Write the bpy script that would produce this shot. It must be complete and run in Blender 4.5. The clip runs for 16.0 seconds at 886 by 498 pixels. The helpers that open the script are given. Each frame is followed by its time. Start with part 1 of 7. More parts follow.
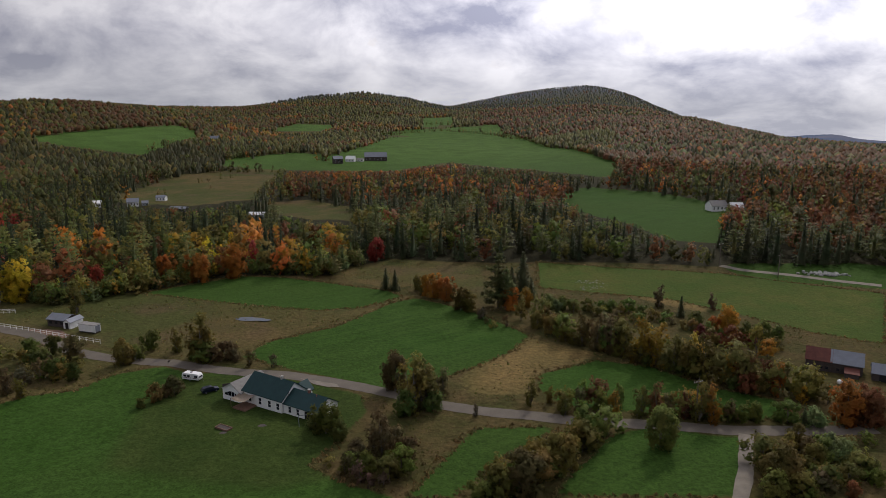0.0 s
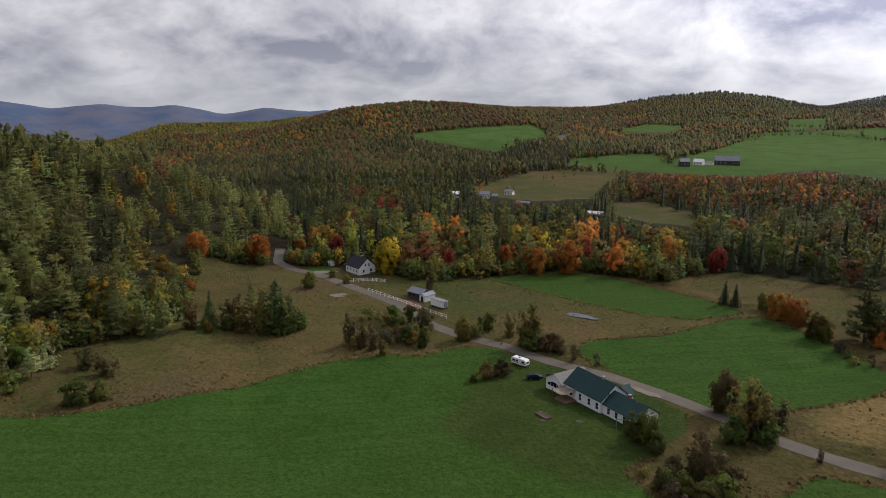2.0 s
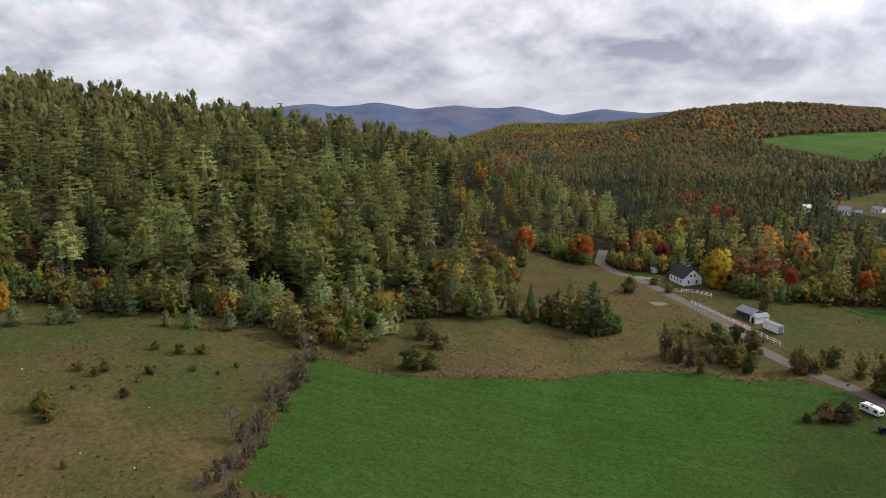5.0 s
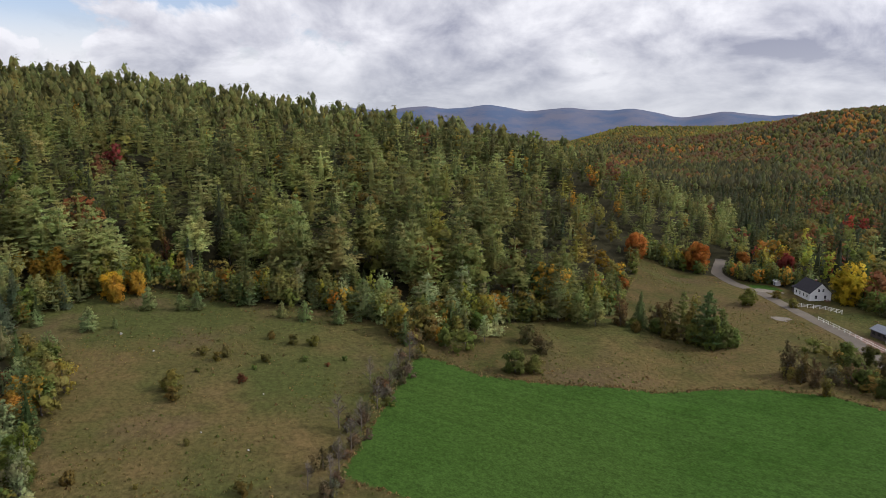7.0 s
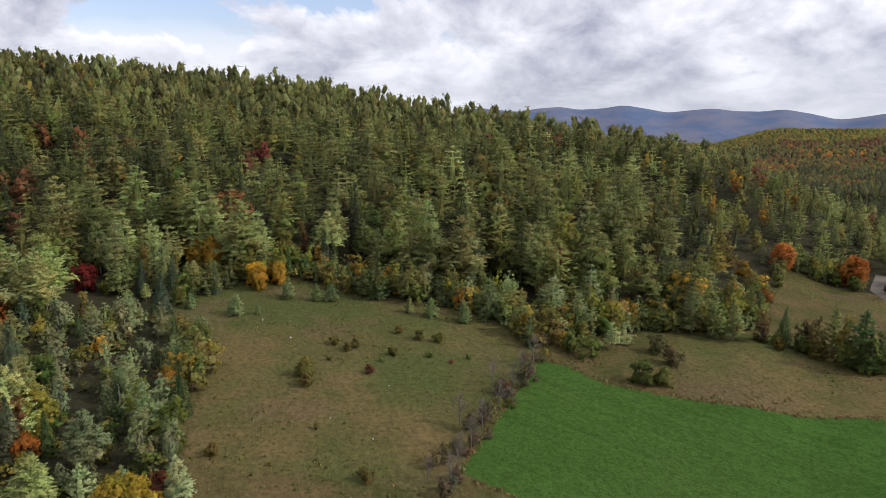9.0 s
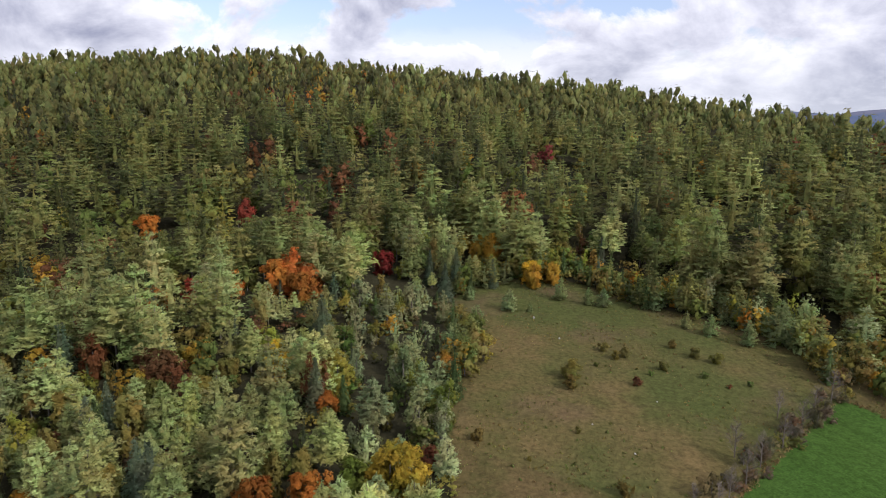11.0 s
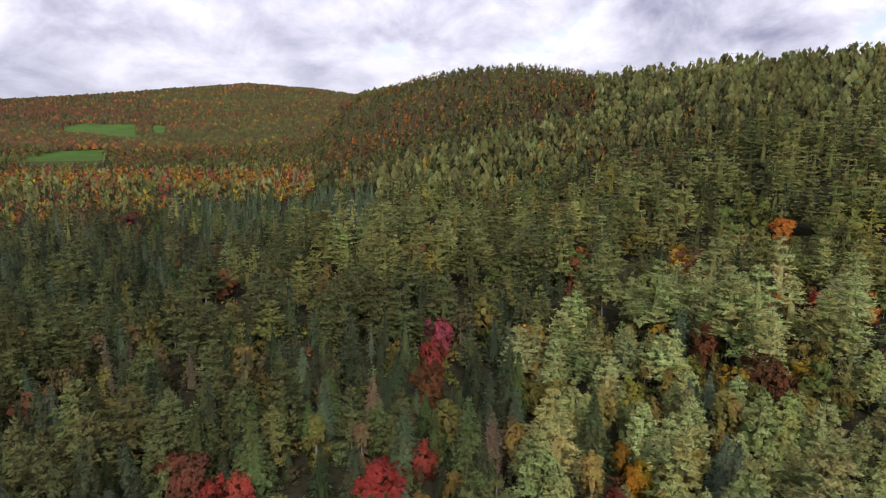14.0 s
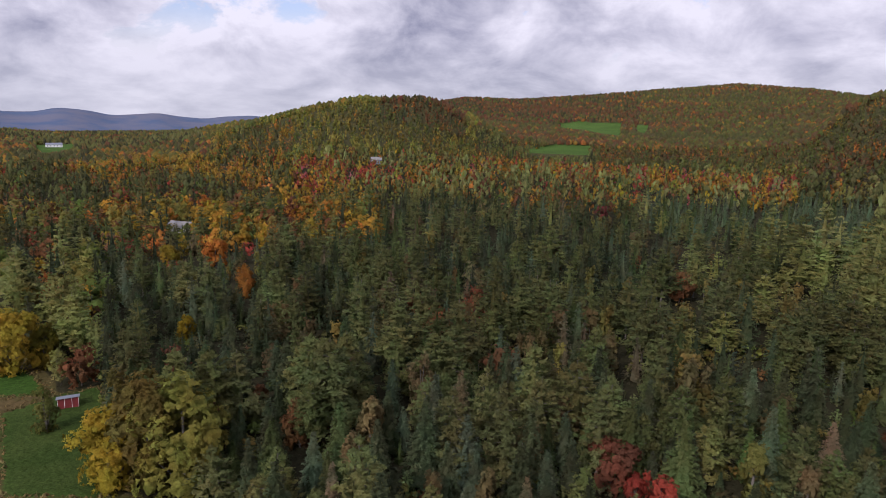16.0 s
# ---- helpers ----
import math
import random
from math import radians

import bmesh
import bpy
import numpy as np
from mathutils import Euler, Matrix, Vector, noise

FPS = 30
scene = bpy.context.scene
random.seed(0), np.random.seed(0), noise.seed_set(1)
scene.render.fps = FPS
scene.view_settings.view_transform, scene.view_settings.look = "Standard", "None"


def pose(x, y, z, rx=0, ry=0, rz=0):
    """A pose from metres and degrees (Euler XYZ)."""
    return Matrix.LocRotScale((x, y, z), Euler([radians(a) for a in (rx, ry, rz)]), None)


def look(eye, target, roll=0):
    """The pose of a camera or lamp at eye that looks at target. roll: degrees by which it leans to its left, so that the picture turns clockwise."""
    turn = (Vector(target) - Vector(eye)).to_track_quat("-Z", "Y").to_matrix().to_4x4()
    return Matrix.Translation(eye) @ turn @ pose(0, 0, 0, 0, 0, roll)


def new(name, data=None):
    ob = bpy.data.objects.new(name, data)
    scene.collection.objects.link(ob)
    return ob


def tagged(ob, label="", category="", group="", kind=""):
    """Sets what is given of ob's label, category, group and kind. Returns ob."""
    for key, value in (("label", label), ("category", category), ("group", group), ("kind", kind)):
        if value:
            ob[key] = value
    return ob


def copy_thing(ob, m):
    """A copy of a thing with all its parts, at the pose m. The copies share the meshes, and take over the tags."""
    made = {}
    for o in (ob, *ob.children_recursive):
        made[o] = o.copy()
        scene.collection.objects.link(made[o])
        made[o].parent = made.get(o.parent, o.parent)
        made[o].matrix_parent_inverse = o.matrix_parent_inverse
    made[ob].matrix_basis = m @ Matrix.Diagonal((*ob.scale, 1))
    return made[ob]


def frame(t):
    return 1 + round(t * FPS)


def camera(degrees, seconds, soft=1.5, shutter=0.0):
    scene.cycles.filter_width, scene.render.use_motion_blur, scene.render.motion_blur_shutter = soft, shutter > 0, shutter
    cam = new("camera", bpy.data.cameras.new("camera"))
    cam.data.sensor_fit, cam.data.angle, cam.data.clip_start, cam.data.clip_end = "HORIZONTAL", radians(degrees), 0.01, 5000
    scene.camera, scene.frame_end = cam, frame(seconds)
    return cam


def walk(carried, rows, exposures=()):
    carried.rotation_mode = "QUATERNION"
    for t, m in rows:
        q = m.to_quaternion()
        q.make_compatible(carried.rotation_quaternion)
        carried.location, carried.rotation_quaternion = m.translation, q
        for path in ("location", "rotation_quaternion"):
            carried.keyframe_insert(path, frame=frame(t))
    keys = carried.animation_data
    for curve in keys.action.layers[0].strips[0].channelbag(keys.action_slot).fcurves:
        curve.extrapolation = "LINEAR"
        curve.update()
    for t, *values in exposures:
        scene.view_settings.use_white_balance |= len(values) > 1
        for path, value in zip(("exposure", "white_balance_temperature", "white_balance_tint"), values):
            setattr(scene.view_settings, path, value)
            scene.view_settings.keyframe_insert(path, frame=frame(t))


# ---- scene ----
cam = camera(66.1, 16.0, soft=0.6)
PATH = [
    (0.0, pose(0, 0, 64.0, 78.13, -0.22, 0.00)),
    (0.5, pose(0, 0, 64.0, 78.12, -0.24, 3.94)),
    (1.0, pose(0, 0, 64.0, 78.12, -0.16, 11.33)),
    (1.5, pose(0, 0, 64.0, 78.11, -0.13, 20.58)),
    (2.0, pose(0, 0, 64.0, 78.10, -0.02, 28.16)),
    (2.5, pose(0, 0, 64.0, 78.10, 0.01, 34.63)),
    (3.0, pose(0, 0, 64.0, 78.06, -0.09, 41.25)),
    (3.5, pose(0, 0, 64.0, 78.09, -0.03, 46.50)),
    (4.0, pose(0, 0, 64.0, 78.13, -0.09, 49.56)),
    (6.5, pose(0, 0, 64.0, 78.29, -0.10, 63.03)),
    (7.0, pose(0, 0, 64.0, 78.34, -0.14, 64.59)),
    (7.5, pose(0, 0, 64.0, 78.38, -0.11, 66.60)),
    (8.0, pose(0, 0, 64.0, 78.40, -0.21, 68.87)),
    (10.5, pose(0, 0, 64.0, 78.54, 0.06, 91.69)),
    (11.0, pose(0, 0, 64.0, 78.62, 0.03, 98.82)),
    (11.5, pose(0, 0, 64.0, 78.59, 0.17, 106.67)),
    (12.0, pose(0, 0, 64.0, 78.64, -0.05, 115.09)),
    (12.5, pose(0, 0, 64.0, 78.62, -0.15, 123.14)),
    (13.0, pose(0, 0, 64.0, 78.59, -0.29, 131.42)),
    (13.5, pose(0, 0, 64.0, 78.54, -0.35, 139.95)),
    (14.0, pose(0, 0, 64.0, 78.48, -0.49, 149.42)),
    (14.5, pose(0, 0, 64.0, 78.42, -0.61, 158.50)),
    (15.0, pose(0, 0, 64.0, 78.28, -0.75, 167.85)),
    (15.5, pose(0, 0, 64.0, 78.14, -0.89, 177.86)),
    (16.0, pose(0, 0, 64.0, 77.92, -1.29, 187.85)),
]
walk(cam, PATH, exposures=[(0.0, -0.70, 6600, 10), (2.0, -0.46, 6550, 9), (4.0, -0.05, 6500, 8), (7.0, 0.0, 6500, 8), (11.0, 0.24, 6300, 11), (13.0, 0.24, 6300, 14), (14.5, 0.07, 6250, 17), (16.0, -0.12, 6200, 19)])

# ---- sky and sun ----
SUN_BEARING, SUN_UP = -24.0, 36.0


def world_sky():
    world = bpy.data.worlds.new("sky")
    scene.world = world
    world.use_nodes = True
    nt = world.node_tree
    nt.nodes.clear()
    n = Nodes(nt)
    sky = nt.nodes.new("ShaderNodeTexSky")
    sky.sky_type, sky.sun_disc = "NISHITA", False
    sky.sun_elevation, sky.sun_rotation = radians(SUN_UP), radians(-SUN_BEARING)
    sky.air_density, sky.dust_density = 1.0, 1.5
    way = nt.nodes.new("ShaderNodeTexCoord").outputs["Generated"]
    sep = nt.nodes.new("ShaderNodeSeparateXYZ")
    nt.links.new(way, sep.inputs[0])
    up = n.math("MAXIMUM", sep.outputs[2], 0.0)
    flat = n.math("MULTIPLY", n.math("LOGARITHM", n.math("ADD", n.math("MULTIPLY", n.math("MAXIMUM", n.math("ADD", sep.outputs[2], 0.07), 0.0), 11.0), 0.6), math.e), 0.36)

    def billows(rise):
        puff = nt.nodes.new("ShaderNodeCombineXYZ")
        nt.links.new(sep.outputs[0], puff.inputs[0])
        nt.links.new(sep.outputs[1], puff.inputs[1])
        nt.links.new(n.math("ADD", flat, rise), puff.inputs[2])
        wide = n.noise(puff.outputs[0], 3.4, 3, 0.5)
        fine = n.noise(puff.outputs[0], 8.0, 9, 0.58, distortion=0.25)
        return n.math("ADD", n.math("MULTIPLY", wide, 0.5), n.math("MULTIPLY", fine, 0.5))
    thick = billows(0.0)
    lit = n.math("ADD", n.math("MULTIPLY", n.math("SUBTRACT", thick, billows(0.024)), 7.5), 0.5)
    gap = nt.nodes.new("ShaderNodeVectorMath")
    gap.operation = "DOT_PRODUCT"
    nt.links.new(way, gap.inputs[0])
    gap.inputs[1].default_value = (-0.985, -0.12, 0.12)
    rift = n.math("MULTIPLY", n.ramp(gap.outputs["Value"], (0.88, 0.0), (0.98, 1.0)), n.ramp(up, (0.06, 0.0), (0.14, 0.085)))
    cover = n.ramp(n.math("SUBTRACT", thick, rift), (0.385, 0.0), (0.425, 1.0))
    thin = n.ramp(thick, (0.42, 1.0), (0.49, 0.62), (0.55, 0.25), (0.62, 0.0))
    shade = n.ramp(n.math("ADD", n.math("MULTIPLY", thin, 0.55), n.math("MULTIPLY", lit, 0.45)), (0.20, 0.0), (0.78, 1.0))
    sun = Vector((math.sin(radians(-SUN_BEARING)) * math.cos(radians(SUN_UP)), math.cos(radians(SUN_BEARING)) * math.cos(radians(SUN_UP)), math.sin(radians(SUN_UP))))
    dot = nt.nodes.new("ShaderNodeVectorMath")
    dot.operation = "DOT_PRODUCT"
    nt.links.new(way, dot.inputs[0])
    dot.inputs[1].default_value = sun
    glow = n.math("POWER", n.math("MAXIMUM", dot.outputs["Value"], 0.0), 5.0)
    cloud = n.mix(shade, (0.385, 0.40, 0.53), (1.09, 1.08, 1.17))
    cloud = n.mix(glow, cloud, n.scale(cloud, 4.0))
    blue = n.mix(1.0, sky.outputs[0], (0.195, 0.178, 0.200), "MULTIPLY")
    cover = n.math("MAXIMUM", cover, n.ramp(up, (0.05, 1.0), (0.12, 0.0)))
    colour = n.mix(n.math("MAXIMUM", cover, n.math("MINIMUM", n.math("MULTIPLY", glow, 3.0), 1.0)), blue, cloud)
    low = n.ramp(up, (0.0, 0.55), (0.10, 0.0))
    colour = n.mix(low, colour, (0.80, 0.82, 0.88))
    back = nt.nodes.new("ShaderNodeBackground")
    back.inputs[1].default_value = SKY
    nt.links.new(colour, back.inputs[0])
    out = nt.nodes.new("ShaderNodeOutputWorld")
    nt.links.new(back.outputs[0], out.inputs[0])
    lamp = bpy.data.lights.new("sun", "SUN")
    lamp.energy, lamp.angle, lamp.color = SUN, radians(3.0), (1.0, 0.93, 0.82)
    ob = new("sun", lamp)
    ob.matrix_world = look(sun * 500, (0, 0, 0))


SKY, SUN = 0.86, 2.7


class Nodes:
    """Short words for shader nodes."""

    def __init__(self, nt):
        self.nt = nt

    def put(self, socket, value):
        if isinstance(value, bpy.types.NodeSocket):
            self.nt.links.new(value, socket)
        elif isinstance(value, tuple) and len(value) == 3 and socket.type == "RGBA":
            socket.default_value = (*value, 1)
        else:
            socket.default_value = value

    def math(self, op, a, b=0.0):
        node = self.nt.nodes.new("ShaderNodeMath")
        node.operation = op
        self.put(node.inputs[0], a)
        self.put(node.inputs[1], b)
        return node.outputs[0]

    def noise(self, vector, scale, detail=4.0, rough=0.5, distortion=0.0):
        node = self.nt.nodes.new("ShaderNodeTexNoise")
        if vector is not None:
            self.nt.links.new(vector, node.inputs["Vector"])
        node.inputs["Scale"].default_value, node.inputs["Detail"].default_value = scale, detail
        node.inputs["Roughness"].default_value, node.inputs["Distortion"].default_value = rough, distortion
        return node.outputs[0]

    def ramp(self, value, *stops):
        node = self.nt.nodes.new("ShaderNodeValToRGB")
        els = node.color_ramp.elements
        while len(els) < len(stops):
            els.new(0.5)
        for el, (at, v) in zip(els, stops):
            el.position = at
            el.color = (*v, 1) if isinstance(v, tuple) else (v, v, v, 1)
        self.put(node.inputs[0], value)
        return node.outputs[0]

    def mix(self, fac, a, b, blend="MIX"):
        node = self.nt.nodes.new("ShaderNodeMix")
        node.data_type, node.blend_type = "RGBA", blend
        self.put(node.inputs[0], fac)
        self.put(node.inputs[6], a)
        self.put(node.inputs[7], b)
        return node.outputs[2]

    def scale(self, colour, k):
        return self.mix(1.0, colour, (k, k, k), "MULTIPLY")

    def attribute(self, name):
        node = self.nt.nodes.new("ShaderNodeAttribute")
        node.attribute_name = name
        return node.outputs


world_sky()


# ---- materials ----
def material(name, build, rough=0.8, metal=0.0, bump=0.0, bump_scale=1.0, gloss=0.25):
    """build(n, place) returns the base colour; place is the position in metres."""
    m = bpy.data.materials.new(name)
    m.use_nodes = True
    nt = m.node_tree
    shader = nt.nodes["Principled BSDF"]
    n = Nodes(nt)
    place = nt.nodes.new("ShaderNodeTexCoord").outputs["Object"]
    n.put(shader.inputs["Base Color"], build(n, place))
    shader.inputs["Roughness"].default_value, shader.inputs["Metallic"].default_value = rough, metal
    shader.inputs["Specular IOR Level"].default_value = gloss
    if bump:
        node = nt.nodes.new("ShaderNodeBump")
        node.inputs["Strength"].default_value, node.inputs["Distance"].default_value = 1.0, bump
        nt.links.new(n.noise(place, bump_scale, 6, 0.6), node.inputs["Height"])
        nt.links.new(node.outputs[0], shader.inputs["Normal"])
    return m


def plain(name, colour, rough=0.7, metal=0.0, spread=0.25, size=1.5):
    """A paint or metal with faint stains at two sizes."""
    def build(n, place):
        stain = n.noise(place, size, 5, 0.6)
        grain = n.noise(place, size * 14, 3, 0.6)
        k = n.ramp(n.math("ADD", n.math("MULTIPLY", stain, 0.65), n.math("MULTIPLY", grain, 0.35)), (0.3, 1 - spread), (0.7, 1 + spread * 0.4))
        return n.mix(1.0, colour, k, "MULTIPLY")
    return material(name, build, rough, metal)


def leaf_material(name, source, gaps=0.0):
    """Leaves: the tint comes from the tree, with light coming through; gaps: how finely each spray is parted into needles or leaves."""
    m = bpy.data.materials.new(name)
    m.use_nodes = True
    nt = m.node_tree
    n = Nodes(nt)
    if source == "mass":
        tint = n.attribute("tint")["Color"]
    else:
        tint = nt.nodes.new("ShaderNodeObjectInfo").outputs["Color"]
    place = nt.nodes.new("ShaderNodeNewGeometry")
    k = n.ramp(n.noise(place.outputs["Position"], 0.35, 3, 0.6), (0.3, 0.80), (0.7, 1.22))
    k2 = n.ramp(place.outputs["Random Per Island"], (0.0, 0.86), (1.0, 1.14))
    turn = n.ramp(n.noise(place.outputs["Position"], 0.22, 2, 0.5), (0.36, (1.08, 0.94, 0.92)), (0.64, (0.93, 1.06, 1.04)))
    grain = n.noise(place.outputs["Position"], 2.6, 3, 0.7)
    colour = n.mix(1.0, n.mix(1.0, tint, k, "MULTIPLY"), k2, "MULTIPLY")
    colour = n.mix(1.0, n.mix(1.0, colour, turn, "MULTIPLY"), n.ramp(grain, (0.34, 0.80), (0.66, 1.22)), "MULTIPLY")
    shader = nt.nodes["Principled BSDF"]
    shader.inputs["Roughness"].default_value = 0.55
    shader.inputs["Specular IOR Level"].default_value = 0.06
    n.put(shader.inputs["Base Color"], colour)
    ruffle = nt.nodes.new("ShaderNodeBump")
    ruffle.inputs["Strength"].default_value, ruffle.inputs["Distance"].default_value = 0.55, 0.4
    nt.links.new(grain, ruffle.inputs["Height"])
    nt.links.new(ruffle.outputs[0], shader.inputs["Normal"])
    thin = nt.nodes.new("ShaderNodeBsdfTranslucent")
    nt.links.new(colour, thin.inputs[0])
    both = nt.nodes.new("ShaderNodeMixShader")
    both.inputs[0].default_value = 0.46
    nt.links.new(shader.outputs[0], both.inputs[1])
    nt.links.new(thin.outputs[0], both.inputs[2])
    result = both.outputs[0]
    if gaps:
        part_up = n.noise(place.outputs["Position"], gaps, 2, 0.65)
        clear = nt.nodes.new("ShaderNodeBsdfTransparent")
        cut = nt.nodes.new("ShaderNodeMixShader")
        nt.links.new(n.math("LESS_THAN", part_up, 0.462), cut.inputs[0])
        nt.links.new(result, cut.inputs[1])
        nt.links.new(clear.outputs[0], cut.inputs[2])
        result = cut.outputs[0]
    nt.links.new(result, nt.nodes["Material Output"].inputs[0])
    return m


def ground_material():
    def build(n, place):
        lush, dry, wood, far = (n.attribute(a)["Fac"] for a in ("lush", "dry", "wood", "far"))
        wide, mid, fine = n.noise(place, 0.012, 4, 0.6), n.noise(place, 0.09, 5, 0.65), n.noise(place, 0.9, 5, 0.7)
        rough = n.mix(n.ramp(mid, (0.36, 0.0), (0.62, 1.0)), (0.046, 0.048, 0.015), (0.086, 0.062, 0.027))
        dead = n.mix(n.ramp(mid, (0.34, 0.0), (0.66, 1.0)), (0.108, 0.077, 0.033), (0.070, 0.062, 0.022))
        dead = n.mix(n.ramp(wide, (0.46, 0.0), (0.58, 0.85)), dead, (0.050, 0.060, 0.018))
        dead = n.mix(n.ramp(n.noise(place, 0.026, 5, 0.65), (0.50, 0.0), (0.62, 0.42)), dead, (0.044, 0.058, 0.016))
        dead = n.mix(n.ramp(n.noise(place, 0.035, 4, 0.6), (0.52, 0.0), (0.66, 0.7)), dead, (0.088, 0.060, 0.034))
        field = n.mix(n.ramp(mid, (0.3, 0.0), (0.7, 1.0)), (0.025, 0.058, 0.009), (0.038, 0.079, 0.015))
        field = n.mix(n.ramp(wide, (0.40, 0.0), (0.62, 0.55)), field, (0.041, 0.069, 0.015))
        # sunlight put into colour: fields past 600 m grow lighter green
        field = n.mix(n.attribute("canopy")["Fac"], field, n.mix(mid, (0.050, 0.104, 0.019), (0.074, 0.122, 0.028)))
        sep = n.nt.nodes.new("ShaderNodeSeparateXYZ")
        n.nt.links.new(place, sep.inputs[0])
        lane = n.nt.nodes.new("ShaderNodeCombineXYZ")
        n.put(lane.inputs[0], n.math("ADD", n.math("MULTIPLY", sep.outputs[0], 0.016), n.math("MULTIPLY", sep.outputs[1], 0.012)))
        n.put(lane.inputs[1], n.math("ADD", n.math("MULTIPLY", sep.outputs[0], -0.30), n.math("MULTIPLY", sep.outputs[1], 0.40)))
        field = n.mix(1.0, field, n.ramp(n.noise(lane.outputs[0], 1.0, 3, 0.6), (0.35, 0.89), (0.65, 1.10)), "MULTIPLY")
        field = n.mix(n.attribute("grazed")["Fac"], field, n.mix(n.ramp(mid, (0.35, 0.0), (0.65, 1.0)), (0.078, 0.082, 0.022), (0.052, 0.078, 0.016)))
        field = n.mix(n.ramp(n.noise(place, 0.03, 3, 0.6), (0.42, 0.0), (0.62, 0.5)), field, (0.034, 0.066, 0.013))
        field = n.mix(n.attribute("lawn")["Fac"], field, n.mix(n.ramp(mid, (0.35, 0.0), (0.65, 1.0)), (0.026, 0.044, 0.010), (0.040, 0.058, 0.014)))
        def edge(a):
            return n.ramp(n.math("ADD", a, n.math("MULTIPLY", n.math("SUBTRACT", fine, 0.5), 0.5)), (0.42, 0.0), (0.58, 1.0))
        straw = n.mix(n.ramp(mid, (0.35, 0.0), (0.65, 1.0)), (0.168, 0.115, 0.046), (0.112, 0.086, 0.033))
        dead = n.mix(n.attribute("straw")["Fac"], dead, straw)
        c = n.mix(edge(dry), rough, dead)
        c = n.mix(edge(lush), c, field)
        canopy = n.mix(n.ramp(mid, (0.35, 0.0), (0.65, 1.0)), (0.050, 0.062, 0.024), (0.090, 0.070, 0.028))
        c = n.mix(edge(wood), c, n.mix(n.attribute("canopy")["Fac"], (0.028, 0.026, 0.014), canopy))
        coarse = n.mix(edge(lush), n.ramp(fine, (0.33, 0.66), (0.67, 1.34)), n.ramp(n.math("ADD", n.math("MULTIPLY", fine, 0.5), n.math("MULTIPLY", n.noise(place, 2.6, 3, 0.7), 0.5)), (0.38, 0.66), (0.62, 1.34)))
        c = n.mix(1.0, c, coarse, "MULTIPLY")
        # distance haze painted as blue base colour on the farthest ridges
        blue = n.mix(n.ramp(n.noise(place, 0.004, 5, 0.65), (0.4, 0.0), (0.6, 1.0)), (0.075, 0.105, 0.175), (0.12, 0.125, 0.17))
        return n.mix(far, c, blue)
    return material("grass_and_soil", build, 0.95, 0, 0.3, 0.9, 0.03)


M = {
    "ground": ground_material(),
    "leaf": leaf_material("leaves", "object", 4.2),
    "leaf_solid": leaf_material("inner_leaves", "object"),
    "mass": leaf_material("woodland", "mass", 1.9),
    "distant": leaf_material("distant_woodland", "mass"),
    "bark": plain("bark", (0.17, 0.15, 0.13), 0.9, 0, 0.5, 2.0),
    "dead": plain("bleached_wood", (0.15, 0.125, 0.105), 0.9, 0, 0.4, 2.0),
    "road": plain("worn_asphalt", (0.122, 0.103, 0.083), 0.9, 0, 0.3, 0.25),
    "gravel": plain("pale_gravel", (0.19, 0.165, 0.135), 0.95, 0, 0.35, 0.5),
    "white": plain("white_clapboard", (0.76, 0.76, 0.76), 0.6, 0, 0.12, 0.8),
    "green_roof": plain("dark_green_metal", (0.016, 0.048, 0.050), 0.55, 0.1, 0.25, 0.6),
    "grey_roof": plain("grey_shingle", (0.22, 0.21, 0.20), 0.85, 0, 0.25, 1.2),
    "black_roof": plain("black_shingle", (0.030, 0.028, 0.034), 0.8, 0, 0.3, 1.0),
    "tin": plain("galvanised_tin", (0.20, 0.215, 0.25), 0.65, 0.15, 0.2, 0.5),
    "rust": plain("rusty_tin", (0.14, 0.050, 0.038), 0.8, 0.1, 0.5, 0.5),
    "barn": plain("weathered_boards", (0.075, 0.060, 0.056), 0.9, 0, 0.45, 0.7),
    "red": plain("red_boards", (0.17, 0.028, 0.028), 0.7, 0, 0.3, 0.9),
    "glass": plain("dark_glass", (0.020, 0.024, 0.032), 0.12, 0, 0.1, 1.0),
    "cloth": plain("tan_canvas", (0.46, 0.38, 0.30), 0.9, 0, 0.2, 1.0),
    "wood": plain("brown_deck_boards", (0.17, 0.10, 0.07), 0.85, 0, 0.3, 1.5),
    "brick": plain("red_brick", (0.24, 0.11, 0.085), 0.9, 0, 0.3, 2.0),
    "navy": plain("dark_blue_car_paint", (0.010, 0.014, 0.030), 0.25, 0.3, 0.1, 1.0),
    "rubber": plain("black_rubber", (0.02, 0.02, 0.02), 0.9, 0, 0.2, 3.0),
    "blue": plain("bright_blue_sheet", (0.05, 0.14, 0.50), 0.6, 0, 0.2, 1.0),
    "water": plain("still_water", (0.04, 0.05, 0.06), 0.06, 0, 0.1, 0.3),
    "stone": plain("pale_stone", (0.40, 0.39, 0.37), 0.9, 0, 0.4, 1.0),
}


# ---- the lie of the land: heights along lines that run out from the valley's middle ----
EYE = 64.0
LINES = {}


def line(bearing, *stops):
    """Heights (distance, height) along one bearing, in degrees to the left of +y."""
    LINES[bearing] = stops


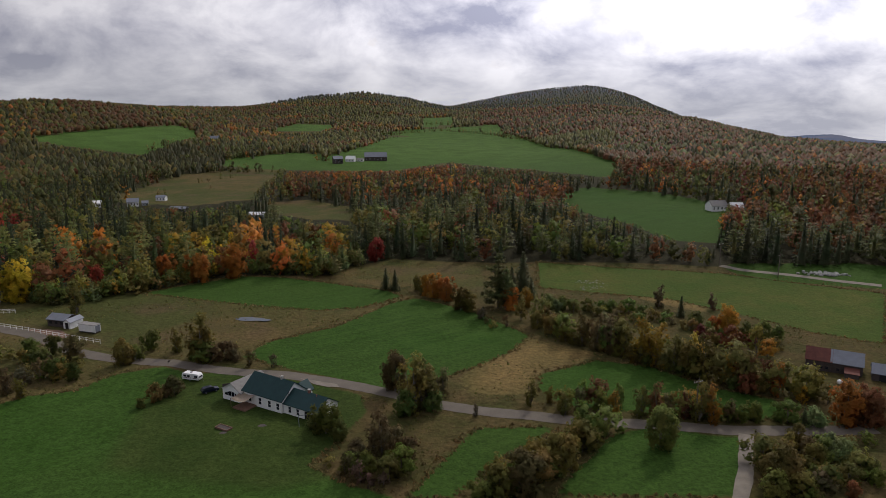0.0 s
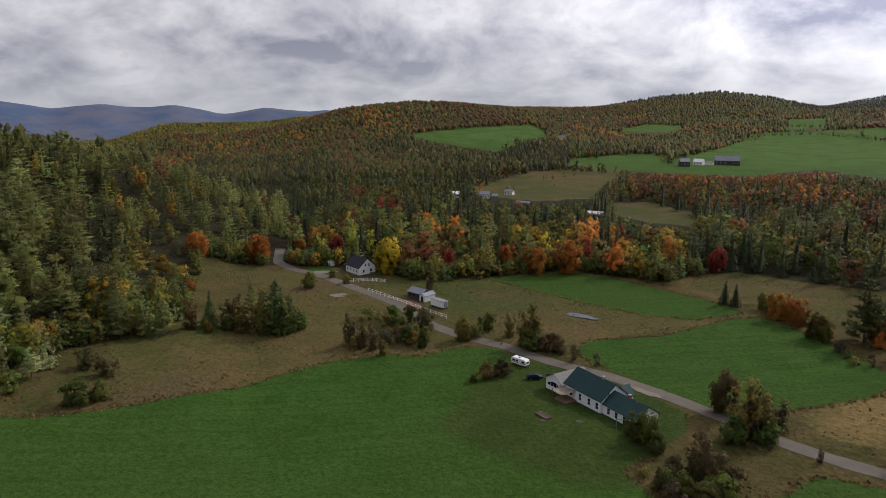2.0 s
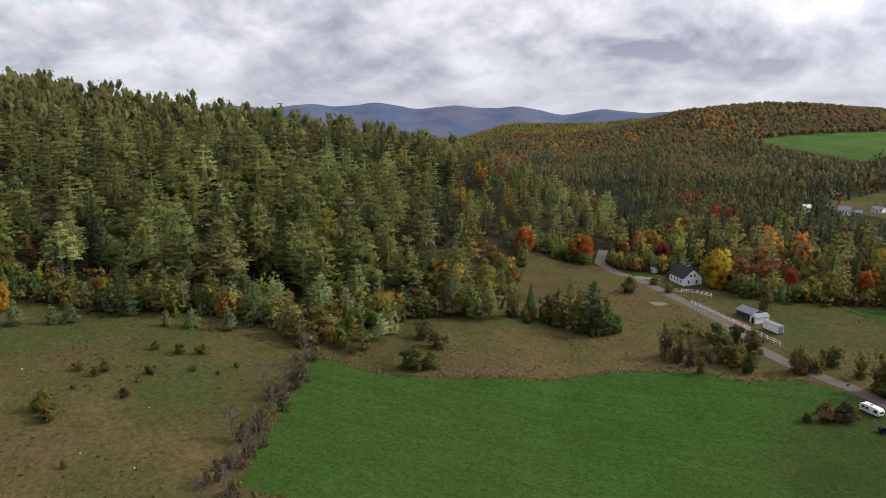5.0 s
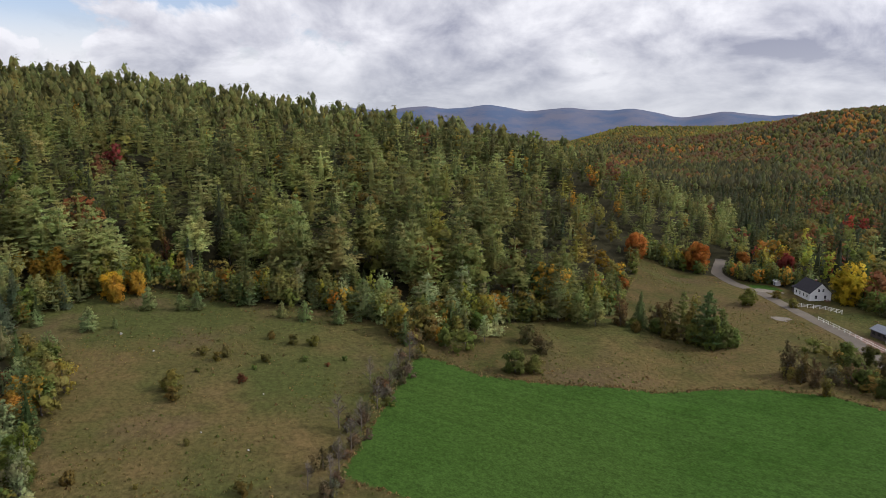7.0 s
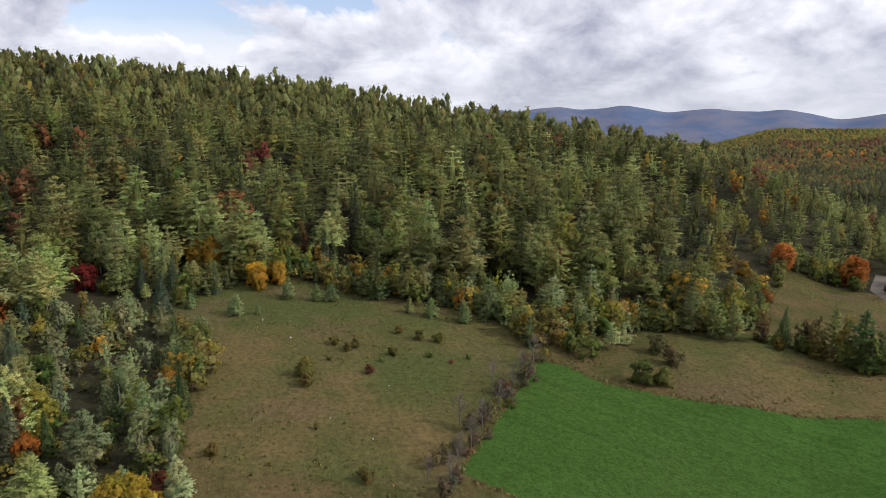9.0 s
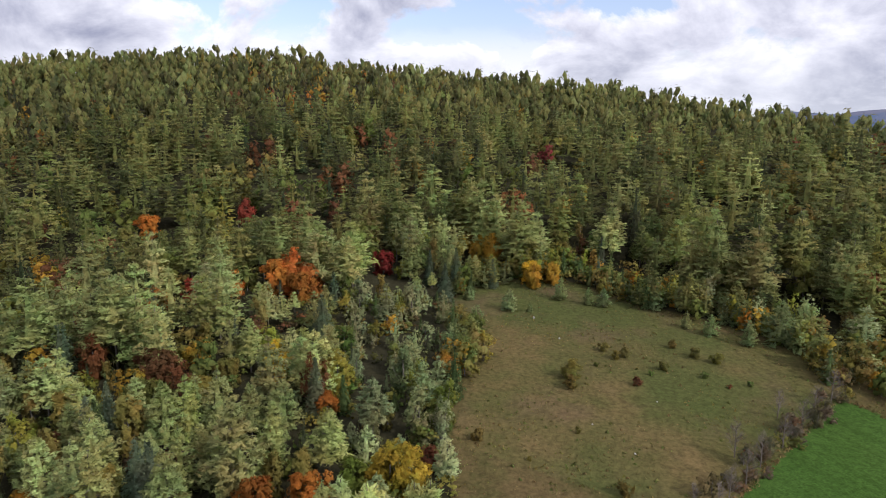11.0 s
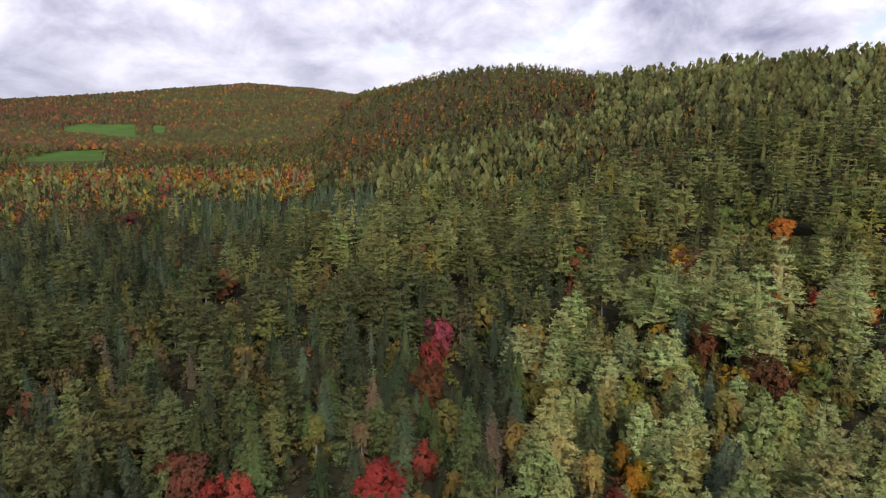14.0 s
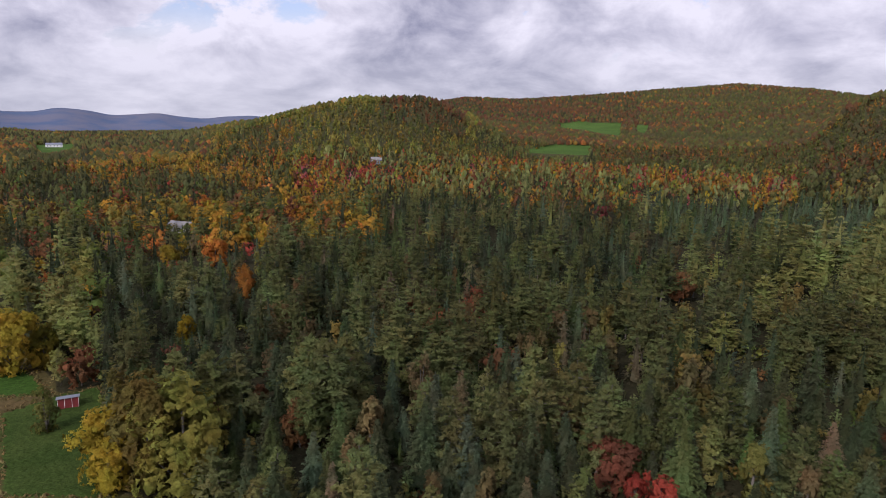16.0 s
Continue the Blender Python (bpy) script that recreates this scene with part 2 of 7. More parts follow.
line(-180, (300, 0), (900, 10), (2000, 40), (4200, 60))
line(-150, (300, 0), (900, -5), (2000, -10), (4200, -70))
line(-90, (300, 0), (900, -5), (2000, -10), (4200, -70))
line(-45, (300, 0), (900, 0), (1400, -15), (2500, -60), (4000, -150), (4700, -130))
line(-33, (300, 0), (900, 0), (1400, -6), (2500, -60), (4000, -150), (4650, -128))
line(-27, (300, 0), (900, 0), (1500, -1), (2600, -60), (4000, -140), (4650, -104))
line(-24, (300, 0), (800, 0), (1700, 9), (2700, -40), (4000, -130), (4650, -84))
line(-20, (300, 0), (700, 0), (2000, 28), (2900, 10), (4000, -20), (4650, -80))
line(-18.3, (300, 0), (680, 0), (1700, 24), (2500, 26), (3200, 20), (4200, 34), (4800, 0))
line(-17, (300, 0), (650, 0), (1400, 20), (2200, 40), (3000, 48), (4200, 66), (4800, 40))
line(-15.7, (300, 0), (640, -1), (1350, 17), (2200, 43), (3000, 62), (4200, 114), (4800, 90))
line(-14.3, (300, 0), (620, -2), (1300, 14), (2200, 46), (3100, 74), (4200, 152), (4800, 120))
line(-13, (300, 0), (610, -3), (1250, 12), (2200, 48), (3150, 83), (4200, 178), (4800, 140))
line(-11.7, (300, 0), (600, -4), (1200, 9), (2200, 50), (3200, 90), (4200, 191), (4800, 150))
line(-9, (300, 0), (600, -7), (1200, -2), (2000, 34), (2700, 60), (3400, 95), (4200, 172), (4800, 140))
line(-7.2, (300, 0), (600, -8), (1200, -6), (1900, 26), (2600, 52), (3400, 90), (4200, 153), (4800, 130))
line(-5.4, (300, 0), (600, -9), (1000, -10), (1500, 1), (1900, 25), (2600, 51), (3500, 80), (4200, 133), (4800, 110))
line(-3.5, (300, 0), (600, -9), (800, -12), (1500, 2), (1900, 24), (2600, 50), (3600, 68), (4200, 99), (4800, 90))
line(-0.5, (300, 0), (600, -9), (800, -12), (1500, 0), (1900, 22), (2600, 48), (3600, 52), (4400, 56))
line(3, (300, 0), (600, -9), (800, -12), (1500, 0), (1900, 22), (2500, 52), (3000, 100), (3600, 70), (4400, 56))
line(6.5, (300, 0), (600, -9), (800, -12), (1400, 0), (1900, 22), (2400, 58), (3000, 128), (3600, 80), (4400, 56))
line(11, (300, 0), (600, -9), (900, -10), (1400, 2), (1900, 28), (2400, 60), (2900, 98), (3600, 60), (4400, 40))
line(16, (300, 0), (600, -9), (900, -8), (1400, 5), (1900, 30), (2400, 54), (3600, 30), (4400, 20))
line(21, (300, 0), (600, -9), (900, -6), (1250, 20), (1700, 48), (2400, 56), (3600, 0), (4400, -20))
line(27, (300, 0), (700, -12), (950, -2), (1250, 21), (1600, 63), (2400, 44), (3600, -40), (4400, -60))
line(31, (300, 0), (700, -14), (1000, 0), (1300, 28), (1600, 67), (2400, 20), (3600, -60), (4400, -60))
line(34, (300, 0), (700, -16), (1000, -10), (1300, 20), (1650, 62), (2400, 0), (3600, -90), (4400, -60))
line(37, (300, 0), (700, -17), (1200, 0), (1700, 51), (2400, -10), (3600, -100), (4650, 26))
line(40, (300, 0), (700, -18), (1200, -15), (1500, 10), (2000, 31), (2700, -40), (3800, -110), (4650, 36))
line(45, (300, 0), (380, 11), (560, -17), (1200, -22), (2250, 9), (2900, -60), (3900, -110), (4700, 28))
line(50, (250, 3), (400, 24), (620, -10), (1200, -25), (2250, 4), (2900, -60), (3900, -110), (4700, 58))
line(54, (230, 3), (420, 30), (700, -5), (1400, -30), (2250, -46), (2900, -80), (3900, -110), (4700, 62))
line(60, (220, 5), (430, 34), (800, 0), (1600, -30), (2900, -80), (3900, -110), (4700, 72))
line(66, (220, 7), (460, 40), (900, 0), (2500, -50), (3900, -110), (4700, 76))
line(73, (220, 8), (490, 48.5), (900, 20), (2500, -40), (3900, -110), (4700, 50))
line(78, (220, 9), (510, 54.5), (900, 30), (2500, -20), (4000, -40))
line(83, (220, 9), (530, 62.5), (900, 45), (2500, 0), (4000, -20))
line(88, (220, 9), (545, 69.5), (1000, 50), (2500, 20), (4000, 0))
line(96, (220, 9), (560, 76.5), (1000, 60), (2500, 40), (4000, 20))
line(103, (220, 9), (570, 84.5), (1000, 70), (2500, 50), (4000, 20))
line(112, (190, 7), (260, 17), (580, 96), (1000, 80), (2500, 50), (4000, 20))
line(118, (190, 6), (270, 17), (590, 94.5), (1000, 80), (2500, 50), (4000, 20))
line(126, (200, 4), (290, 14), (610, 91.5), (1000, 80), (2500, 50), (4000, 20))
line(134, (200, 2), (330, 12), (680, 86.0), (1100, 70), (2500, 50), (4000, 20))
line(138, (200, 1), (360, 10), (620, 56), (800, 102), (1200, 80), (2500, 55), (4000, 20))
line(142, (200, 0), (400, 8), (600, 45), (850, 112), (1300, 90), (2500, 60), (4000, 20))
line(147, (200, 0), (420, 6), (640, 40), (880, 112), (1300, 85), (2500, 60), (4000, 20))
line(151, (200, 0), (450, 4), (680, 34), (930, 103), (1400, 75), (2500, 60), (4000, 20))
line(155.5, (200, 0), (500, 2), (750, 24), (1000, 86), (1500, 60), (2400, 104), (4000, 40))
line(157.5, (200, 0), (550, 1), (850, 26), (1050, 76), (1500, 56), (2350, 116), (4000, 40))
line(160, (200, 0), (600, 0), (1000, 14), (1500, 50), (2300, 130), (4000, 40))
line(165, (200, 0), (600, -2), (1000, 6), (1500, 34), (2300, 143), (4000, 40))
line(171, (200, 0), (600, -2), (1000, 4), (1500, 24), (2300, 117), (4000, 40))
line(176, (200, 0), (600, -2), (900, 0), (1500, 20), (2300, 94), (4000, 40))
line(182, (200, 0), (600, -2), (900, 2), (1500, 20), (2300, 77), (4000, 40))
line(186, (200, 0), (600, -2), (820, 10), (1080, 45), (1500, 20), (2300, 84), (4000, 40))
line(188, (200, 0), (580, -2), (800, 13), (1020, 64), (1500, 25), (2300, 70), (4000, 30))
line(190, (200, 0), (580, -2), (780, 16), (1000, 69), (1500, 30), (2300, 40), (4000, 0))
line(195, (200, 0), (560, -2), (760, 12), (1000, 65), (1500, 20), (2300, -20), (3800, -110), (4500, -40))
line(200, (200, 0), (540, -2), (760, 5), (1000, 47), (1500, 0), (2300, -40), (3800, -120), (4500, -20))
line(205, (200, 0), (540, -4), (900, 10), (1150, 22), (1600, -10), (2300, -40), (3800, -140), (4600, -72))
line(211, (200, 0), (540, -5), (1000, -6), (1700, -20), (2300, -44), (3800, -140), (4600, -44))
line(217, (200, 0), (540, -5), (1000, -10), (1700, -26), (2300, -50), (3800, -140), (4600, -34))
line(225, (300, 0), (900, -5), (2000, -20), (3800, -120), (4600, -10))

STEPS = np.concatenate([np.arange(0, 400, 10.0), 400 * 1.025 ** np.arange(0, 104)])
BEARINGS = np.arange(-180, 226, 0.5)


def land_table():
    rows = []
    for stops in LINES.values():
        r = np.array([0.0, 60.0] + [s[0] for s in stops] + [6000.0])
        z = np.array([0.0, 0.0] + [s[1] for s in stops] + [stops[-1][1]])
        rows.append(np.interp(STEPS, r, z))
    rows, keys = np.array(rows), np.array(list(LINES))
    table = np.array([np.interp(BEARINGS, keys, rows[:, j]) for j in range(len(STEPS))]).T
    for axis, width in ((1, 5), (0, 3)):
        kernel = np.hanning(width + 2)[1:-1]
        kernel /= kernel.sum()
        pads = [(0, 0), (0, 0)]
        pads[axis] = (width // 2, width // 2)
        padded = np.pad(table, pads, mode="edge")
        table = sum(kernel[k] * np.take(padded, np.arange(k, k + table.shape[axis]), axis) for k in range(width))
    return table


TABLE = land_table()


def polar(x, y):
    bearing = np.degrees(np.arctan2(-x, y))
    return np.where(bearing < -135, bearing + 360, bearing), np.hypot(x, y)


def height(x, y):
    """The ground's height at plan points (arrays)."""
    x, y = np.asarray(x, float), np.asarray(y, float)
    b, r = polar(x, y)
    i = np.clip((b - BEARINGS[0]) / 0.5, 0, len(BEARINGS) - 1.001)
    j = np.interp(r, STEPS, np.arange(len(STEPS)))
    j = np.clip(j, 0, len(STEPS) - 1.001)
    i0, j0 = i.astype(int), j.astype(int)
    u, v = i - i0, j - j0
    z = (TABLE[i0, j0] * (1 - u) * (1 - v) + TABLE[i0 + 1, j0] * u * (1 - v)
         + TABLE[i0, j0 + 1] * (1 - u) * v + TABLE[i0 + 1, j0 + 1] * u * v)
    swell = (np.sin(x * 0.021 + 1.3) * np.sin(y * 0.017 + 0.4) * 0.7 + np.sin(x * 0.052 - y * 0.031) * 0.25
             + np.sin(x * 0.0061 + y * 0.0043) * np.clip((r - 700) / 600, 0, 1) * 2.5)
    far = np.clip((r - 3900) / 500, 0, 1) * (12 * np.sin(b * 1.05 + 0.7) + 6 * np.sin(b * 0.61 + 2.0) + 2 * np.sin(b * 2.7))
    z = z + far * np.where((b > 36) & (b < 80) | (b > 192) | (b < -22), 1.0, 0.0)
    return z + swell * np.clip((r - 40) / 100, 0, 1)


# ---- helpers for meshes ----
def part(name, bm, mat, parent, label=""):
    me = bpy.data.meshes.new(name)
    bm.to_mesh(me)
    bm.free()
    me.materials.append(M[mat])
    ob = new(name, me)
    ob.parent = parent
    if label:
        tagged(ob, label)
    return ob


def mesh_from(name, verts, faces, mats, slots=None, tint=None, smooth=False, normals=None):
    """A mesh from arrays of triangles or of quads."""
    me = bpy.data.meshes.new(name)
    verts, faces = np.asarray(verts, np.float32), np.asarray(faces, np.int32)
    k = faces.shape[1]
    me.vertices.add(len(verts))
    me.vertices.foreach_set("co", verts.ravel())
    me.loops.add(faces.size)
    me.loops.foreach_set("vertex_index", faces.ravel())
    me.polygons.add(len(faces))
    me.polygons.foreach_set("loop_start", np.arange(0, faces.size, k, dtype=np.int32))
    for key in mats:
        me.materials.append(M[key])
    if slots is not None:
        me.polygons.foreach_set("material_index", np.asarray(slots, np.int32))
    if smooth:
        me.polygons.foreach_set("use_smooth", np.ones(len(faces), bool))
    if normals is not None:
        att = me.attributes.new("custom_normal", "FLOAT_VECTOR", "POINT")
        att.data.foreach_set("vector", np.asarray(normals, np.float32).ravel())
    if tint is not None:
        col = me.attributes.new("tint", "FLOAT_COLOR", "POINT")
        col.data.foreach_set("color", np.concatenate([tint, np.ones((len(tint), 1))], 1).astype(np.float32).ravel())
    me.update()
    return me


# ---- land cover, by outlines in plan ----
LUSH, DRY, GRAZED, STRAW, LAWN = [], [], [], [], []
LUSH.append([(-148, 63), (-141, 69), (-133, 73), (-125, 85), (-112, 108), (-109, 119), (-103, 132), (-93, 143), (-84, 146), (-80, 155), (-70, 161), (-61, 156), (-48, 159), (-18, 143), (-16, 134), (-20, 122), (-24, 112), (-16, 106), (-8, 102), (-104, 30)])  # hayfield and lawn round the farmhouse
LUSH.append([(-52, 168), (-48, 180), (-32, 193), (-16, 221), (-9, 226), (9, 211), (17, 198), (25, 185), (18, 171), (4, 156), (-12, 146), (-25, 153), (-37, 159)])  # hayfield across the road
LUSH.append([(-104, 226), (-76, 251), (-60, 250), (-19, 235), (-14, 228), (-26, 214), (-40, 210), (-65, 214)])  # upper hayfield
LUSH.append([(-6, 102), (7, 127), (21, 128), (23, 127), (10, 114), (2, 102)])  # strip by the road
LUSH.append([(19, 103), (23, 110), (34, 125), (44, 129), (53, 125), (60, 124), (50, 103)])  # field in the fork of the roads
LUSH.append([(22, 147), (24, 156), (40, 166), (53, 162), (62, 150), (75, 142), (73, 134), (66, 132), (52, 133), (27, 138)])  # field by the brook
LUSH.append([(40, 281), (73, 268), (110, 259), (134, 241), (154, 228), (122, 178), (108, 188), (93, 208), (77, 224), (55, 231), (35, 239)])  # wide pasture
GRAZED.append(LUSH[-1])
LUSH.append([(126, 265), (175, 262), (164, 244), (135, 256)])  # green by the far lane
LUSH.append([(93, 516), (119, 558), (159, 508), (179, 449), (174, 413), (135, 328), (121, 332), (114, 390), (97, 432)])  # sloping field
LUSH.append([(-193, 793), (-153, 1009), (-109, 1424), (-30, 1528), (140, 1469), (185, 1040), (195, 759), (156, 658), (111, 804), (13, 952), (-57, 830), (-125, 823)])  # broad hill field
LUSH.append([(-278, 835), (-269, 922), (-221, 1016), (-173, 1005), (-174, 867), (-205, 790)])  # hill strip
LUSH.append([(-599, 1003), (-557, 1108), (-472, 1246), (-411, 1170), (-396, 901), (-488, 937)])  # far hill field
LUSH.append([(-62, 1943), (28, 2120), (23, 1756), (-48, 1723)])  # topmost field
LUSH.append([(-153, 1512), (-84, 1614), (136, 1727), (129, 1478), (8, 1524)])  # upper hill strip
LUSH.append([(-380, 1505), (-356, 1719), (-266, 1724), (-282, 1538)])  # far strip
LUSH.append([(-31, -1544), (-92, -1617), (-184, -1565), (-150, -1283), (-103, -1448)])  # field behind the woods
LUSH.append([(20, -912), (-27, -1032), (-81, -1045), (-69, -937)])  # clearing
LUSH.append([(-205, -1542), (-237, -1530), (-202, -1361)])  # small clearing
LUSH.append([(757, -951), (773, -1063), (690, -950), (640, -815)])  # valley clearing
LUSH.append([(105, -115), (100, -125), (94, -131), (87, -122), (77, -105), (67, -92), (83, -89)])  # lawn by the red shed
# darker green on the red shed's lawn, cloud shade put into its colour
LAWN.append(LUSH[-1])
LAWN.append([(-61, 112), (-45, 107), (-30, 104), (-14, 110), (-18, 122), (-14, 134), (-18, 144), (-46, 158), (-60, 156), (-66, 141)])  # mown round the farmhouse
LUSH.append([(-173, 206), (-168, 214), (-159, 211), (-163, 203)])  # lawn of the white house
DRY.append([(-193, -30), (-208, -24), (-212, -18), (-221, -5), (-214, 11), (-198, 28), (-182, 47), (-175, 61), (-161, 69), (-148, 63), (-98, 27), (-117, -17), (-145, -16), (-163, -20), (-178, -26)])  # brown meadow
DRY.append([(-160, 110), (-155, 137), (-139, 148), (-163, 183), (-203, 179), (-181, 202), (-161, 200), (-138, 191), (-114, 182), (-93, 172), (-73, 166), (-79, 153), (-98, 136), (-106, 115), (-117, 96), (-127, 87)])  # rough slope
DRY.append([(-150, 222), (-125, 219), (-103, 226), (-65, 214), (-40, 209), (-26, 212), (-14, 225), (-25, 204), (-43, 188), (-51, 171), (-63, 165), (-87, 172), (-116, 185), (-129, 190)])  # wet meadow
DRY.append([(-41, 262), (-20, 284), (16, 278), (15, 232), (-1, 248), (-17, 239), (-34, 246)])  # rough corner
DRY.append([(4, 153), (10, 164), (25, 183), (42, 171), (36, 165), (24, 156), (19, 144), (7, 143)])  # tall dead grass
STRAW.append(DRY[-1])
DRY.append([(58, 242), (76, 248), (93, 231), (84, 208), (70, 220)])  # mown stripe
STRAW.append(DRY[-1])
DRY.append([(-256, 522), (-268, 604), (-266, 707), (-228, 756), (-190, 795), (-169, 620), (-151, 527), (-166, 517), (-181, 490), (-230, 512)])  # hill pasture
DRY.append([(-131, 499), (-104, 510), (-62, 451), (-50, 408), (-78, 416), (-107, 450)])  # small pasture
LUSH.append([(133, -137), (117, -137), (102, -125), (118, -120)])  # grass before the ochre maples



def inside(poly, x, y, soft, grow=0.0):
    """How far plan points lie within an outline widened by grow: 0.5 on its edge, 0 or 1 from soft metres off it."""
    out = np.zeros(len(x))
    p = np.array(poly, float)
    m = soft + grow
    near = (x > p[:, 0].min() - m) & (x < p[:, 0].max() + m) & (y > p[:, 1].min() - m) & (y < p[:, 1].max() + m)
    if not near.any():
        return out
    px, py = x[near], y[near]
    odd, gap = np.zeros(len(px), bool), np.full(len(px), 1e9)
    for (x0, y0), (x1, y1) in zip(p, np.roll(p, -1, 0)):
        cross = (y0 > py) != (y1 > py)
        odd ^= cross & (px < (x1 - x0) * (py - y0) / (y1 - y0 + 1e-12) + x0)
        dx, dy = x1 - x0, y1 - y0
        u = np.clip(((px - x0) * dx + (py - y0) * dy) / (dx * dx + dy * dy + 1e-9), 0, 1)
        gap = np.minimum(gap, np.hypot(px - x0 - u * dx, py - y0 - u * dy))
    out[near] = np.clip(0.5 + (np.where(odd, gap, -gap) + grow) / (2 * soft), 0, 1)
    return out


# where the woods begin, by bearing
WOODS = ((-180, 330), (-45, 330), (-33, 318), (-22, 292), (-10, 284), (0, 280), (8, 272), (9, 258), (20, 262), (23, 250), (30, 246), (33, 252),
         (38, 272), (48, 286), (49, 240), (50, 205), (55, 198), (60, 186), (68, 168), (71, 188), (76, 194), (83, 203), (88, 220),
         (93, 218), (96, 208), (97.5, 200), (98.5, 60), (180, 60), (205, 90), (217, 120), (225, 330))


def woods_start(b):
    return np.interp(b, [w[0] for w in WOODS], [w[1] for w in WOODS])


def cover(x, y):
    b, r = polar(x, y)
    lush, dry = np.zeros(len(x)), np.zeros(len(x))
    for poly in LUSH:
        lush = np.maximum(lush, inside(poly, x, y, 2.5))
    for poly in DRY:
        dry = np.maximum(dry, inside(poly, x, y, 4.0))
    wood = np.clip((r - woods_start(b)) / 8 + 0.5, 0, 1) * (1 - lush) * (1 - dry)
    return lush, dry, wood


def ground_sheet():
    radii = np.concatenate([[0.0, 12.0], 22 * 1.013 ** np.arange(0, 206), 22 * 1.013 ** 205 * 1.03 ** np.arange(1, 94)])
    bearings = np.concatenate([np.arange(-45, 225, 0.6), np.arange(225, 315, 2.0)])
    rr, bb = np.meshgrid(radii, np.radians(bearings), indexing="ij")
    x, y = (-rr * np.sin(bb)).ravel(), (rr * np.cos(bb)).ravel()
    z = height(x, y)
    nr, nb = rr.shape
    i, j = np.meshgrid(np.arange(nr - 1), np.arange(nb), indexing="ij")
    a, b, c, d = i * nb + j, i * nb + (j + 1) % nb, (i + 1) * nb + (j + 1) % nb, (i + 1) * nb + j
    faces = np.stack([a, d, c, b], -1).reshape(-1, 4)
    me = mesh_from("ground", np.stack([x, y, z], 1), faces, ["ground"])
    lush, dry, wood = cover(x, y)
    bearing, r = polar(x, y)
    for polys, field in ((LUSH, lush), (DRY, dry)):
        for poly in polys:
            if min(math.hypot(*q) for q in poly) > 285:
                np.maximum(field, inside(poly, x, y, 3.0, 12.0 if field is lush else 9.0), out=field)
    wood *= (1 - lush) * (1 - dry)
    # far: how much painted haze blue the ridges past 3300 m take
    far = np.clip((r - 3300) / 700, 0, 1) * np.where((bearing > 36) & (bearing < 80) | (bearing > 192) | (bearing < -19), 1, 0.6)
    grazed = np.zeros(len(x))
    for poly in GRAZED:
        grazed = np.maximum(grazed, inside(poly, x, y, 5.0))
    straw = np.zeros(len(x))
    for poly in STRAW:
        straw = np.maximum(straw, inside(poly, x, y, 4.0))
    lawn = np.zeros(len(x))
    for poly in LAWN:
        lawn = np.maximum(lawn, inside(poly, x, y, 2.0))
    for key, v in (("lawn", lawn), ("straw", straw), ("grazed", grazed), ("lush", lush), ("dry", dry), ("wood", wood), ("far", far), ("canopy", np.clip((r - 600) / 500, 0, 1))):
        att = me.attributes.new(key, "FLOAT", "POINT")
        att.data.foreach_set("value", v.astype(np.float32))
    me.polygons.foreach_set("use_smooth", np.ones(len(me.polygons), bool))
    tagged(new("ground", me), "valley of mown green hayfields, brown meadows and wooded hills", "ground", kind="structure")


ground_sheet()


def ribbon(name, points, width, mat, label, lift=0.06, category="road"):
    """A strip of road laid on the ground along points in plan."""
    p = np.array(points, float)
    d = np.concatenate([[0], np.cumsum(np.hypot(*np.diff(p, axis=0).T))])
    s = np.arange(0, d[-1], 1.5)
    q = np.stack([np.interp(s, d, p[:, 0]), np.interp(s, d, p[:, 1])], 1)
    k = np.hanning(9)[1:-1]
    k /= k.sum()
    q = np.stack([np.convolve(np.pad(q[:, c], 3, mode="edge"), k, "valid") for c in (0, 1)], 1)
    t = np.gradient(q, axis=0)
    t /= np.linalg.norm(t, axis=1, keepdims=True)
    side = np.stack([-t[:, 1], t[:, 0]], 1)
    wob = width / 2 + 0.08 * np.sin(s * 0.7) + 0.06 * np.sin(s * 1.9 + 1)
    verts = []
    for k in (-1, -0.5, 0, 0.5, 1):
        e = q + side * (wob * k)[:, None]
        verts.append(np.stack([*e.T, height(*e.T) + lift + 0.05 * (1 - k * k)], 1))
    v = np.stack(verts, 1).reshape(-1, 3)
    i, j = np.meshgrid(np.arange(len(q) - 1), np.arange(4), indexing="ij")
    a = i * 5 + j
    f = np.stack([a, a + 1, a + 6, a + 5], -1).reshape(-1, 4)
    tagged(new(name, mesh_from(name, v, f, [mat])), label, category, kind="structure")


ROAD = [(-208, 232), (-190, 210), (-177, 204), (-162, 202), (-147, 196), (-135, 191), (-116, 183), (-97, 170), (-87, 166), (-77, 164), (-68, 163), (-71, 164), (-56, 159), (-48, 157), (-39, 156), (-24, 150), (-12, 144), (1, 137), (11, 134), (19, 133), (26, 131), (37, 130), (48, 129), (58, 127), (70, 127), (82, 127), (90, 128)]
LANE = [(61, 126), (58, 119), (54, 110), (50, 103), (45, 91)]
FAR_LANE = [(114, 273), (119, 265), (135, 256), (147, 246), (160, 238)]
CLEAR = ((ROAD, 4.2), (LANE, 3.4), (FAR_LANE, 5.0), ([(-54, 150), (-20, 130)], 9.0), ([(-156, 212), (-140, 208)], 9.0), ([(-119, 190), (-97, 186)], 7.0), ([(92, 162), (120, 158)], 8.0))
ribbon("road", ROAD, 4.3, "road", "worn grey country road between grass verges")
ribbon("lane", LANE, 2.7, "gravel", "pale gravel farm lane joining the road", 0.10)
ribbon("far_lane", FAR_LANE, 4.0, "gravel", "pale lane along the wide pasture")



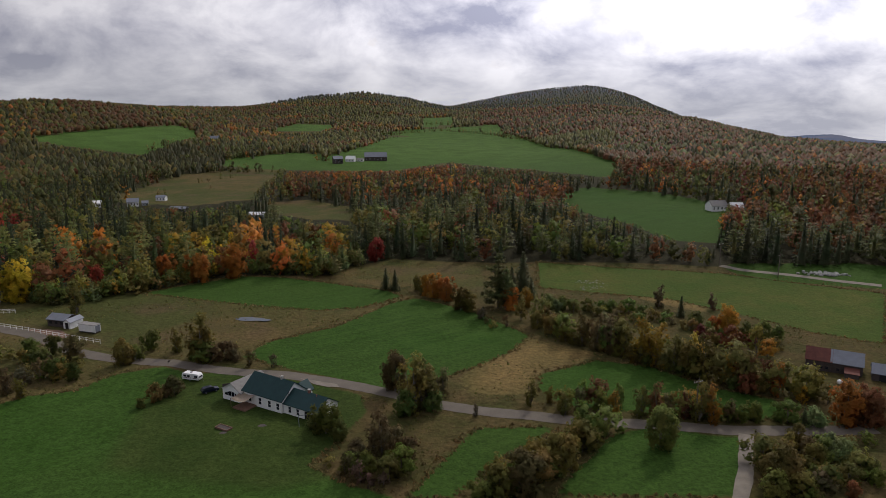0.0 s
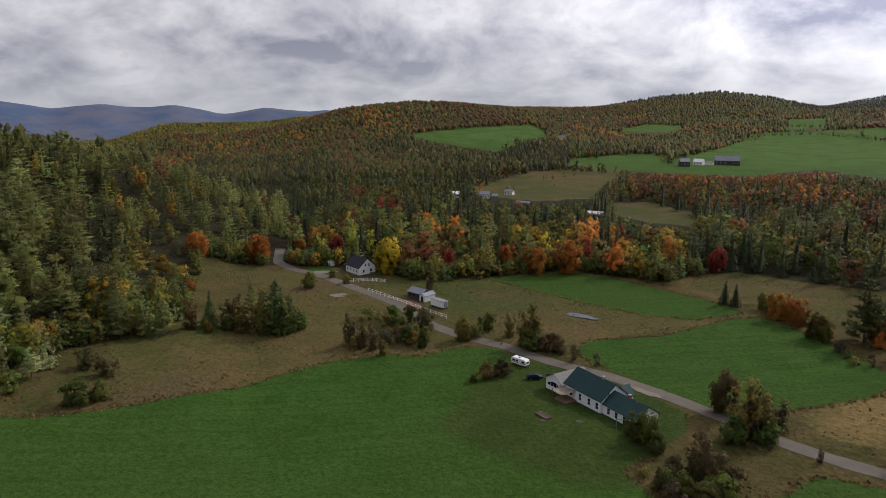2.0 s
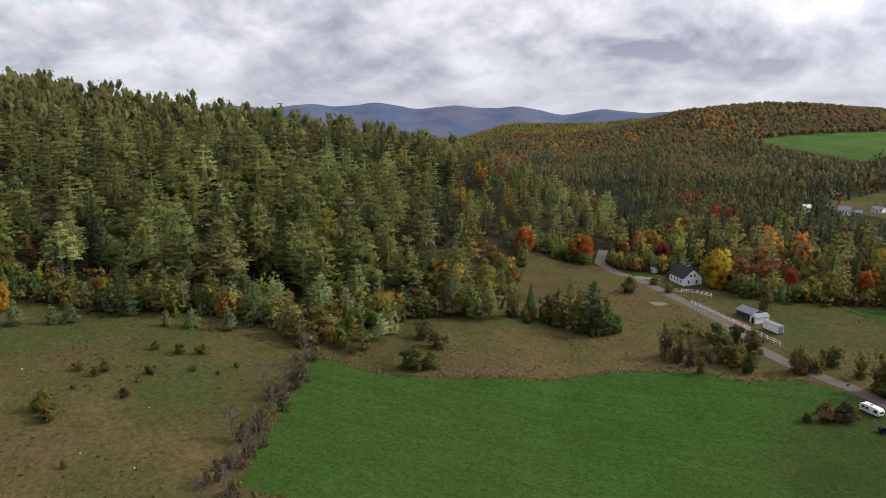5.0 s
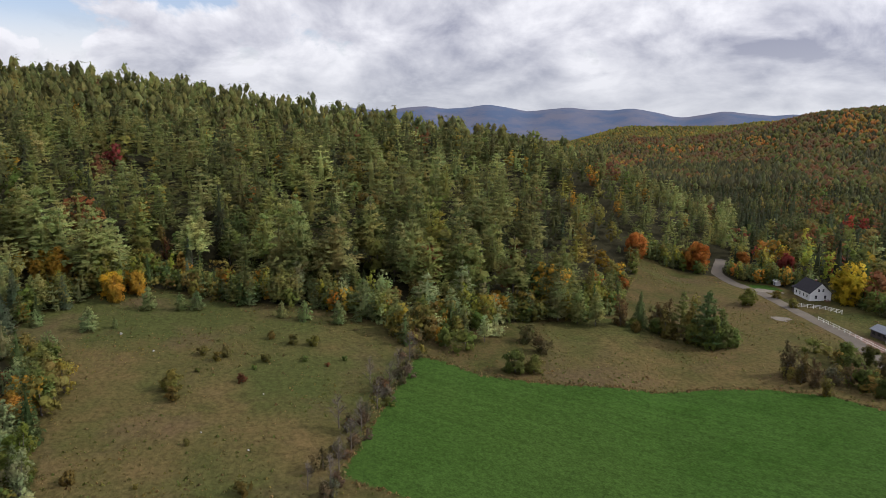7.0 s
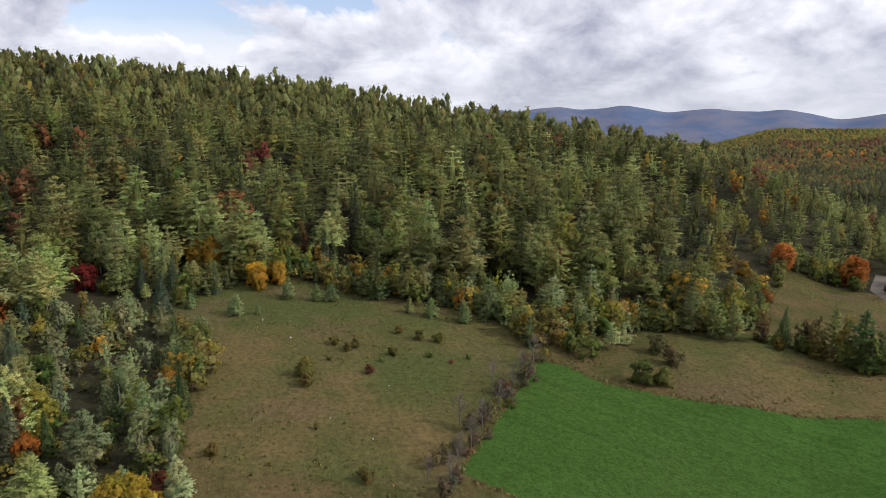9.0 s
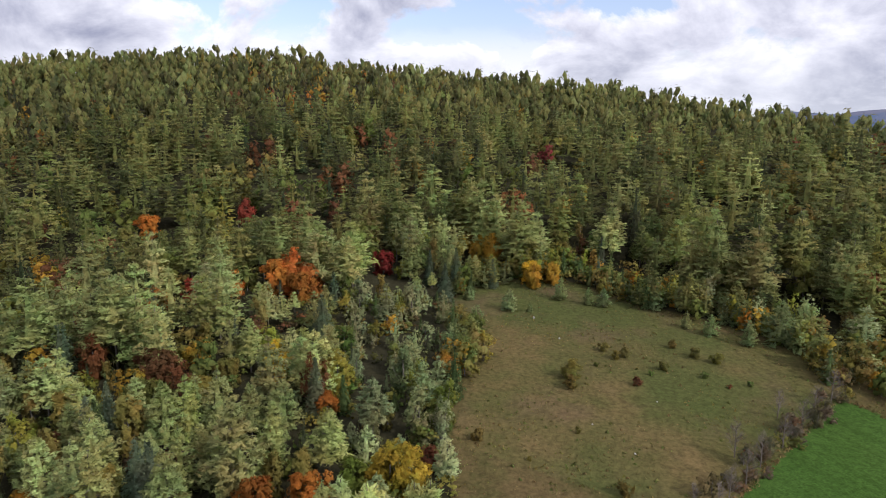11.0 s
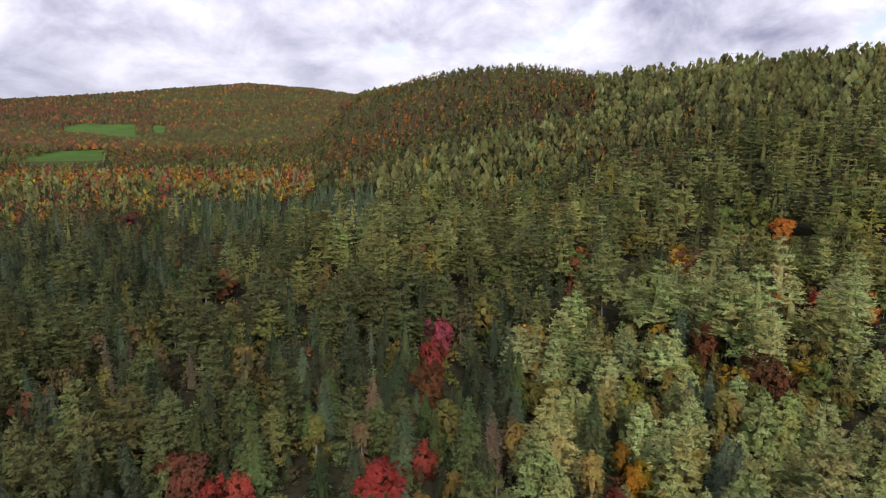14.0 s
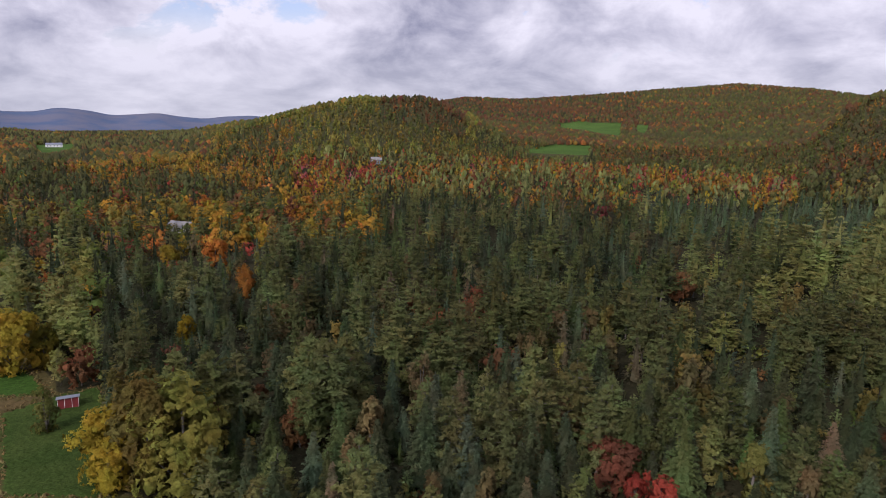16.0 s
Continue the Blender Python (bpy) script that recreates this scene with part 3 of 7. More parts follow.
# ---- buildings and small things ----
def ground_z(x, y):
    return float(height([x], [y])[0])


def stand(name, x, y, turn, label, category, group="", size=1.0):
    """An empty at a thing's base, on the ground."""
    ob = new(name)
    ob.matrix_basis = pose(x, y, ground_z(x, y), 0, 0, turn) @ Matrix.Scale(size, 4)
    return tagged(ob, label, category, group)


def box_bm(bm, lo, hi, bevel=0.0):
    made = bmesh.ops.create_cube(bm, size=1.0)["verts"]
    for v in made:
        v.co = Vector([lo[k] + (v.co[k] + 0.5) * (hi[k] - lo[k]) for k in range(3)])
    if bevel:
        edges = list({e for v in made for e in v.link_edges})
        bmesh.ops.bevel(bm, geom=edges, offset=bevel, segments=2, affect="EDGES")


def box(name, lo, hi, mat, parent, label="", bevel=0.0):
    bm = bmesh.new()
    box_bm(bm, lo, hi, bevel)
    return part(name, bm, mat, parent, label)


def prism(name, outline, depth, axis, mat, parent, label=""):
    """outline: points (u, z); pushed from depth[0] to depth[1] along axis x or y."""
    bm = bmesh.new()
    rings = []
    for d in depth:
        rings.append([bm.verts.new((d, u, z) if axis == "x" else (u, d, z)) for u, z in outline])
    bm.faces.new(rings[0])
    bm.faces.new(rings[1][::-1])
    k = len(outline)
    for i in range(k):
        bm.faces.new((rings[0][i], rings[1][i], rings[1][(i + 1) % k], rings[0][(i + 1) % k]))
    bmesh.ops.recalc_face_normals(bm, faces=bm.faces)
    return part(name, bm, mat, parent, label)


def gable(parent, x0, x1, y0, y1, eave, ridge, wall, roofs, axis="x", over=0.35, thick=0.14, seams=0.0):
    """A block with gable ends; the ridge runs along axis. roofs: material of the two slopes."""
    if axis == "x":
        u0, u1, d0, d1 = y0, y1, x0, x1
    else:
        u0, u1, d0, d1 = x0, x1, y0, y1
    um = (u0 + u1) / 2
    prism("wall", [(u0, -0.6), (u1, -0.6), (u1, eave), (um, ridge), (u0, eave)], (d0, d1), axis, wall, parent)
    pitch = (ridge - eave) / (um - u0)
    for (e, s), mat in zip(((u0, -1), (u1, 1)), roofs):
        lip = (e + s * over, eave - pitch * over + 0.02)
        slope = prism("roof", [lip, (um, ridge + 0.02), (um, ridge + 0.02 + thick), (lip[0], lip[1] + thick)], (d0 - over, d1 + over), axis, mat, parent)
        if seams:
            n = int((d1 - d0 + 2 * over) / seams)
            for k in range(n + 1):
                d = d0 - over + k * (d1 - d0 + 2 * over - 0.05) / n
                prism("seam", [(lip[0], lip[1] + thick), (um, ridge + 0.02 + thick), (um, ridge + 0.07 + thick), (lip[0], lip[1] + 0.05 + thick)], (d, d + 0.05), axis, mat, slope)


def window(parent, x, y, z, w, h, face="front", frame="white"):
    """A framed pane let into a wall; face: front (-y), back, left (-x) or right."""
    side = {"front": (0, -1), "back": (0, 1), "left": (-1, 0), "right": (1, 0)}[face]

    def slab(name, w0, w1, z0, z1, out, deep, mat, up, label=""):
        if side[1]:
            lo, hi = (x + w0, min(y + side[1] * out, y - side[1] * deep), z + z0), (x + w1, max(y + side[1] * out, y - side[1] * deep), z + z1)
        else:
            lo, hi = (min(x + side[0] * out, x - side[0] * deep), y + w0, z + z0), (max(x + side[0] * out, x - side[0] * deep), y + w1, z + z1)
        return box(name, lo, hi, mat, up, label)
    pane = slab("window", -w / 2, w / 2, 0, h, 0.06, 0.05, "glass", parent, "dark window pane")
    t = 0.09
    for a in ((-w / 2 - t, -w / 2, -t, h + t), (w / 2, w / 2 + t, -t, h + t), (-w / 2, w / 2, h, h + t), (-w / 2, w / 2, -t, 0), (-w / 2, w / 2, h / 2 - 0.025, h / 2 + 0.025)):
        slab("frame", *a, 0.10, 0.02, frame, pane)


def chimney(parent, x, y, z0, z1, mat="brick", half=0.3):
    stack = box("chimney", (x - half, y - half, z0), (x + half, y + half, z1), mat, parent, "small masonry chimney")
    box("cap", (x - half - 0.06, y - half - 0.06, z1), (x + half + 0.06, y + half + 0.06, z1 + 0.1), "stone", stack)


def clapboards(parent, x0, x1, y, z1, face=-1):
    """Lap boards on a long front wall, each its own piece."""
    n = int(z1 / 0.3)
    for k in range(n):
        box("clapboard", (x0, min(y, y + face * 0.03), k * 0.3 + 0.02), (x1, max(y, y + face * 0.03), k * 0.3 + 0.27), "white", parent)


def farmhouse():
    h = stand("farmhouse", -43.5, 139.6, -31.6, "long white clapboard farmhouse with a dark green metal roof", "house", "", 0.94)
    gable(h, 0, 12.2, 0, 8, 3.2, 6.3, "white", ("green_roof", "green_roof"), seams=0.6)
    gable(h, 12.25, 22.2, 0.5, 7.3, 2.7, 4.9, "white", ("green_roof", "green_roof"), seams=0.6)
    gable(h, 8.6, 12.0, 8.03, 10.2, 2.6, 4.4, "white", ("green_roof", "green_roof"), "y")
    gable(h, -6.2, -0.05, -0.8, 8.2, 2.6, 4.4, "white", ("grey_roof", "grey_roof"), "y")
    for x in (2.2, 5.4, 8.4, 11.0):
        window(h, x, 0, 0.9, 0.85, 1.5)
    for x in (14.2, 16.6):
        window(h, x, 0.5, 0.8, 0.8, 1.4)
    window(h, 12.2, 2.2, 3.9, 0.5, 0.7, "right")
    window(h, -6.2, 4.0, 0.9, 1.0, 1.3, "left")
    # a black slab stands for the shade inside the open garage
    box("garage_door", (18.6, 0.44, 0), (21.4, 0.56, 2.2), "rubber", h, "black slab for the shade in the open garage doorway")
    arch = [(-5.4 + 0.35 * k, 1.15) for k in range(0, 14)] + [(-5.4 + 0.35 * k, 1.55 + 0.75 * math.sin(math.pi * k / 13)) for k in range(13, -1, -1)]
    prism("front_window", arch, (-0.93, -0.82), "y", "navy", h, "wide arched dark window")
    for k in (1, 2, 3):
        box("mullion", (-5.4 + k * 1.14, -0.97, 1.1), (-5.34 + k * 1.14, -0.93, 2.2), "white", h)
    chimney(h, 8.6, 4.0, 5.7, 7.0, "stone", 0.24)
    chimney(h, 17.0, 3.9, 4.3, 5.7, "brick", 0.26)
    box("vent_pipe", (19.4, 3.4, 4.5), (19.6, 3.6, 5.3), "brick", h)
    deck = box("deck", (0.2, -3.6, -0.4), (4.2, -0.05, 0.35), "wood", h, "brown timber deck")
    for k in range(11):
        box("board", (0.2 + k * 0.365, -3.62, 0.35), (0.2 + k * 0.365 + 0.34, -0.05, 0.38), "wood", deck)
    bm = bmesh.new()
    n = 8
    g = [[bm.verts.new((-0.6 + 4.2 * i / n, -3.4 + 3.3 * j / n, 2.75 - 0.35 * math.sin(math.pi * i / n) - 0.25 * math.sin(math.pi * j / n) - 0.5 * (1 - j / n))) for j in range(n + 1)] for i in range(n + 1)]
    for i in range(n):
        for j in range(n):
            bm.faces.new((g[i][j], g[i + 1][j], g[i + 1][j + 1], g[i][j + 1]))
    bmesh.ops.solidify(bm, geom=bm.faces, thickness=0.03)
    sail = part("shade_sail", bm, "cloth", h, "tan canvas shade sail over the deck")
    for x in (-0.55, 3.55):
        box("post", (x - 0.05, -3.42, -0.4), (x + 0.05, -3.32, 2.3), "wood", sail)
    clapboards(h, 0.0, 12.2, 0.0, 3.2)
    clapboards(h, 12.3, 18.5, 0.5, 2.7)


def wheel(parent, x, y, r, w=0.22):
    bm = bmesh.new()
    bmesh.ops.create_cone(bm, cap_ends=True, segments=18, radius1=r, radius2=r, depth=w, matrix=Matrix.Translation((x, y, r)) @ Matrix.Rotation(radians(90), 4, "X"))
    bmesh.ops.bevel(bm, geom=[e for e in bm.edges if len(e.link_faces) == 2 and e.calc_face_angle(0) > 1], offset=0.04, segments=2, affect="EDGES")
    tyre = part("wheel", bm, "rubber", parent, "black tyre")
    bm = bmesh.new()
    bmesh.ops.create_cone(bm, cap_ends=True, segments=14, radius1=r * 0.55, radius2=r * 0.5, depth=w + 0.03, matrix=Matrix.Translation((x, y, r)) @ Matrix.Rotation(radians(90), 4, "X"))
    part("rim", bm, "tin", tyre)


def camper():
    c = stand("camper_trailer", -59.5, 152.6, -16, "white caravan with dark windows parked on the grass", "caravan", "", 0.70)
    side = [(-3.2, 0.55), (3.0, 0.55), (3.3, 0.9), (3.35, 1.9), (3.0, 2.55), (2.4, 2.75), (-2.6, 2.75), (-3.2, 2.5), (-3.4, 1.4)]
    prism("body", side, (-1.15, 1.15), "y", "white", c)
    for x0, x1 in ((-2.7, -1.5), (-1.2, -0.2), (1.5, 2.7)):
        box("window", (x0, -1.18, 1.45), (x1, -1.14, 2.15), "glass", c, "dark side window")
    box("door", (0.25, -1.19, 0.65), (1.0, -1.15, 2.4), "white", c)
    box("stripe", (-3.3, -1.17, 1.1), (3.3, -1.155, 1.28), "rust", c, "faded red stripe")
    box("front_window", (3.26, -0.8, 1.5), (3.36, 0.8, 2.0), "glass", c)
    box("roof_vent", (-0.6, -0.3, 2.75), (0.1, 0.35, 2.98), "grey_roof", c)
    for y in (-1.0, 1.0):
        wheel(c, -0.3, y, 0.34)
    prism("hitch", [(3.3, 0.5), (4.3, 0.5), (4.3, 0.6), (3.3, 0.62)], (-0.08, 0.08), "y", "rubber", c)
    box("jack", (4.1, -0.06, 0), (4.2, 0.06, 0.55), "tin", c)


def car():
    c = stand("parked_car", -53.0, 145.6, 38, "dark blue estate car parked on the lawn", "car", "", 0.85)
    prism("body", [(-2.2, 0.35), (2.2, 0.35), (2.28, 0.7), (2.15, 0.92), (1.2, 1.02), (-2.2, 1.05), (-2.3, 0.7)], (-0.88, 0.88), "y", "navy", c)
    prism("cabin", [(1.15, 1.0), (0.55, 1.5), (0.2, 1.58), (-1.8, 1.55), (-2.15, 1.05)], (-0.76, 0.76), "y", "glass", c, "dark glass of the cabin")
    prism("roof", [(0.5, 1.53), (0.2, 1.62), (-1.75, 1.6), (-1.85, 1.53)], (-0.72, 0.72), "y", "navy", c)
    for x in (-1.35, 1.4):
        for y in (-0.8, 0.8):
            wheel(c, x, y, 0.33)
    for y in (-0.6, 0.6):
        box("headlight", (2.17, y - 0.18, 0.68), (2.27, y + 0.18, 0.84), "tin", c)


def raised_bed():
    b = stand("raised_bed", -44.0, 127.0, -30, "weathered timber raised garden bed on the lawn", "garden bed")
    for lo, hi in (((-1.7, -0.8, -0.2), (1.7, -0.65, 0.35)), ((-1.7, 0.65, -0.2), (1.7, 0.8, 0.35)), ((-1.7, -0.65, -0.2), (-1.55, 0.65, 0.35)), ((1.55, -0.65, -0.2), (1.7, 0.65, 0.35))):
        box("plank", lo, hi, "wood", b)
    box("soil", (-1.55, -0.65, -0.2), (1.55, 0.65, 0.24), "barn", b, "dark soil")


def yard():
    """Loose things on the lawns by the farmhouse."""
    u = stand("utility_trailer", -49.5, 147.6, 30, "low dark utility trailer parked beside the car", "trailer")
    box("bed", (-1.1, -0.7, 0.45), (1.1, 0.7, 0.55), "barn", u)
    for y in (-0.7, 0.66):
        box("side", (-1.1, y, 0.55), (1.1, y + 0.04, 0.95), "barn", u)
    prism("drawbar", [(1.1, 0.42), (2.1, 0.42), (2.1, 0.5), (1.1, 0.5)], (-0.05, 0.05), "y", "rubber", u)
    for y in (-0.82, 0.82):
        wheel(u, -0.1, y, 0.28, 0.16)
    s = stand("swing_frame", -27.5, 128.5, 15, "grey metal swing frame on the lawn", "swing")
    box("beam", (-1.6, -0.05, 2.0), (1.6, 0.05, 2.1), "tin", s)
    for x in (-1.6, 1.6):
        for y0 in (-0.9, 0.9):
            v, f = tube([(x, y0, 0), (x, 0, 2.05)], [0.05, 0.05], 6)
            leg = new("leg", mesh_from("leg", v, f, ["tin"]))
            leg.parent = s
    for x, y in ((-35.5, 148.5), (-33.8, 147.6)):
        t = stand("garden_bench", x, y, -30, "small dark garden bench behind the house", "bench", "garden benches")
        box("seat", (-0.7, -0.25, 0.42), (0.7, 0.25, 0.48), "wood", t)
        box("backrest", (-0.7, 0.22, 0.55), (0.7, 0.27, 0.95), "wood", t)
        for lx in (-0.6, 0.6):
            for ly in (-0.2, 0.22):
                box("leg", (lx - 0.04, ly - 0.04, 0), (lx + 0.04, ly + 0.04, 0.42 if ly < 0 else 0.95), "wood", t)
    for x, y, s2 in ((-34.5, 137.0, 0.6), (-41.5, 134.0, 0.5)):
        blot("bare_patch", x - 2, y - 9, 1.6 * s2, 0.9 * s2, 20, "barn", "worn brown patch in the lawn", "soil", 0.05, 23)


def stable():
    s = stand("stable", -115.5, 190.6, -15, "low white stable with a grey tin roof and dark stalls", "stable", "", 0.95)
    gable(s, 0, 6.6, 0, 5, 2.3, 3.4, "barn", ("tin", "tin"), seams=0.8)
    gable(s, 6.65, 9.2, -0.8, 4.4, 2.1, 2.9, "white", ("tin", "tin"), "y", 0.25)
    # black slabs stand for the shade inside the stalls and the doorway
    for x in (1.2, 3.2, 5.2):
        box("stall_door", (x - 0.5, -0.05, 0.9), (x + 0.5, 0.02, 1.8), "rubber", s, "black slab for the shade in a stall opening")
    box("doorway", (7.4, -0.86, 0), (8.5, -0.78, 1.9), "rubber", s, "black slab for the shade in a doorway")
    t = stand("storage_trailer", -100.5, 185.3, -18, "white box trailer with a grey-brown roof beside the stable", "trailer", "", 0.85)
    box("body", (-3.4, -1.3, 0.5), (3.4, 1.3, 2.9), "white", t, "", 0.05)
    box("roof", (-3.5, -1.4, 2.9), (3.5, 1.4, 3.05), "grey_roof", t, "grey-brown roof")
    box("sill", (-3.4, -1.2, 0.15), (3.4, 1.2, 0.5), "barn", t)
    box("door", (3.39, -1.0, 0.6), (3.43, 1.0, 2.7), "tin", t)
    for x in (-2.2, 2.2):
        for y in (-1.15, 1.15):
            wheel(t, x, y, 0.36)


def white_house():
    h = stand("cottage", -150.4, 213.2, -22, "white cottage with a steep black shingle roof", "house", "", 0.85)
    gable(h, -6.0, 5.0, -4.4, 4.4, 3.2, 7.0, "white", ("black_roof", "black_roof"))
    for y in (-1.9, 1.9):
        window(h, 5.0, y, 0.9, 0.9, 1.3, "right")
    window(h, 5.0, -0.9, 3.7, 0.8, 1.1, "right")
    window(h, 5.0, 0.9, 3.7, 0.8, 1.1, "right")
    for x in (-4.3, -1.8, 0.8, 3.2):
        window(h, x, -4.4, 1.0, 0.8, 1.2)
    chimney(h, 0.5, 0.3, 5.9, 7.7)
    gable(h, -9.6, -6.05, -3.2, 2.8, 2.2, 3.4, "barn", ("black_roof", "black_roof"))
    box("steps", (5.0, 1.6, -0.3), (6.6, 3.4, 0.5), "wood", h, "small brown timber porch")
    for k in range(5):
        box("rail_post", (6.5, 1.65 + k * 0.42, 0.5), (6.56, 1.71 + k * 0.42, 1.4), "white", h)
    s = stand("garden_shed", -167.0, 216.0, -20, "small white garden shed beside the lawn", "shed", "", 0.8)
    gable(s, -1.3, 1.3, -1.1, 1.1, 2.0, 2.6, "white", ("white", "white"))
    box("door", (-0.45, -1.14, 0), (0.45, -1.09, 1.8), "tin", s)
    b = stand("cabin", -206, 258, 20, "cabin under a bright blue sheet among the trees", "cabin")
    gable(b, -2.6, 2.6, -2.4, 2.4, 3.6, 6.0, "blue", ("blue", "blue"))
    window(b, 0, -2.4, 1.0, 1.0, 1.1)


def fence(points, rails=2, tall=1.15, gap=2.4, label="white post and rail fence along the road"):
    p = np.array(points, float)
    d = np.concatenate([[0], np.cumsum(np.hypot(*np.diff(p, axis=0).T))])
    n = int(d[-1] / gap)
    s = np.linspace(0, d[-1], n + 1)
    q = [(np.interp(a, d, p[:, 0]), np.interp(a, d, p[:, 1])) for a in s]
    q = [Vector((x, y, ground_z(x, y))) for x, y in q]
    f = new("fence")
    f.location = q[0]
    tagged(f, label, "fence")
    for a in q:
        o = a - q[0]
        box("post", (o.x - 0.06, o.y - 0.06, o.z - 0.2), (o.x + 0.06, o.y + 0.06, o.z + tall + 0.1), "white", f)
    for a, b in zip(q[:-1], q[1:]):
        for k in range(rails):
            z = tall * (k + 1) / rails - 0.05
            bm = bmesh.new()
            o, e = a - q[0], b - q[0]
            w = (e - o).cross(Vector((0, 0, 1))).normalized() * 0.03
            ring = [[bm.verts.new(c + s2 * w + Vector((0, 0, z + dz))) for s2, dz in ((-1, -0.04), (1, -0.04), (1, 0.04), (-1, 0.04))] for c in (o, e)]
            bm.faces.new(ring[0][::-1])
            bm.faces.new(ring[1])
            for i in range(4):
                bm.faces.new((ring[0][i], ring[0][(i + 1) % 4], ring[1][(i + 1) % 4], ring[1][i]))
            part("rail", bm, "white", f)


def red_barn():
    b = stand("old_barn", 91.0, 161.0, -29, "old weathered barn, roof half rusty red and half grey tin", "barn", "", 0.75)
    gable(b, 0, 7.4, 0, 8.6, 3.6, 6.6, "barn", ("rust", "rust"), seams=0.7)
    gable(b, 7.43, 16.4, 0, 8.6, 3.6, 6.62, "barn", ("tin", "tin"), seams=0.7)
    for x in (4.6, 6.2, 9.4):
        window(b, x, 0, 1.0, 0.9, 0.8, "front", "barn")
    lean = prism("lean_to", [(-3.2, -0.4), (-0.02, -0.4), (-0.02, 2.6), (-3.2, 1.7)], (11.4, 15.4), "x", "barn", b)
    prism("lean_to_roof", [(-3.5, 1.65), (-0.02, 2.65), (-0.02, 2.75), (-3.5, 1.75)], (11.2, 15.6), "x", "rust", lean, "rusty roof")
    c = stand("tool_barn", 102.8, 153.0, -29, "lower barn with a grey tin roof beside the old barn", "barn", "", 0.75)
    gable(c, 0, 13, 0, 6.5, 2.6, 4.8, "barn", ("tin", "tin"), seams=0.7)
    # the barn's open doorway: its inner shade drawn as a black slab
    box("doorway", (2.0, -0.05, 0), (4.4, 0.02, 2.2), "rubber", c, "black slab for the shade in a doorway")
    t = stand("fuel_tank", 94.0, 151.0, 10, "small white dome beside the barn", "tank")
    bm = bmesh.new()
    bmesh.ops.create_uvsphere(bm, u_segments=14, v_segments=8, radius=0.6, matrix=Matrix.Translation((0, 0, 0.45)))
    part("shell", bm, "white", t)


SPOTS = []  # far houses with open ground before them


def far_building(name, x, y, turn, size, roof, wall, label, category, panes=3):
    SPOTS.append((x, y))
    b = stand(name, x, y, turn, label, category)
    length, wide, eave, ridge = size
    gable(b, -length / 2, length / 2, -wide / 2, wide / 2, eave, ridge, wall, (roof, roof))
    for k in range(panes):
        window(b, -length / 2 + length * (k + 0.5) / panes, -wide / 2, eave * 0.35, min(1.0, length / panes * 0.4), eave * 0.4)
    return b


def far_farms():
    far_building("dairy_barn", -92, 938, 8, (30, 14, 5.5, 11), "tin", "barn", "big grey barn with a pale tin roof on the hill", "barn", 6)
    far_building("hay_barn", -137, 892, 20, (12, 10, 6, 9.5), "tin", "barn", "dark barn with a pale roof on the hill farm", "barn")
    far_building("hill_farmhouse", -123, 915, -12, (12, 8, 4, 7.5), "white", "white", "white farmhouse beside the hill barns", "house")
    far_building("hill_annexe", -111, 922, -5, (9, 6, 2.6, 4.2), "grey_roof", "white", "low white annexe of the hill farm", "house", 2)
    h = far_building("valley_house", 174, 429, 12, (11, 8, 3.6, 6.4), "grey_roof", "white", "pale house with a grey roof above the sloping field", "house", 4)
    chimney(h, 2, 0, 5.5, 7.4)
    far_building("small_barn", 185, 426, -6, (7.5, 6, 3.2, 5.6), "white", "barn", "dark small barn with a white roof", "barn", 2)
    far_building("two_storey_house", -221, 482, 25, (7.5, 6, 3.6, 5.8), "tin", "white", "white house with a pale roof among dark trees", "house", 4)
    far_building("annexe", -214, 486, 20, (4, 4, 2.4, 3.6), "tin", "tin", "grey annexe beside a white house", "house", 2)
    far_building("shed", -216, 520, 0, (7, 5, 2.8, 4.2), "tin", "white", "pale shed at the edge of the pasture", "shed")
    far_building("bungalow", -246, 476, 30, (10, 7, 3, 4.6), "white", "white", "white bungalow half hidden by trees", "house")
    far_building("long_shed", -175, 448, -10, (11, 5, 2.6, 3.6), "tin", "barn", "long low shed with a pale roof", "shed")
    far_building("mobile_home", -113, 410, 0, (9, 5, 3.4, 4.6), "white", "tin", "white-roofed mobile home in a clearing", "house")
    far_building("hilltop_house", -367, 1108, 15, (14, 10, 5, 8.5), "tin", "white", "white house with a grey roof by the far hill field", "house", 4)
    far_building("forest_house", 177, -320, 170, (12, 7, 3.2, 5.2), "grey_roof", "white", "pale house with a grey roof in the woods", "house", 4)
    far_building("hillside_house", 154, -650, 200, (10, 7, 4, 6.5), "grey_roof", "tin", "grey house half hidden among autumn trees", "house", 4)
    far_building("valley_barn", 712, -935, 220, (22, 9, 4, 6.5), "tin", "white", "long white barn by the valley clearing", "barn", 5)
    r = stand("red_shed", 94.5, -121.0, -145, "small red shed with a sloping white roof on the lawn", "shed", "", 0.85)
    prism("wall", [(-1.5, -0.3), (1.5, -0.3), (1.5, 1.9), (-1.5, 2.5)], (-2.3, 2.3), "x", "red", r)
    prism("roof", [(-1.8, 2.58), (1.8, 1.85), (1.8, 1.97), (-1.8, 2.7)], (-2.6, 2.6), "x", "tin", r)
    for x in (-2.3, -0.8, 0.8, 2.24):
        box("batten", (x, -1.56, 0), (x + 0.08, -1.49, 2.45), "white", r)
        box("batten", (x, 1.49, 0), (x + 0.08, 1.56, 1.9), "white", r)
    box("door", (-0.5, 1.5, 0), (0.4, 1.54, 1.7), "barn", r)


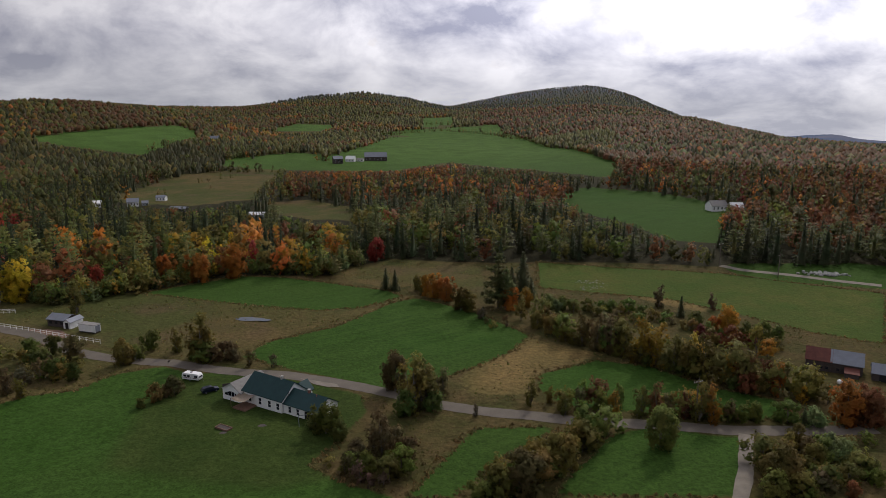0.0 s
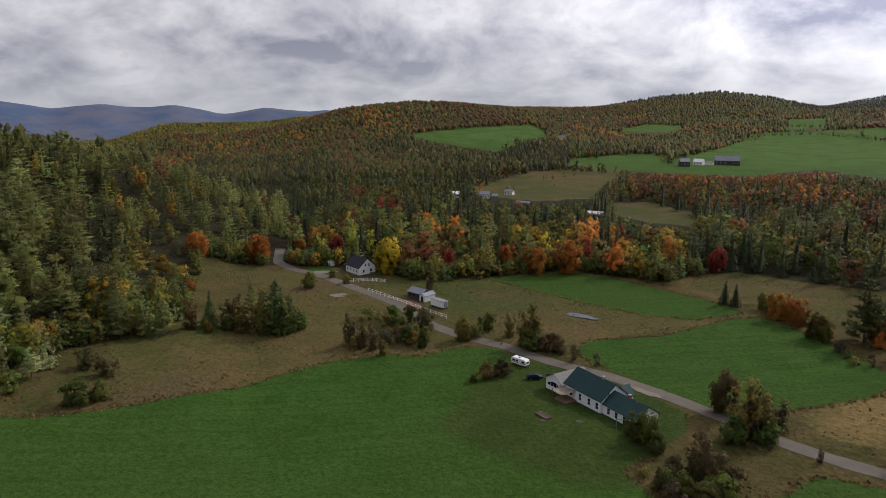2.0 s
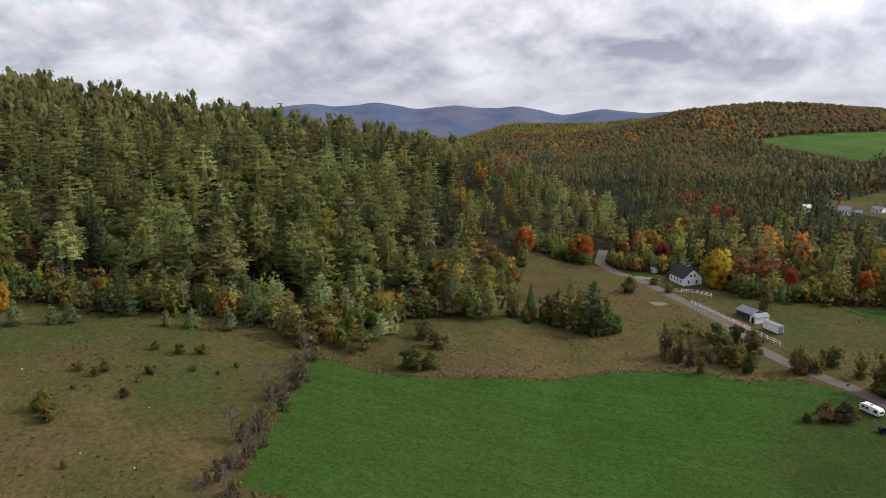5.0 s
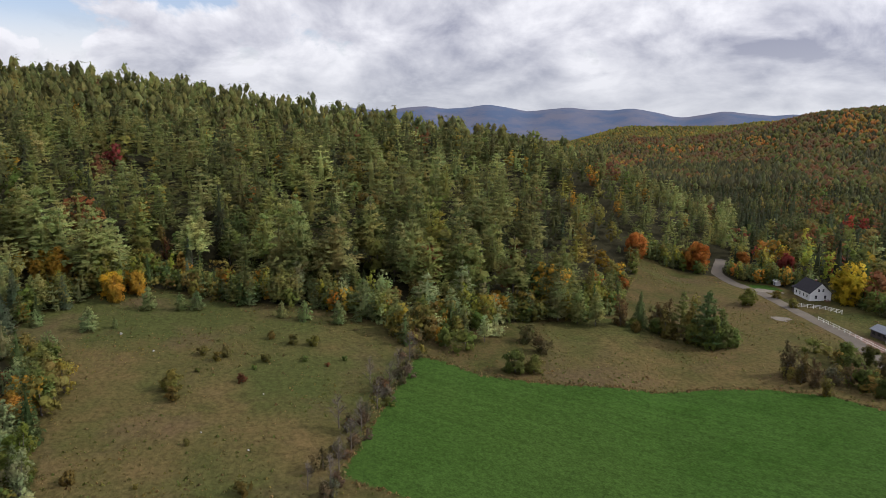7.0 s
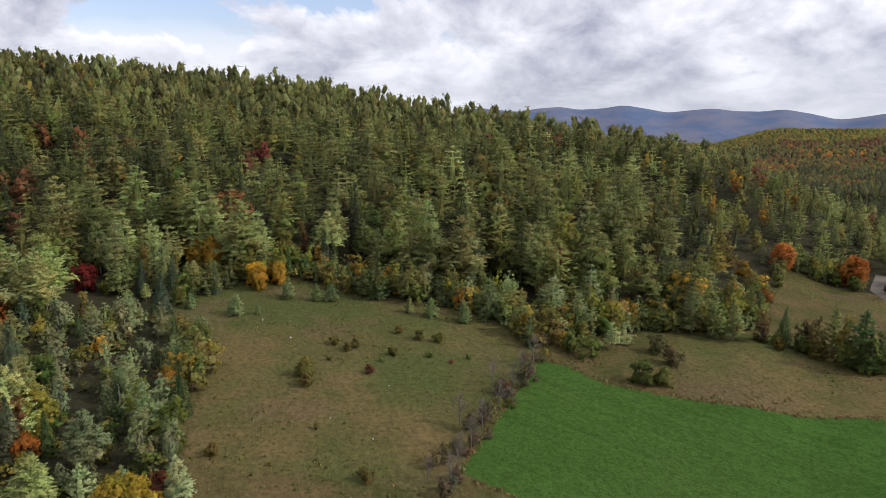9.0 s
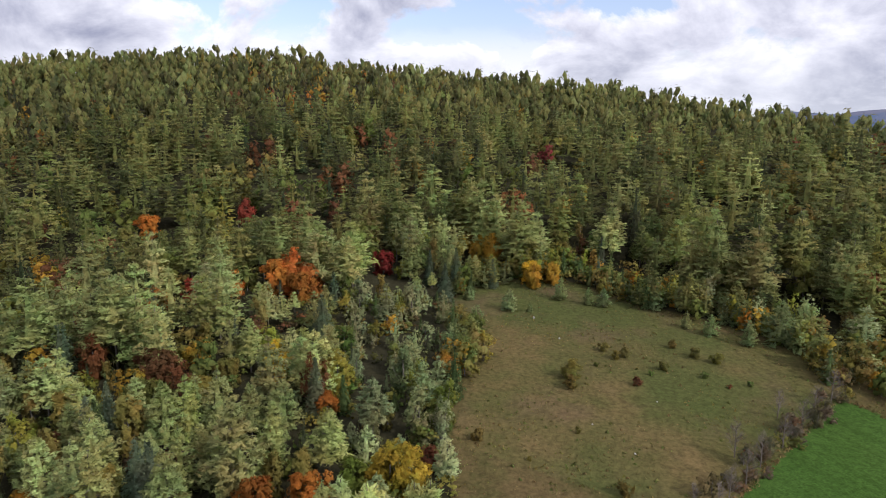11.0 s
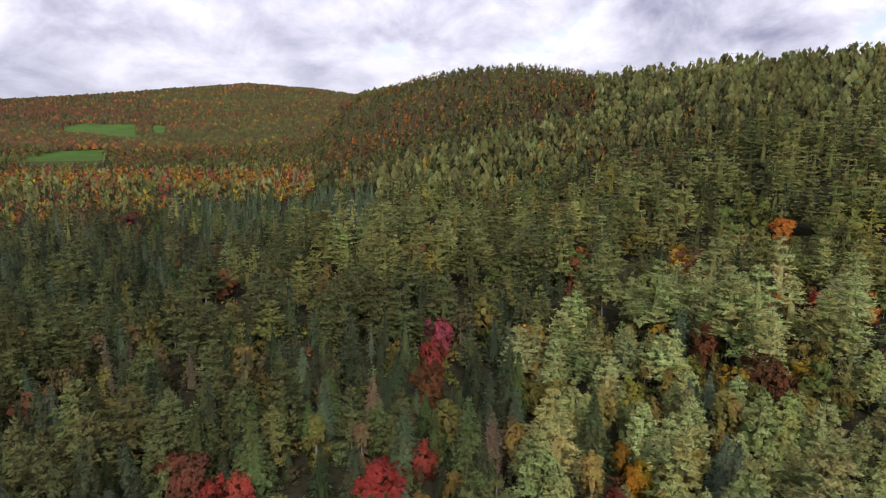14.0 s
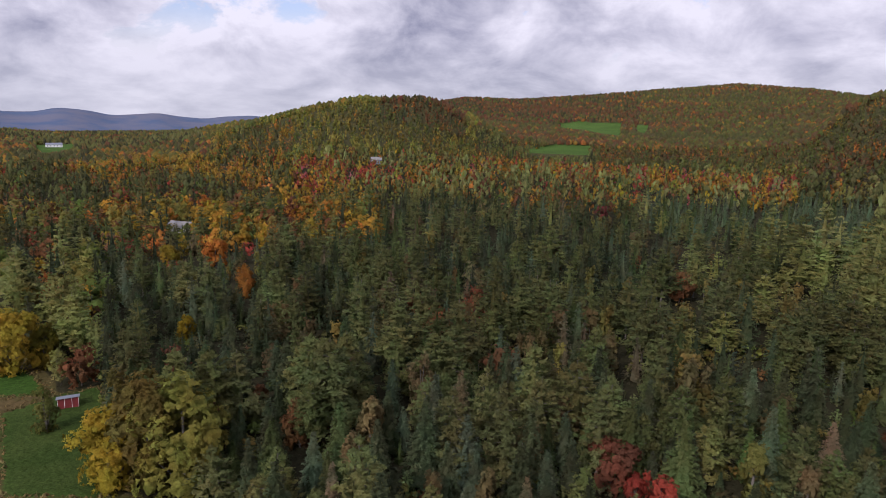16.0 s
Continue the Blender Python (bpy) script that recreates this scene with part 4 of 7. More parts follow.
def utility_pole(x, y, tall, turn=20):
    u = stand("utility_pole", x, y, turn, "grey wooden utility pole beside the road", "pole", "utility poles")
    v, f = tube([(0, 0, -0.3), (0, 0, tall)], [0.2, 0.13], 8)
    ob = new("shaft", mesh_from("shaft", v, f, ["dead"]))
    ob.parent = u
    arm = box("crossarm", (-1.1, -0.07, tall - 0.75), (1.1, 0.07, tall - 0.6), "dead", u)
    for k in (-1.0, -0.4, 0.4, 1.0):
        box("insulator", (k - 0.05, -0.05, tall - 0.6), (k + 0.05, 0.05, tall - 0.42), "white", arm)


def blot(name, x, y, rx, ry, turn, mat, label, category, lift=0.08, seed=1):
    """A flat patch with an uneven outline that lies on the ground."""
    rng = np.random.default_rng(seed)
    k = 64
    a = np.arange(k) / k * 2 * np.pi
    wob = 1 + 0.20 * np.sin(a * 2 + rng.uniform(0, 6)) + 0.12 * np.sin(a * 3 + rng.uniform(0, 6)) + 0.06 * np.sin(a * 8 + rng.uniform(0, 6))
    ca, sa = math.cos(radians(turn)), math.sin(radians(turn))
    rings = [np.array([[x, y]])]
    for s in (0.4, 0.75, 1.0):
        u, w = np.cos(a) * rx * wob * s, np.sin(a) * ry * wob * s
        rings.append(np.stack([x + u * ca - w * sa, y + u * sa + w * ca], 1))
    p = np.concatenate(rings)
    z = np.full(len(p), height(p[:, 0], p[:, 1]).max() + lift) if mat == "water" else height(p[:, 0], p[:, 1]) + lift
    i = np.arange(k)
    j = (i + 1) % k
    f = [np.stack([np.zeros(k, int), 1 + i, 1 + j], 1)]
    for r in (0, 1):
        o, q = 1 + r * k, 1 + (r + 1) * k
        f += [np.stack([o + i, q + i, q + j], 1), np.stack([o + i, q + j, o + j], 1)]
    tagged(new(name, mesh_from(name, np.stack([p[:, 0], p[:, 1], z], 1), np.concatenate(f), [mat])), label, category, kind="structure")


def tube(points, radii, sides=5):
    """Triangles of a tapered tube along points."""
    p = np.array(points, float)
    t = np.gradient(p, axis=0)
    t /= np.linalg.norm(t, axis=1, keepdims=True) + 1e-9
    u = np.cross(t, (0.31, 0.95, 0.05))
    u /= np.linalg.norm(u, axis=1, keepdims=True) + 1e-9
    w = np.cross(t, u)
    a = np.arange(sides) / sides * 2 * np.pi
    v = (p[:, None] + (u[:, None] * np.cos(a)[None, :, None] + w[:, None] * np.sin(a)[None, :, None]) * np.array(radii)[:, None, None]).reshape(-1, 3)
    i, j = np.meshgrid(np.arange(len(p) - 1), np.arange(sides), indexing="ij")
    q = np.stack([i * sides + j, i * sides + (j + 1) % sides, (i + 1) * sides + (j + 1) % sides, (i + 1) * sides + j], -1).reshape(-1, 4)
    return v, np.concatenate([q[:, [0, 1, 2]], q[:, [0, 2, 3]]])


def stones():
    """A heap of pale rubble on the green by the far lane, and boulders in the meadow."""
    rng = random.Random(4)

    def stone(bm, x, y, z, s):
        made = bmesh.ops.create_icosphere(bm, subdivisions=1, radius=s, matrix=Matrix.Translation((x, y, z)))["verts"]
        for v in made:
            v.co += Vector((rng.uniform(-1, 1), rng.uniform(-1, 1), rng.uniform(-0.7, 0.7))) * s * 0.3
    heap = stand("rubble_heap", 149, 256, -14, "long heap of pale rubble stones on the green", "stones")
    heap["kind"] = "stuff"
    bm = bmesh.new()
    for k in range(150):
        stone(bm, rng.gauss(0, 4.0), rng.gauss(0, 1.3), rng.uniform(0.0, 0.5), rng.uniform(0.25, 0.6))
    part("rubble", bm, "stone", heap)
    pile = stand("stone_scatter", 55, 242, 5, "pale stones scattered over the pasture", "stones")
    pile["kind"] = "stuff"
    bm = bmesh.new()
    for k in range(60):
        stone(bm, rng.uniform(-5.5, 5.5), rng.uniform(-7, 7), 0.05, rng.uniform(0.1, 0.26))
    part("rubble", bm, "stone", pile)
    for x, y, s in ((-172, 4, 0.28), (-128, 10, 0.2), (-118, 17, 0.22), (-186, -3, 0.35), (-140, 24, 0.18)):
        b = stand("boulder", x, y, 0, "pale boulder lying in the brown meadow", "boulder", "boulders in the meadow")
        bm = bmesh.new()
        stone(bm, 0, 0, s * 0.5, s)
        part("rock", bm, "stone", b)


farmhouse()
camper()
car()
raised_bed()
yard()
stable()
white_house()
fence([(-132, 191), (-119, 186), (-107, 181), (-93, 176)])
fence([(-145, 197.5), (-144, 199), (-139, 203), (-133, 203.5)], 3, 1.3, 1.6, "white paling fence curving round the cottage garden")
red_barn()
far_farms()
for place in ((53, 132, 9.0), (114, 273, 9.5), (129, 254, 9.0)):
    utility_pole(*place)
blot("pond", -58, 199, 4.8, 2.0, -15, "water", "small grey pond in the wet meadow", "pond", 0.05, 3)
blot("brook_pool", 73, 180, 2.6, 1.2, -30, "water", "grey pool of the brook between bushes", "brook", 0.05, 13)
blot("gravel_patch", -138, 182, 3.4, 2.0, 20, "gravel", "bare pale gravel patch in the grass", "gravel", 0.09, 5)
blot("driveway", -29, 150.5, 5.0, 1.5, -30, "gravel", "pale gravel drive beside the farmhouse", "driveway", 0.10, 8)
blot("cottage_drive", -163, 206, 6.0, 1.8, 30, "gravel", "pale drive leading to the cottage", "driveway", 0.10, 9)
blot("paddock", -112, 184, 7.0, 3.0, -25, "wood", "bare brown earth before the stable", "ground", 0.06, 11)
stones()


# ---- trees: templates of unit height, made of bark and many small leaf sprays ----
RNG = np.random.default_rng(7)


def join(pieces):
    vs, fs, at = [], [], 0
    for v, f in pieces:
        vs.append(v)
        fs.append(f + at)
        at += len(v)
    return np.concatenate(vs), np.concatenate(fs)


def unit(v):
    return v / (np.linalg.norm(v, axis=1, keepdims=True) + 1e-9)


def blades(centre, face, way, length, broad, count, spread, rng):
    """count pointed sprays at each centre, that face about face and reach about way."""
    n = len(centre) * count
    c, f, w = (np.repeat(a, count, 0) for a in (centre, face, way))
    ln = np.repeat(np.broadcast_to(length, len(centre)), count) * rng.uniform(0.6, 1.3, n)
    f = unit(unit(f) + rng.normal(0, spread, c.shape))
    d = unit(w + rng.normal(0, 0.55, c.shape))
    d = unit(d - f * (d * f).sum(1, keepdims=True) * 0.8)
    s = unit(np.cross(d, f)) * (ln * broad * rng.uniform(0.7, 1.25, n))[:, None]
    base = c + rng.normal(0, 0.28, c.shape) * ln[:, None] - d * (ln * 0.4)[:, None]
    tip = base + d * ln[:, None]
    v = np.stack([base - s, base + s, tip], 1).reshape(-1, 3)
    return v, np.arange(n * 3).reshape(-1, 3)


def lump(centre, size, fine, rng):
    """A rough closed clump of foliage."""
    if fine:
        g = (1 + 5 ** 0.5) / 2
        v = np.array([(-1, g, 0), (1, g, 0), (-1, -g, 0), (1, -g, 0), (0, -1, g), (0, 1, g), (0, -1, -g), (0, 1, -g), (g, 0, -1), (g, 0, 1), (-g, 0, -1), (-g, 0, 1)], float) / 1.9
        f = np.array([(0, 11, 5), (0, 5, 1), (0, 1, 7), (0, 7, 10), (0, 10, 11), (1, 5, 9), (5, 11, 4), (11, 10, 2), (10, 7, 6), (7, 1, 8),
                      (3, 9, 4), (3, 4, 2), (3, 2, 6), (3, 6, 8), (3, 8, 9), (4, 9, 5), (2, 4, 11), (6, 2, 10), (8, 6, 7), (9, 8, 1)])
    else:
        v = np.array([(1, 0, 0), (-1, 0, 0), (0, 1, 0), (0, -1, 0), (0, 0, 1), (0, 0, -1)], float)
        f = np.array([(0, 2, 4), (2, 1, 4), (1, 3, 4), (3, 0, 4), (2, 0, 5), (1, 2, 5), (3, 1, 5), (0, 3, 5)])
    return centre + v * size * rng.uniform(0.75, 1.2, (len(v), 1)), f


def spruce(seed, rows, around, spikes, slim, blade, sides=7, limbs=True):
    """Fir or spruce: a close cone of short boughs in rings, each with sprays that droop a little, under a thin tip."""
    rng = np.random.default_rng(seed)
    up = np.array([0, 0, 1.0])
    wood = [tube([(0, 0, 0), (0, 0, 0.5), (0, 0, 0.97)], [0.014, 0.009, 0.002], 5 if limbs else 3)]
    foot = np.arange(sides) / sides * 6.283 + rng.uniform(0, 6)
    k = np.arange(sides)
    m = (k + 1) % sides
    ring = lambda r, z: np.stack([np.cos(foot) * r * rng.uniform(0.8, 1.15, sides), np.sin(foot) * r * rng.uniform(0.8, 1.15, sides), z + rng.uniform(-0.02, 0.02, sides)], 1)
    cone = np.concatenate([ring(slim * 0.44, 0.05), ring(slim * 0.30, 0.38), ring(slim * 0.13, 0.70), [[0, 0, 0.94]]])
    solid = np.concatenate([np.stack([k + o, m + o, m + o + sides], 1) for o in (0, sides)] + [np.stack([k + o, m + o + sides, k + o + sides], 1) for o in (0, sides)]
                           + [np.stack([k + 2 * sides, m + 2 * sides, np.full(sides, 3 * sides)], 1)])
    centres, ways, faces, sizes = [up * 0.955, up * 0.93], [up, up], [np.array([1.0, 0, 0]), np.array([0, 1.0, 0])], [0.045, 0.05]
    for i in range(rows):
        u = (i + rng.uniform(0.2, 0.8)) / rows
        z = 0.03 + 0.93 * u
        reach = slim * (1 - u) ** 0.88 * rng.uniform(0.88, 1.10) + 0.010
        n = max(4, round(around * (1 - 0.65 * u)))
        for q in range(n):
            ang = i * 1.1 + q * 6.283 / n + rng.normal(0, 0.15)
            out = np.array([math.cos(ang), math.sin(ang), 0.0])
            ln = reach * rng.uniform(0.78, 1.14)
            for t in ((0.98, 0.68) if spikes > 3 else (0.85,)):
                centres.append(out * ln * t + up * (z - 0.10 * ln * t))
                ways.append(out + up * (0.10 + 0.5 * u - 0.25 * (t > 0.9)))
                faces.append(out * 0.55 + up)
                sizes.append(blade * rng.uniform(0.75, 1.2) * (1.1 - 0.45 * u))
    v, f = join([(cone, solid), blades(np.array(centres), np.array(faces), np.array(ways), np.array(sizes), 0.40, spikes, 0.4, rng)])
    return join(wood), (v, f, len(solid))


def roundness(v, kind, level=4):
    """Soft normals of a crown's foliage, which turn outwards from the crown's middle."""
    rng = np.random.default_rng(len(v))
    wide = np.hypot(v[:, 0], v[:, 1]).max() + 1e-6
    if kind in ("pine", "fir", "sapling"):
        n = np.stack([v[:, 0] / wide, v[:, 1] / wide, 0.30 + 0.75 * v[:, 2]], 1)
    else:
        low = v[:, 2].min()
        n = np.stack([v[:, 0] / wide, v[:, 1] / wide, (v[:, 2] - low) / (1 - low) * 1.6 - 0.35], 1)
    return unit(unit(n) + rng.normal(0, 0.22, n.shape) + np.array([0, 0, 0.7 if level == 0 else 0.15 if level == 1 else 0.0]))


def pine(seed, whorls, boughs, per, spikes, slim, low, tuft, limbs=True):
    """White pine: whorls of boughs, each ending in rounded tufts of needles with dark gaps between them."""
    rng = np.random.default_rng(seed)
    lean = rng.uniform(0, 6.28)
    up, out0 = np.array([0, 0, 1.0]), np.array([1.0, 0, 0])
    wood = [tube([(0, 0, 0), (0.006, 0, 0.5), (0, 0, 0.97)], [0.015, 0.010, 0.002], 5 if limbs else 3)]
    foot = np.arange(5) * 1.2566 + lean
    ring = lambda r, z: np.stack([np.cos(foot) * r, np.sin(foot) * r, np.full(5, z)], 1)
    body = [(np.concatenate([ring(slim * 0.17, low + 0.06), ring(slim * 0.12, 0.55), [[0, 0, 0.88]]]),
             np.array([f for k in range(5) for f in ((k, (k + 1) % 5, 5 + (k + 1) % 5), (k, 5 + (k + 1) % 5, 5 + k), (5 + k, 5 + (k + 1) % 5, 10))]))]
    centres, ways, faces, sizes = [up * 0.965, up * 0.935], [up, up], [out0, out0[[1, 0, 2]]], [0.035, 0.045] if limbs else [0.02, 0.03]
    for i in range(whorls):
        u = (i + rng.uniform(0.15, 0.85)) / whorls
        z = low + (0.94 - low) * u
        reach = (slim * (1 - u ** 1.45) ** 0.85 * (0.70 + 0.30 * min(1, u * 3.5)) + 0.012) * rng.uniform(0.80, 1.14)
        n = max(3, round(boughs * (1 - 0.4 * u)))
        for k in range(n):
            ang = i * 1.3 + k * 6.283 / n + rng.normal(0, 0.28)
            out = np.array([math.cos(ang), math.sin(ang), 0.0])
            side = np.array([-out[1], out[0], 0.0])
            ln = reach * rng.uniform(0.62, 1.12) * (1 + 0.16 * math.cos(ang - lean))
            rise = rng.uniform(-0.06, 0.10) + 0.16 * u
            for q in range(per):
                t = 1.0 - 0.62 * q / max(per, 1) - rng.uniform(0, 0.10)
                at = out * ln * t + side * rng.normal(0, 0.10) * ln * (1 + (q > 0)) + up * (z + rise * ln * t * t + rng.normal(0, 0.004))
                r = tuft * rng.uniform(0.72, 1.25) * (1.08 - 0.58 * u)
                tuft_v, tuft_f = lump(at, np.array([r * 0.86, r * 0.86, r * (0.30 + 0.6 * u ** 3)]), False, rng)
                body.append((tuft_v, tuft_f if limbs else tuft_f[:4]))
                centres.append(at + up * r * 0.12)
                ways.append(out * 1.1 + up * (0.30 + 0.5 * u))
                faces.append(up + out * 0.35)
                sizes.append(r * 1.5)
            if limbs and k % 2 == 0:
                wood.append(tube([(0, 0, z - 0.01), out * ln * 0.8 + up * (z + rise * ln * 0.6 - 0.004)], [0.0040, 0.0015], 3))
    if limbs and low > 0.10:
        for q in range(8):
            z, ang, ln = low * rng.uniform(0.35, 1.0), rng.uniform(0, 6.28), rng.uniform(0.05, 0.13)
            wood.append(tube([(0, 0, z), (math.cos(ang) * ln, math.sin(ang) * ln, z + 0.01)], [0.003, 0.001], 3))
    return join(wood), (*join(body + [blades(np.array(centres), np.array(faces), np.array(ways), np.array(sizes), 0.24, spikes, 0.6, rng)]), 15)


def broadleaf(seed, clumps, count, wide, low, leaf, lobes=7, limbs=6, column=1.0, broad=0.5, fine=True, body_size=0.64):
    """Maple, birch, poplar or bush: limbs under lobes of foliage ruffled with leaf sprays."""
    rng = np.random.default_rng(seed)
    mid = (low + 1) / 2
    half = (1 - low) / 2
    lobe = unit(rng.normal(0, 1, (lobes, 3))) * rng.uniform(0.34, 0.82, (lobes, 1))
    lobe[0] = (0, 0, 0.5)
    skirt = np.arange(lobes) % 4 == 3
    lobe[skirt] = np.stack([rng.uniform(-0.6, 0.6, skirt.sum()), rng.uniform(-0.6, 0.6, skirt.sum()), rng.uniform(-0.85, -0.6, skirt.sum())], 1)
    size = rng.uniform(0.30, 0.50, lobes) * (10 / max(10, lobes)) ** 0.33
    stretch = np.array([wide, wide, half * column])
    body = [lump(lobe[k] * stretch + np.array([0, 0, mid]), size[k] * stretch * body_size * 0.8, fine, rng) for k in range(lobes)]
    pick = rng.integers(0, lobes, clumps)
    d = unit(rng.normal(0, 1, (clumps, 3)) + np.array([0, 0, 0.35]))
    p = lobe[pick] + d * (size[pick] * rng.uniform(0.72, 1.12, clumps))[:, None]
    c = p * stretch + np.array([0, 0, mid])
    wood = [tube([(0, 0, 0), (0.01, 0.005, low * 0.9 + 0.05), (0, 0.01, mid)], [0.022, 0.018, 0.009], 5 if limbs else 3)]
    for k in range(limbs):
        e = lobe[k % lobes] * stretch + np.array([0, 0, mid])
        b = low * rng.uniform(0.6, 1.1) + 0.05
        wood.append(tube([(0, 0, b), e * 0.5 + np.array([0, 0, b * 0.55]), e], [0.011, 0.007, 0.003], 4))
    v, f = join(body + [blades(c, d + unit(p) * 0.4 + np.array([0, 0, 0.25]), rng.normal(0, 1, c.shape), np.full(clumps, leaf), broad, count, 0.40, rng)])
    return join(wood), (v, f, sum(len(q[1]) for q in body))


def bare(seed, limbs=34):
    """A leafless tree: trunk, limbs and twigs."""
    rng = np.random.default_rng(seed)
    wood = [tube([(0, 0, 0), (0.01, 0, 0.5), (0, 0.01, 1)], [0.02, 0.013, 0.002], 5)]
    for k in range(limbs):
        z = rng.uniform(0.12, 0.95)
        a = rng.uniform(0, 6.28)
        ln = 0.34 * (1.05 - z) + 0.06
        o = np.array([math.cos(a), math.sin(a), 0])
        b, m, e = np.array([0, 0, z]), o * ln * 0.5 + (0, 0, z + ln * 0.45), o * ln + (0, 0, z + ln * 0.9)
        wood.append(tube([b, m, e], [0.008, 0.005, 0.001], 3))
        for q in range(4):
            g = m + (e - m) * rng.uniform(0, 0.8)
            wood.append(tube([g, g + rng.normal(0, 0.06, 3) + (0, 0, 0.06)], [0.0035, 0.001], 3))
    return join(wood), None


# kinds: pine, fir, cedar, maple, birch (airy), bush, sapling (young pine), snag (leafless)
def templates(level):
    """Per kind the shapes of one level of detail: 4 near, 3 and 2 in the middle distance, 1 far, 0 farthest."""
    if level == 4:
        return {
            "pine": [pine(10 + s, 13, 6, 5, 8, 0.29 + 0.025 * s, 0.10 + 0.09 * (s % 3), 0.045) for s in range(5)],
            "fir": [spruce(20 + s, 26, 12, 5, 0.19 + 0.025 * s, 0.050) for s in range(4)],
            "cedar": [broadleaf(30 + s, 460, 6, 0.18, 0.0, 0.042, 18, 3, 1.05) for s in range(2)],
            "maple": [broadleaf(40 + s, 900, 6, 0.36 + 0.03 * s, 0.0, 0.042, 34, 8) for s in range(3)],
            "birch": [broadleaf(50 + s, 480, 6, 0.28, 0.0, 0.038, 24, 12, 1.0, 0.5, True, 0.42) for s in range(2)],
            "bush": [broadleaf(60 + s, 360, 6, 0.60, 0.0, 0.072, 20, 6) for s in range(3)],
            "sapling": [pine(70 + s, 11, 7, 2, 9, 0.36 + 0.04 * s, 0.02, 0.072) for s in range(3)],
            "snag": [bare(80 + s) for s in range(2)],
        }
    if level == 3:
        return {
            "pine": [pine(10 + s, 10, 6, 3, 4, 0.30 + 0.025 * s, 0.14 + 0.05 * s, 0.062, False) for s in range(4)],
            "fir": [spruce(20 + s, 18, 9, 3, 0.20 + 0.025 * s, 0.075, 6, False) for s in range(3)],
            "cedar": [broadleaf(30 + s, 150, 3, 0.18, 0.0, 0.066, 11, 0, 1.05) for s in range(2)],
            "maple": [broadleaf(40 + s, 150, 4, 0.40 + 0.03 * s, 0.05, 0.074, 14, 0) for s in range(3)],
            "birch": [broadleaf(50 + s, 130, 4, 0.30, 0.06, 0.062, 13, 3, 1.0, 0.5, True, 0.5) for s in range(2)],
            "bush": [broadleaf(60 + s, 80, 4, 0.62, 0.0, 0.12, 9, 0) for s in range(3)],
            "sapling": [pine(70 + s, 8, 6, 1, 6, 0.40, 0.02, 0.095, False) for s in range(2)],
            "snag": [bare(80, 16)],
        }
    if level == 2:
        return {
            "pine": [pine(10 + s, 9, 5, 2, 2, 0.29 + 0.02 * s, 0.20, 0.078, False) for s in range(4)],
            "fir": [spruce(20 + s, 13, 7, 2, 0.21 + 0.02 * s, 0.105, 5, False) for s in range(3)],
            "cedar": [broadleaf(30 + s, 34, 2, 0.18, 0.0, 0.10, 8, 0, 1.05, 0.5, False) for s in range(2)],
            "maple": [broadleaf(40 + s, 56, 2, 0.40, 0.06, 0.115, 11, 0, 1.0, 0.5, False) for s in range(3)],
            "birch": [broadleaf(50 + s, 40, 2, 0.30, 0.08, 0.11, 10, 0, 1.0, 0.5, False) for s in range(2)],
            "bush": [broadleaf(60 + s, 30, 2, 0.62, 0.0, 0.18, 8, 0, 1.0, 0.5, False) for s in range(2)],
            "sapling": [pine(70, 6, 5, 1, 4, 0.42, 0.02, 0.13, False)],
        }
    if level == 1:
        return {
            "pine": [broadleaf(10 + s, 22, 2, 0.25 + 0.02 * s, 0.10, 0.085, 9, 0, 1.06, 0.34, False, 0.80) for s in range(4)],
            "fir": [spruce(20 + s, 8, 5, 1, 0.23, 0.15, 5, False) for s in range(3)],
            "cedar": [broadleaf(30 + s, 8, 1, 0.18, 0.0, 0.15, 4, 0, 1.05, 0.5, False) for s in range(2)],
            "maple": [broadleaf(40 + s, 18, 1, 0.40, 0.05, 0.16, 6, 0, 1.0, 0.5, False) for s in range(3)],
            "birch": [broadleaf(50 + s, 14, 1, 0.32, 0.06, 0.15, 6, 0, 1.0, 0.5, False) for s in range(2)],
            "bush": [broadleaf(60, 8, 1, 0.6, 0.0, 0.26, 4, 0, 1.0, 0.5, False)],
            "sapling": [pine(70, 4, 4, 1, 2, 0.42, 0.03, 0.18, False)],
        }
    rng = np.random.default_rng(5)

    def knob(wide, low, point, sides=4):
        a = np.arange(sides) / sides * 2 * np.pi + rng.uniform(0, 6)
        ring = lambda r, z: np.stack([np.cos(a) * r * rng.uniform(0.75, 1.25, sides), np.sin(a) * r * rng.uniform(0.75, 1.25, sides), z + rng.uniform(-0.08, 0.08, sides)], 1)
        k = np.arange(sides)
        m = (k + 1) % sides
        if point:
            v = np.concatenate([ring(wide * 0.8, low), ring(wide, 0.45 + 0.2 * point), [[0.04, 0, 1.0]]])
            f = np.concatenate([np.stack([k, m, m + sides], 1), np.stack([k, m + sides, k + sides], 1), np.stack([k + sides, m + sides, np.full(sides, 2 * sides)], 1)])
        else:
            v = np.concatenate([ring(wide, low), [[0, 0, 1.0]]])
            f = np.stack([k, m, np.full(sides, sides)], 1)
        return (np.zeros((0, 3)), np.zeros((0, 3), int)), (v, f, len(f))

    return {"pine": [knob(0.27, 0.25, 0.7) for _ in range(4)], "fir": [knob(0.23, 0.1, 0.35) for _ in range(3)], "cedar": [knob(0.2, 0.1, 0.6)],
            "maple": [knob(0.42, 0.2, 0.85) for _ in range(5)], "snag": [knob(0.1, 0.2, 0.8)], "birch": [knob(0.36, 0.2, 0.8)], "bush": [knob(0.5, 0.0, 0.8)], "sapling": [knob(0.4, 0.0, 0.6)]}


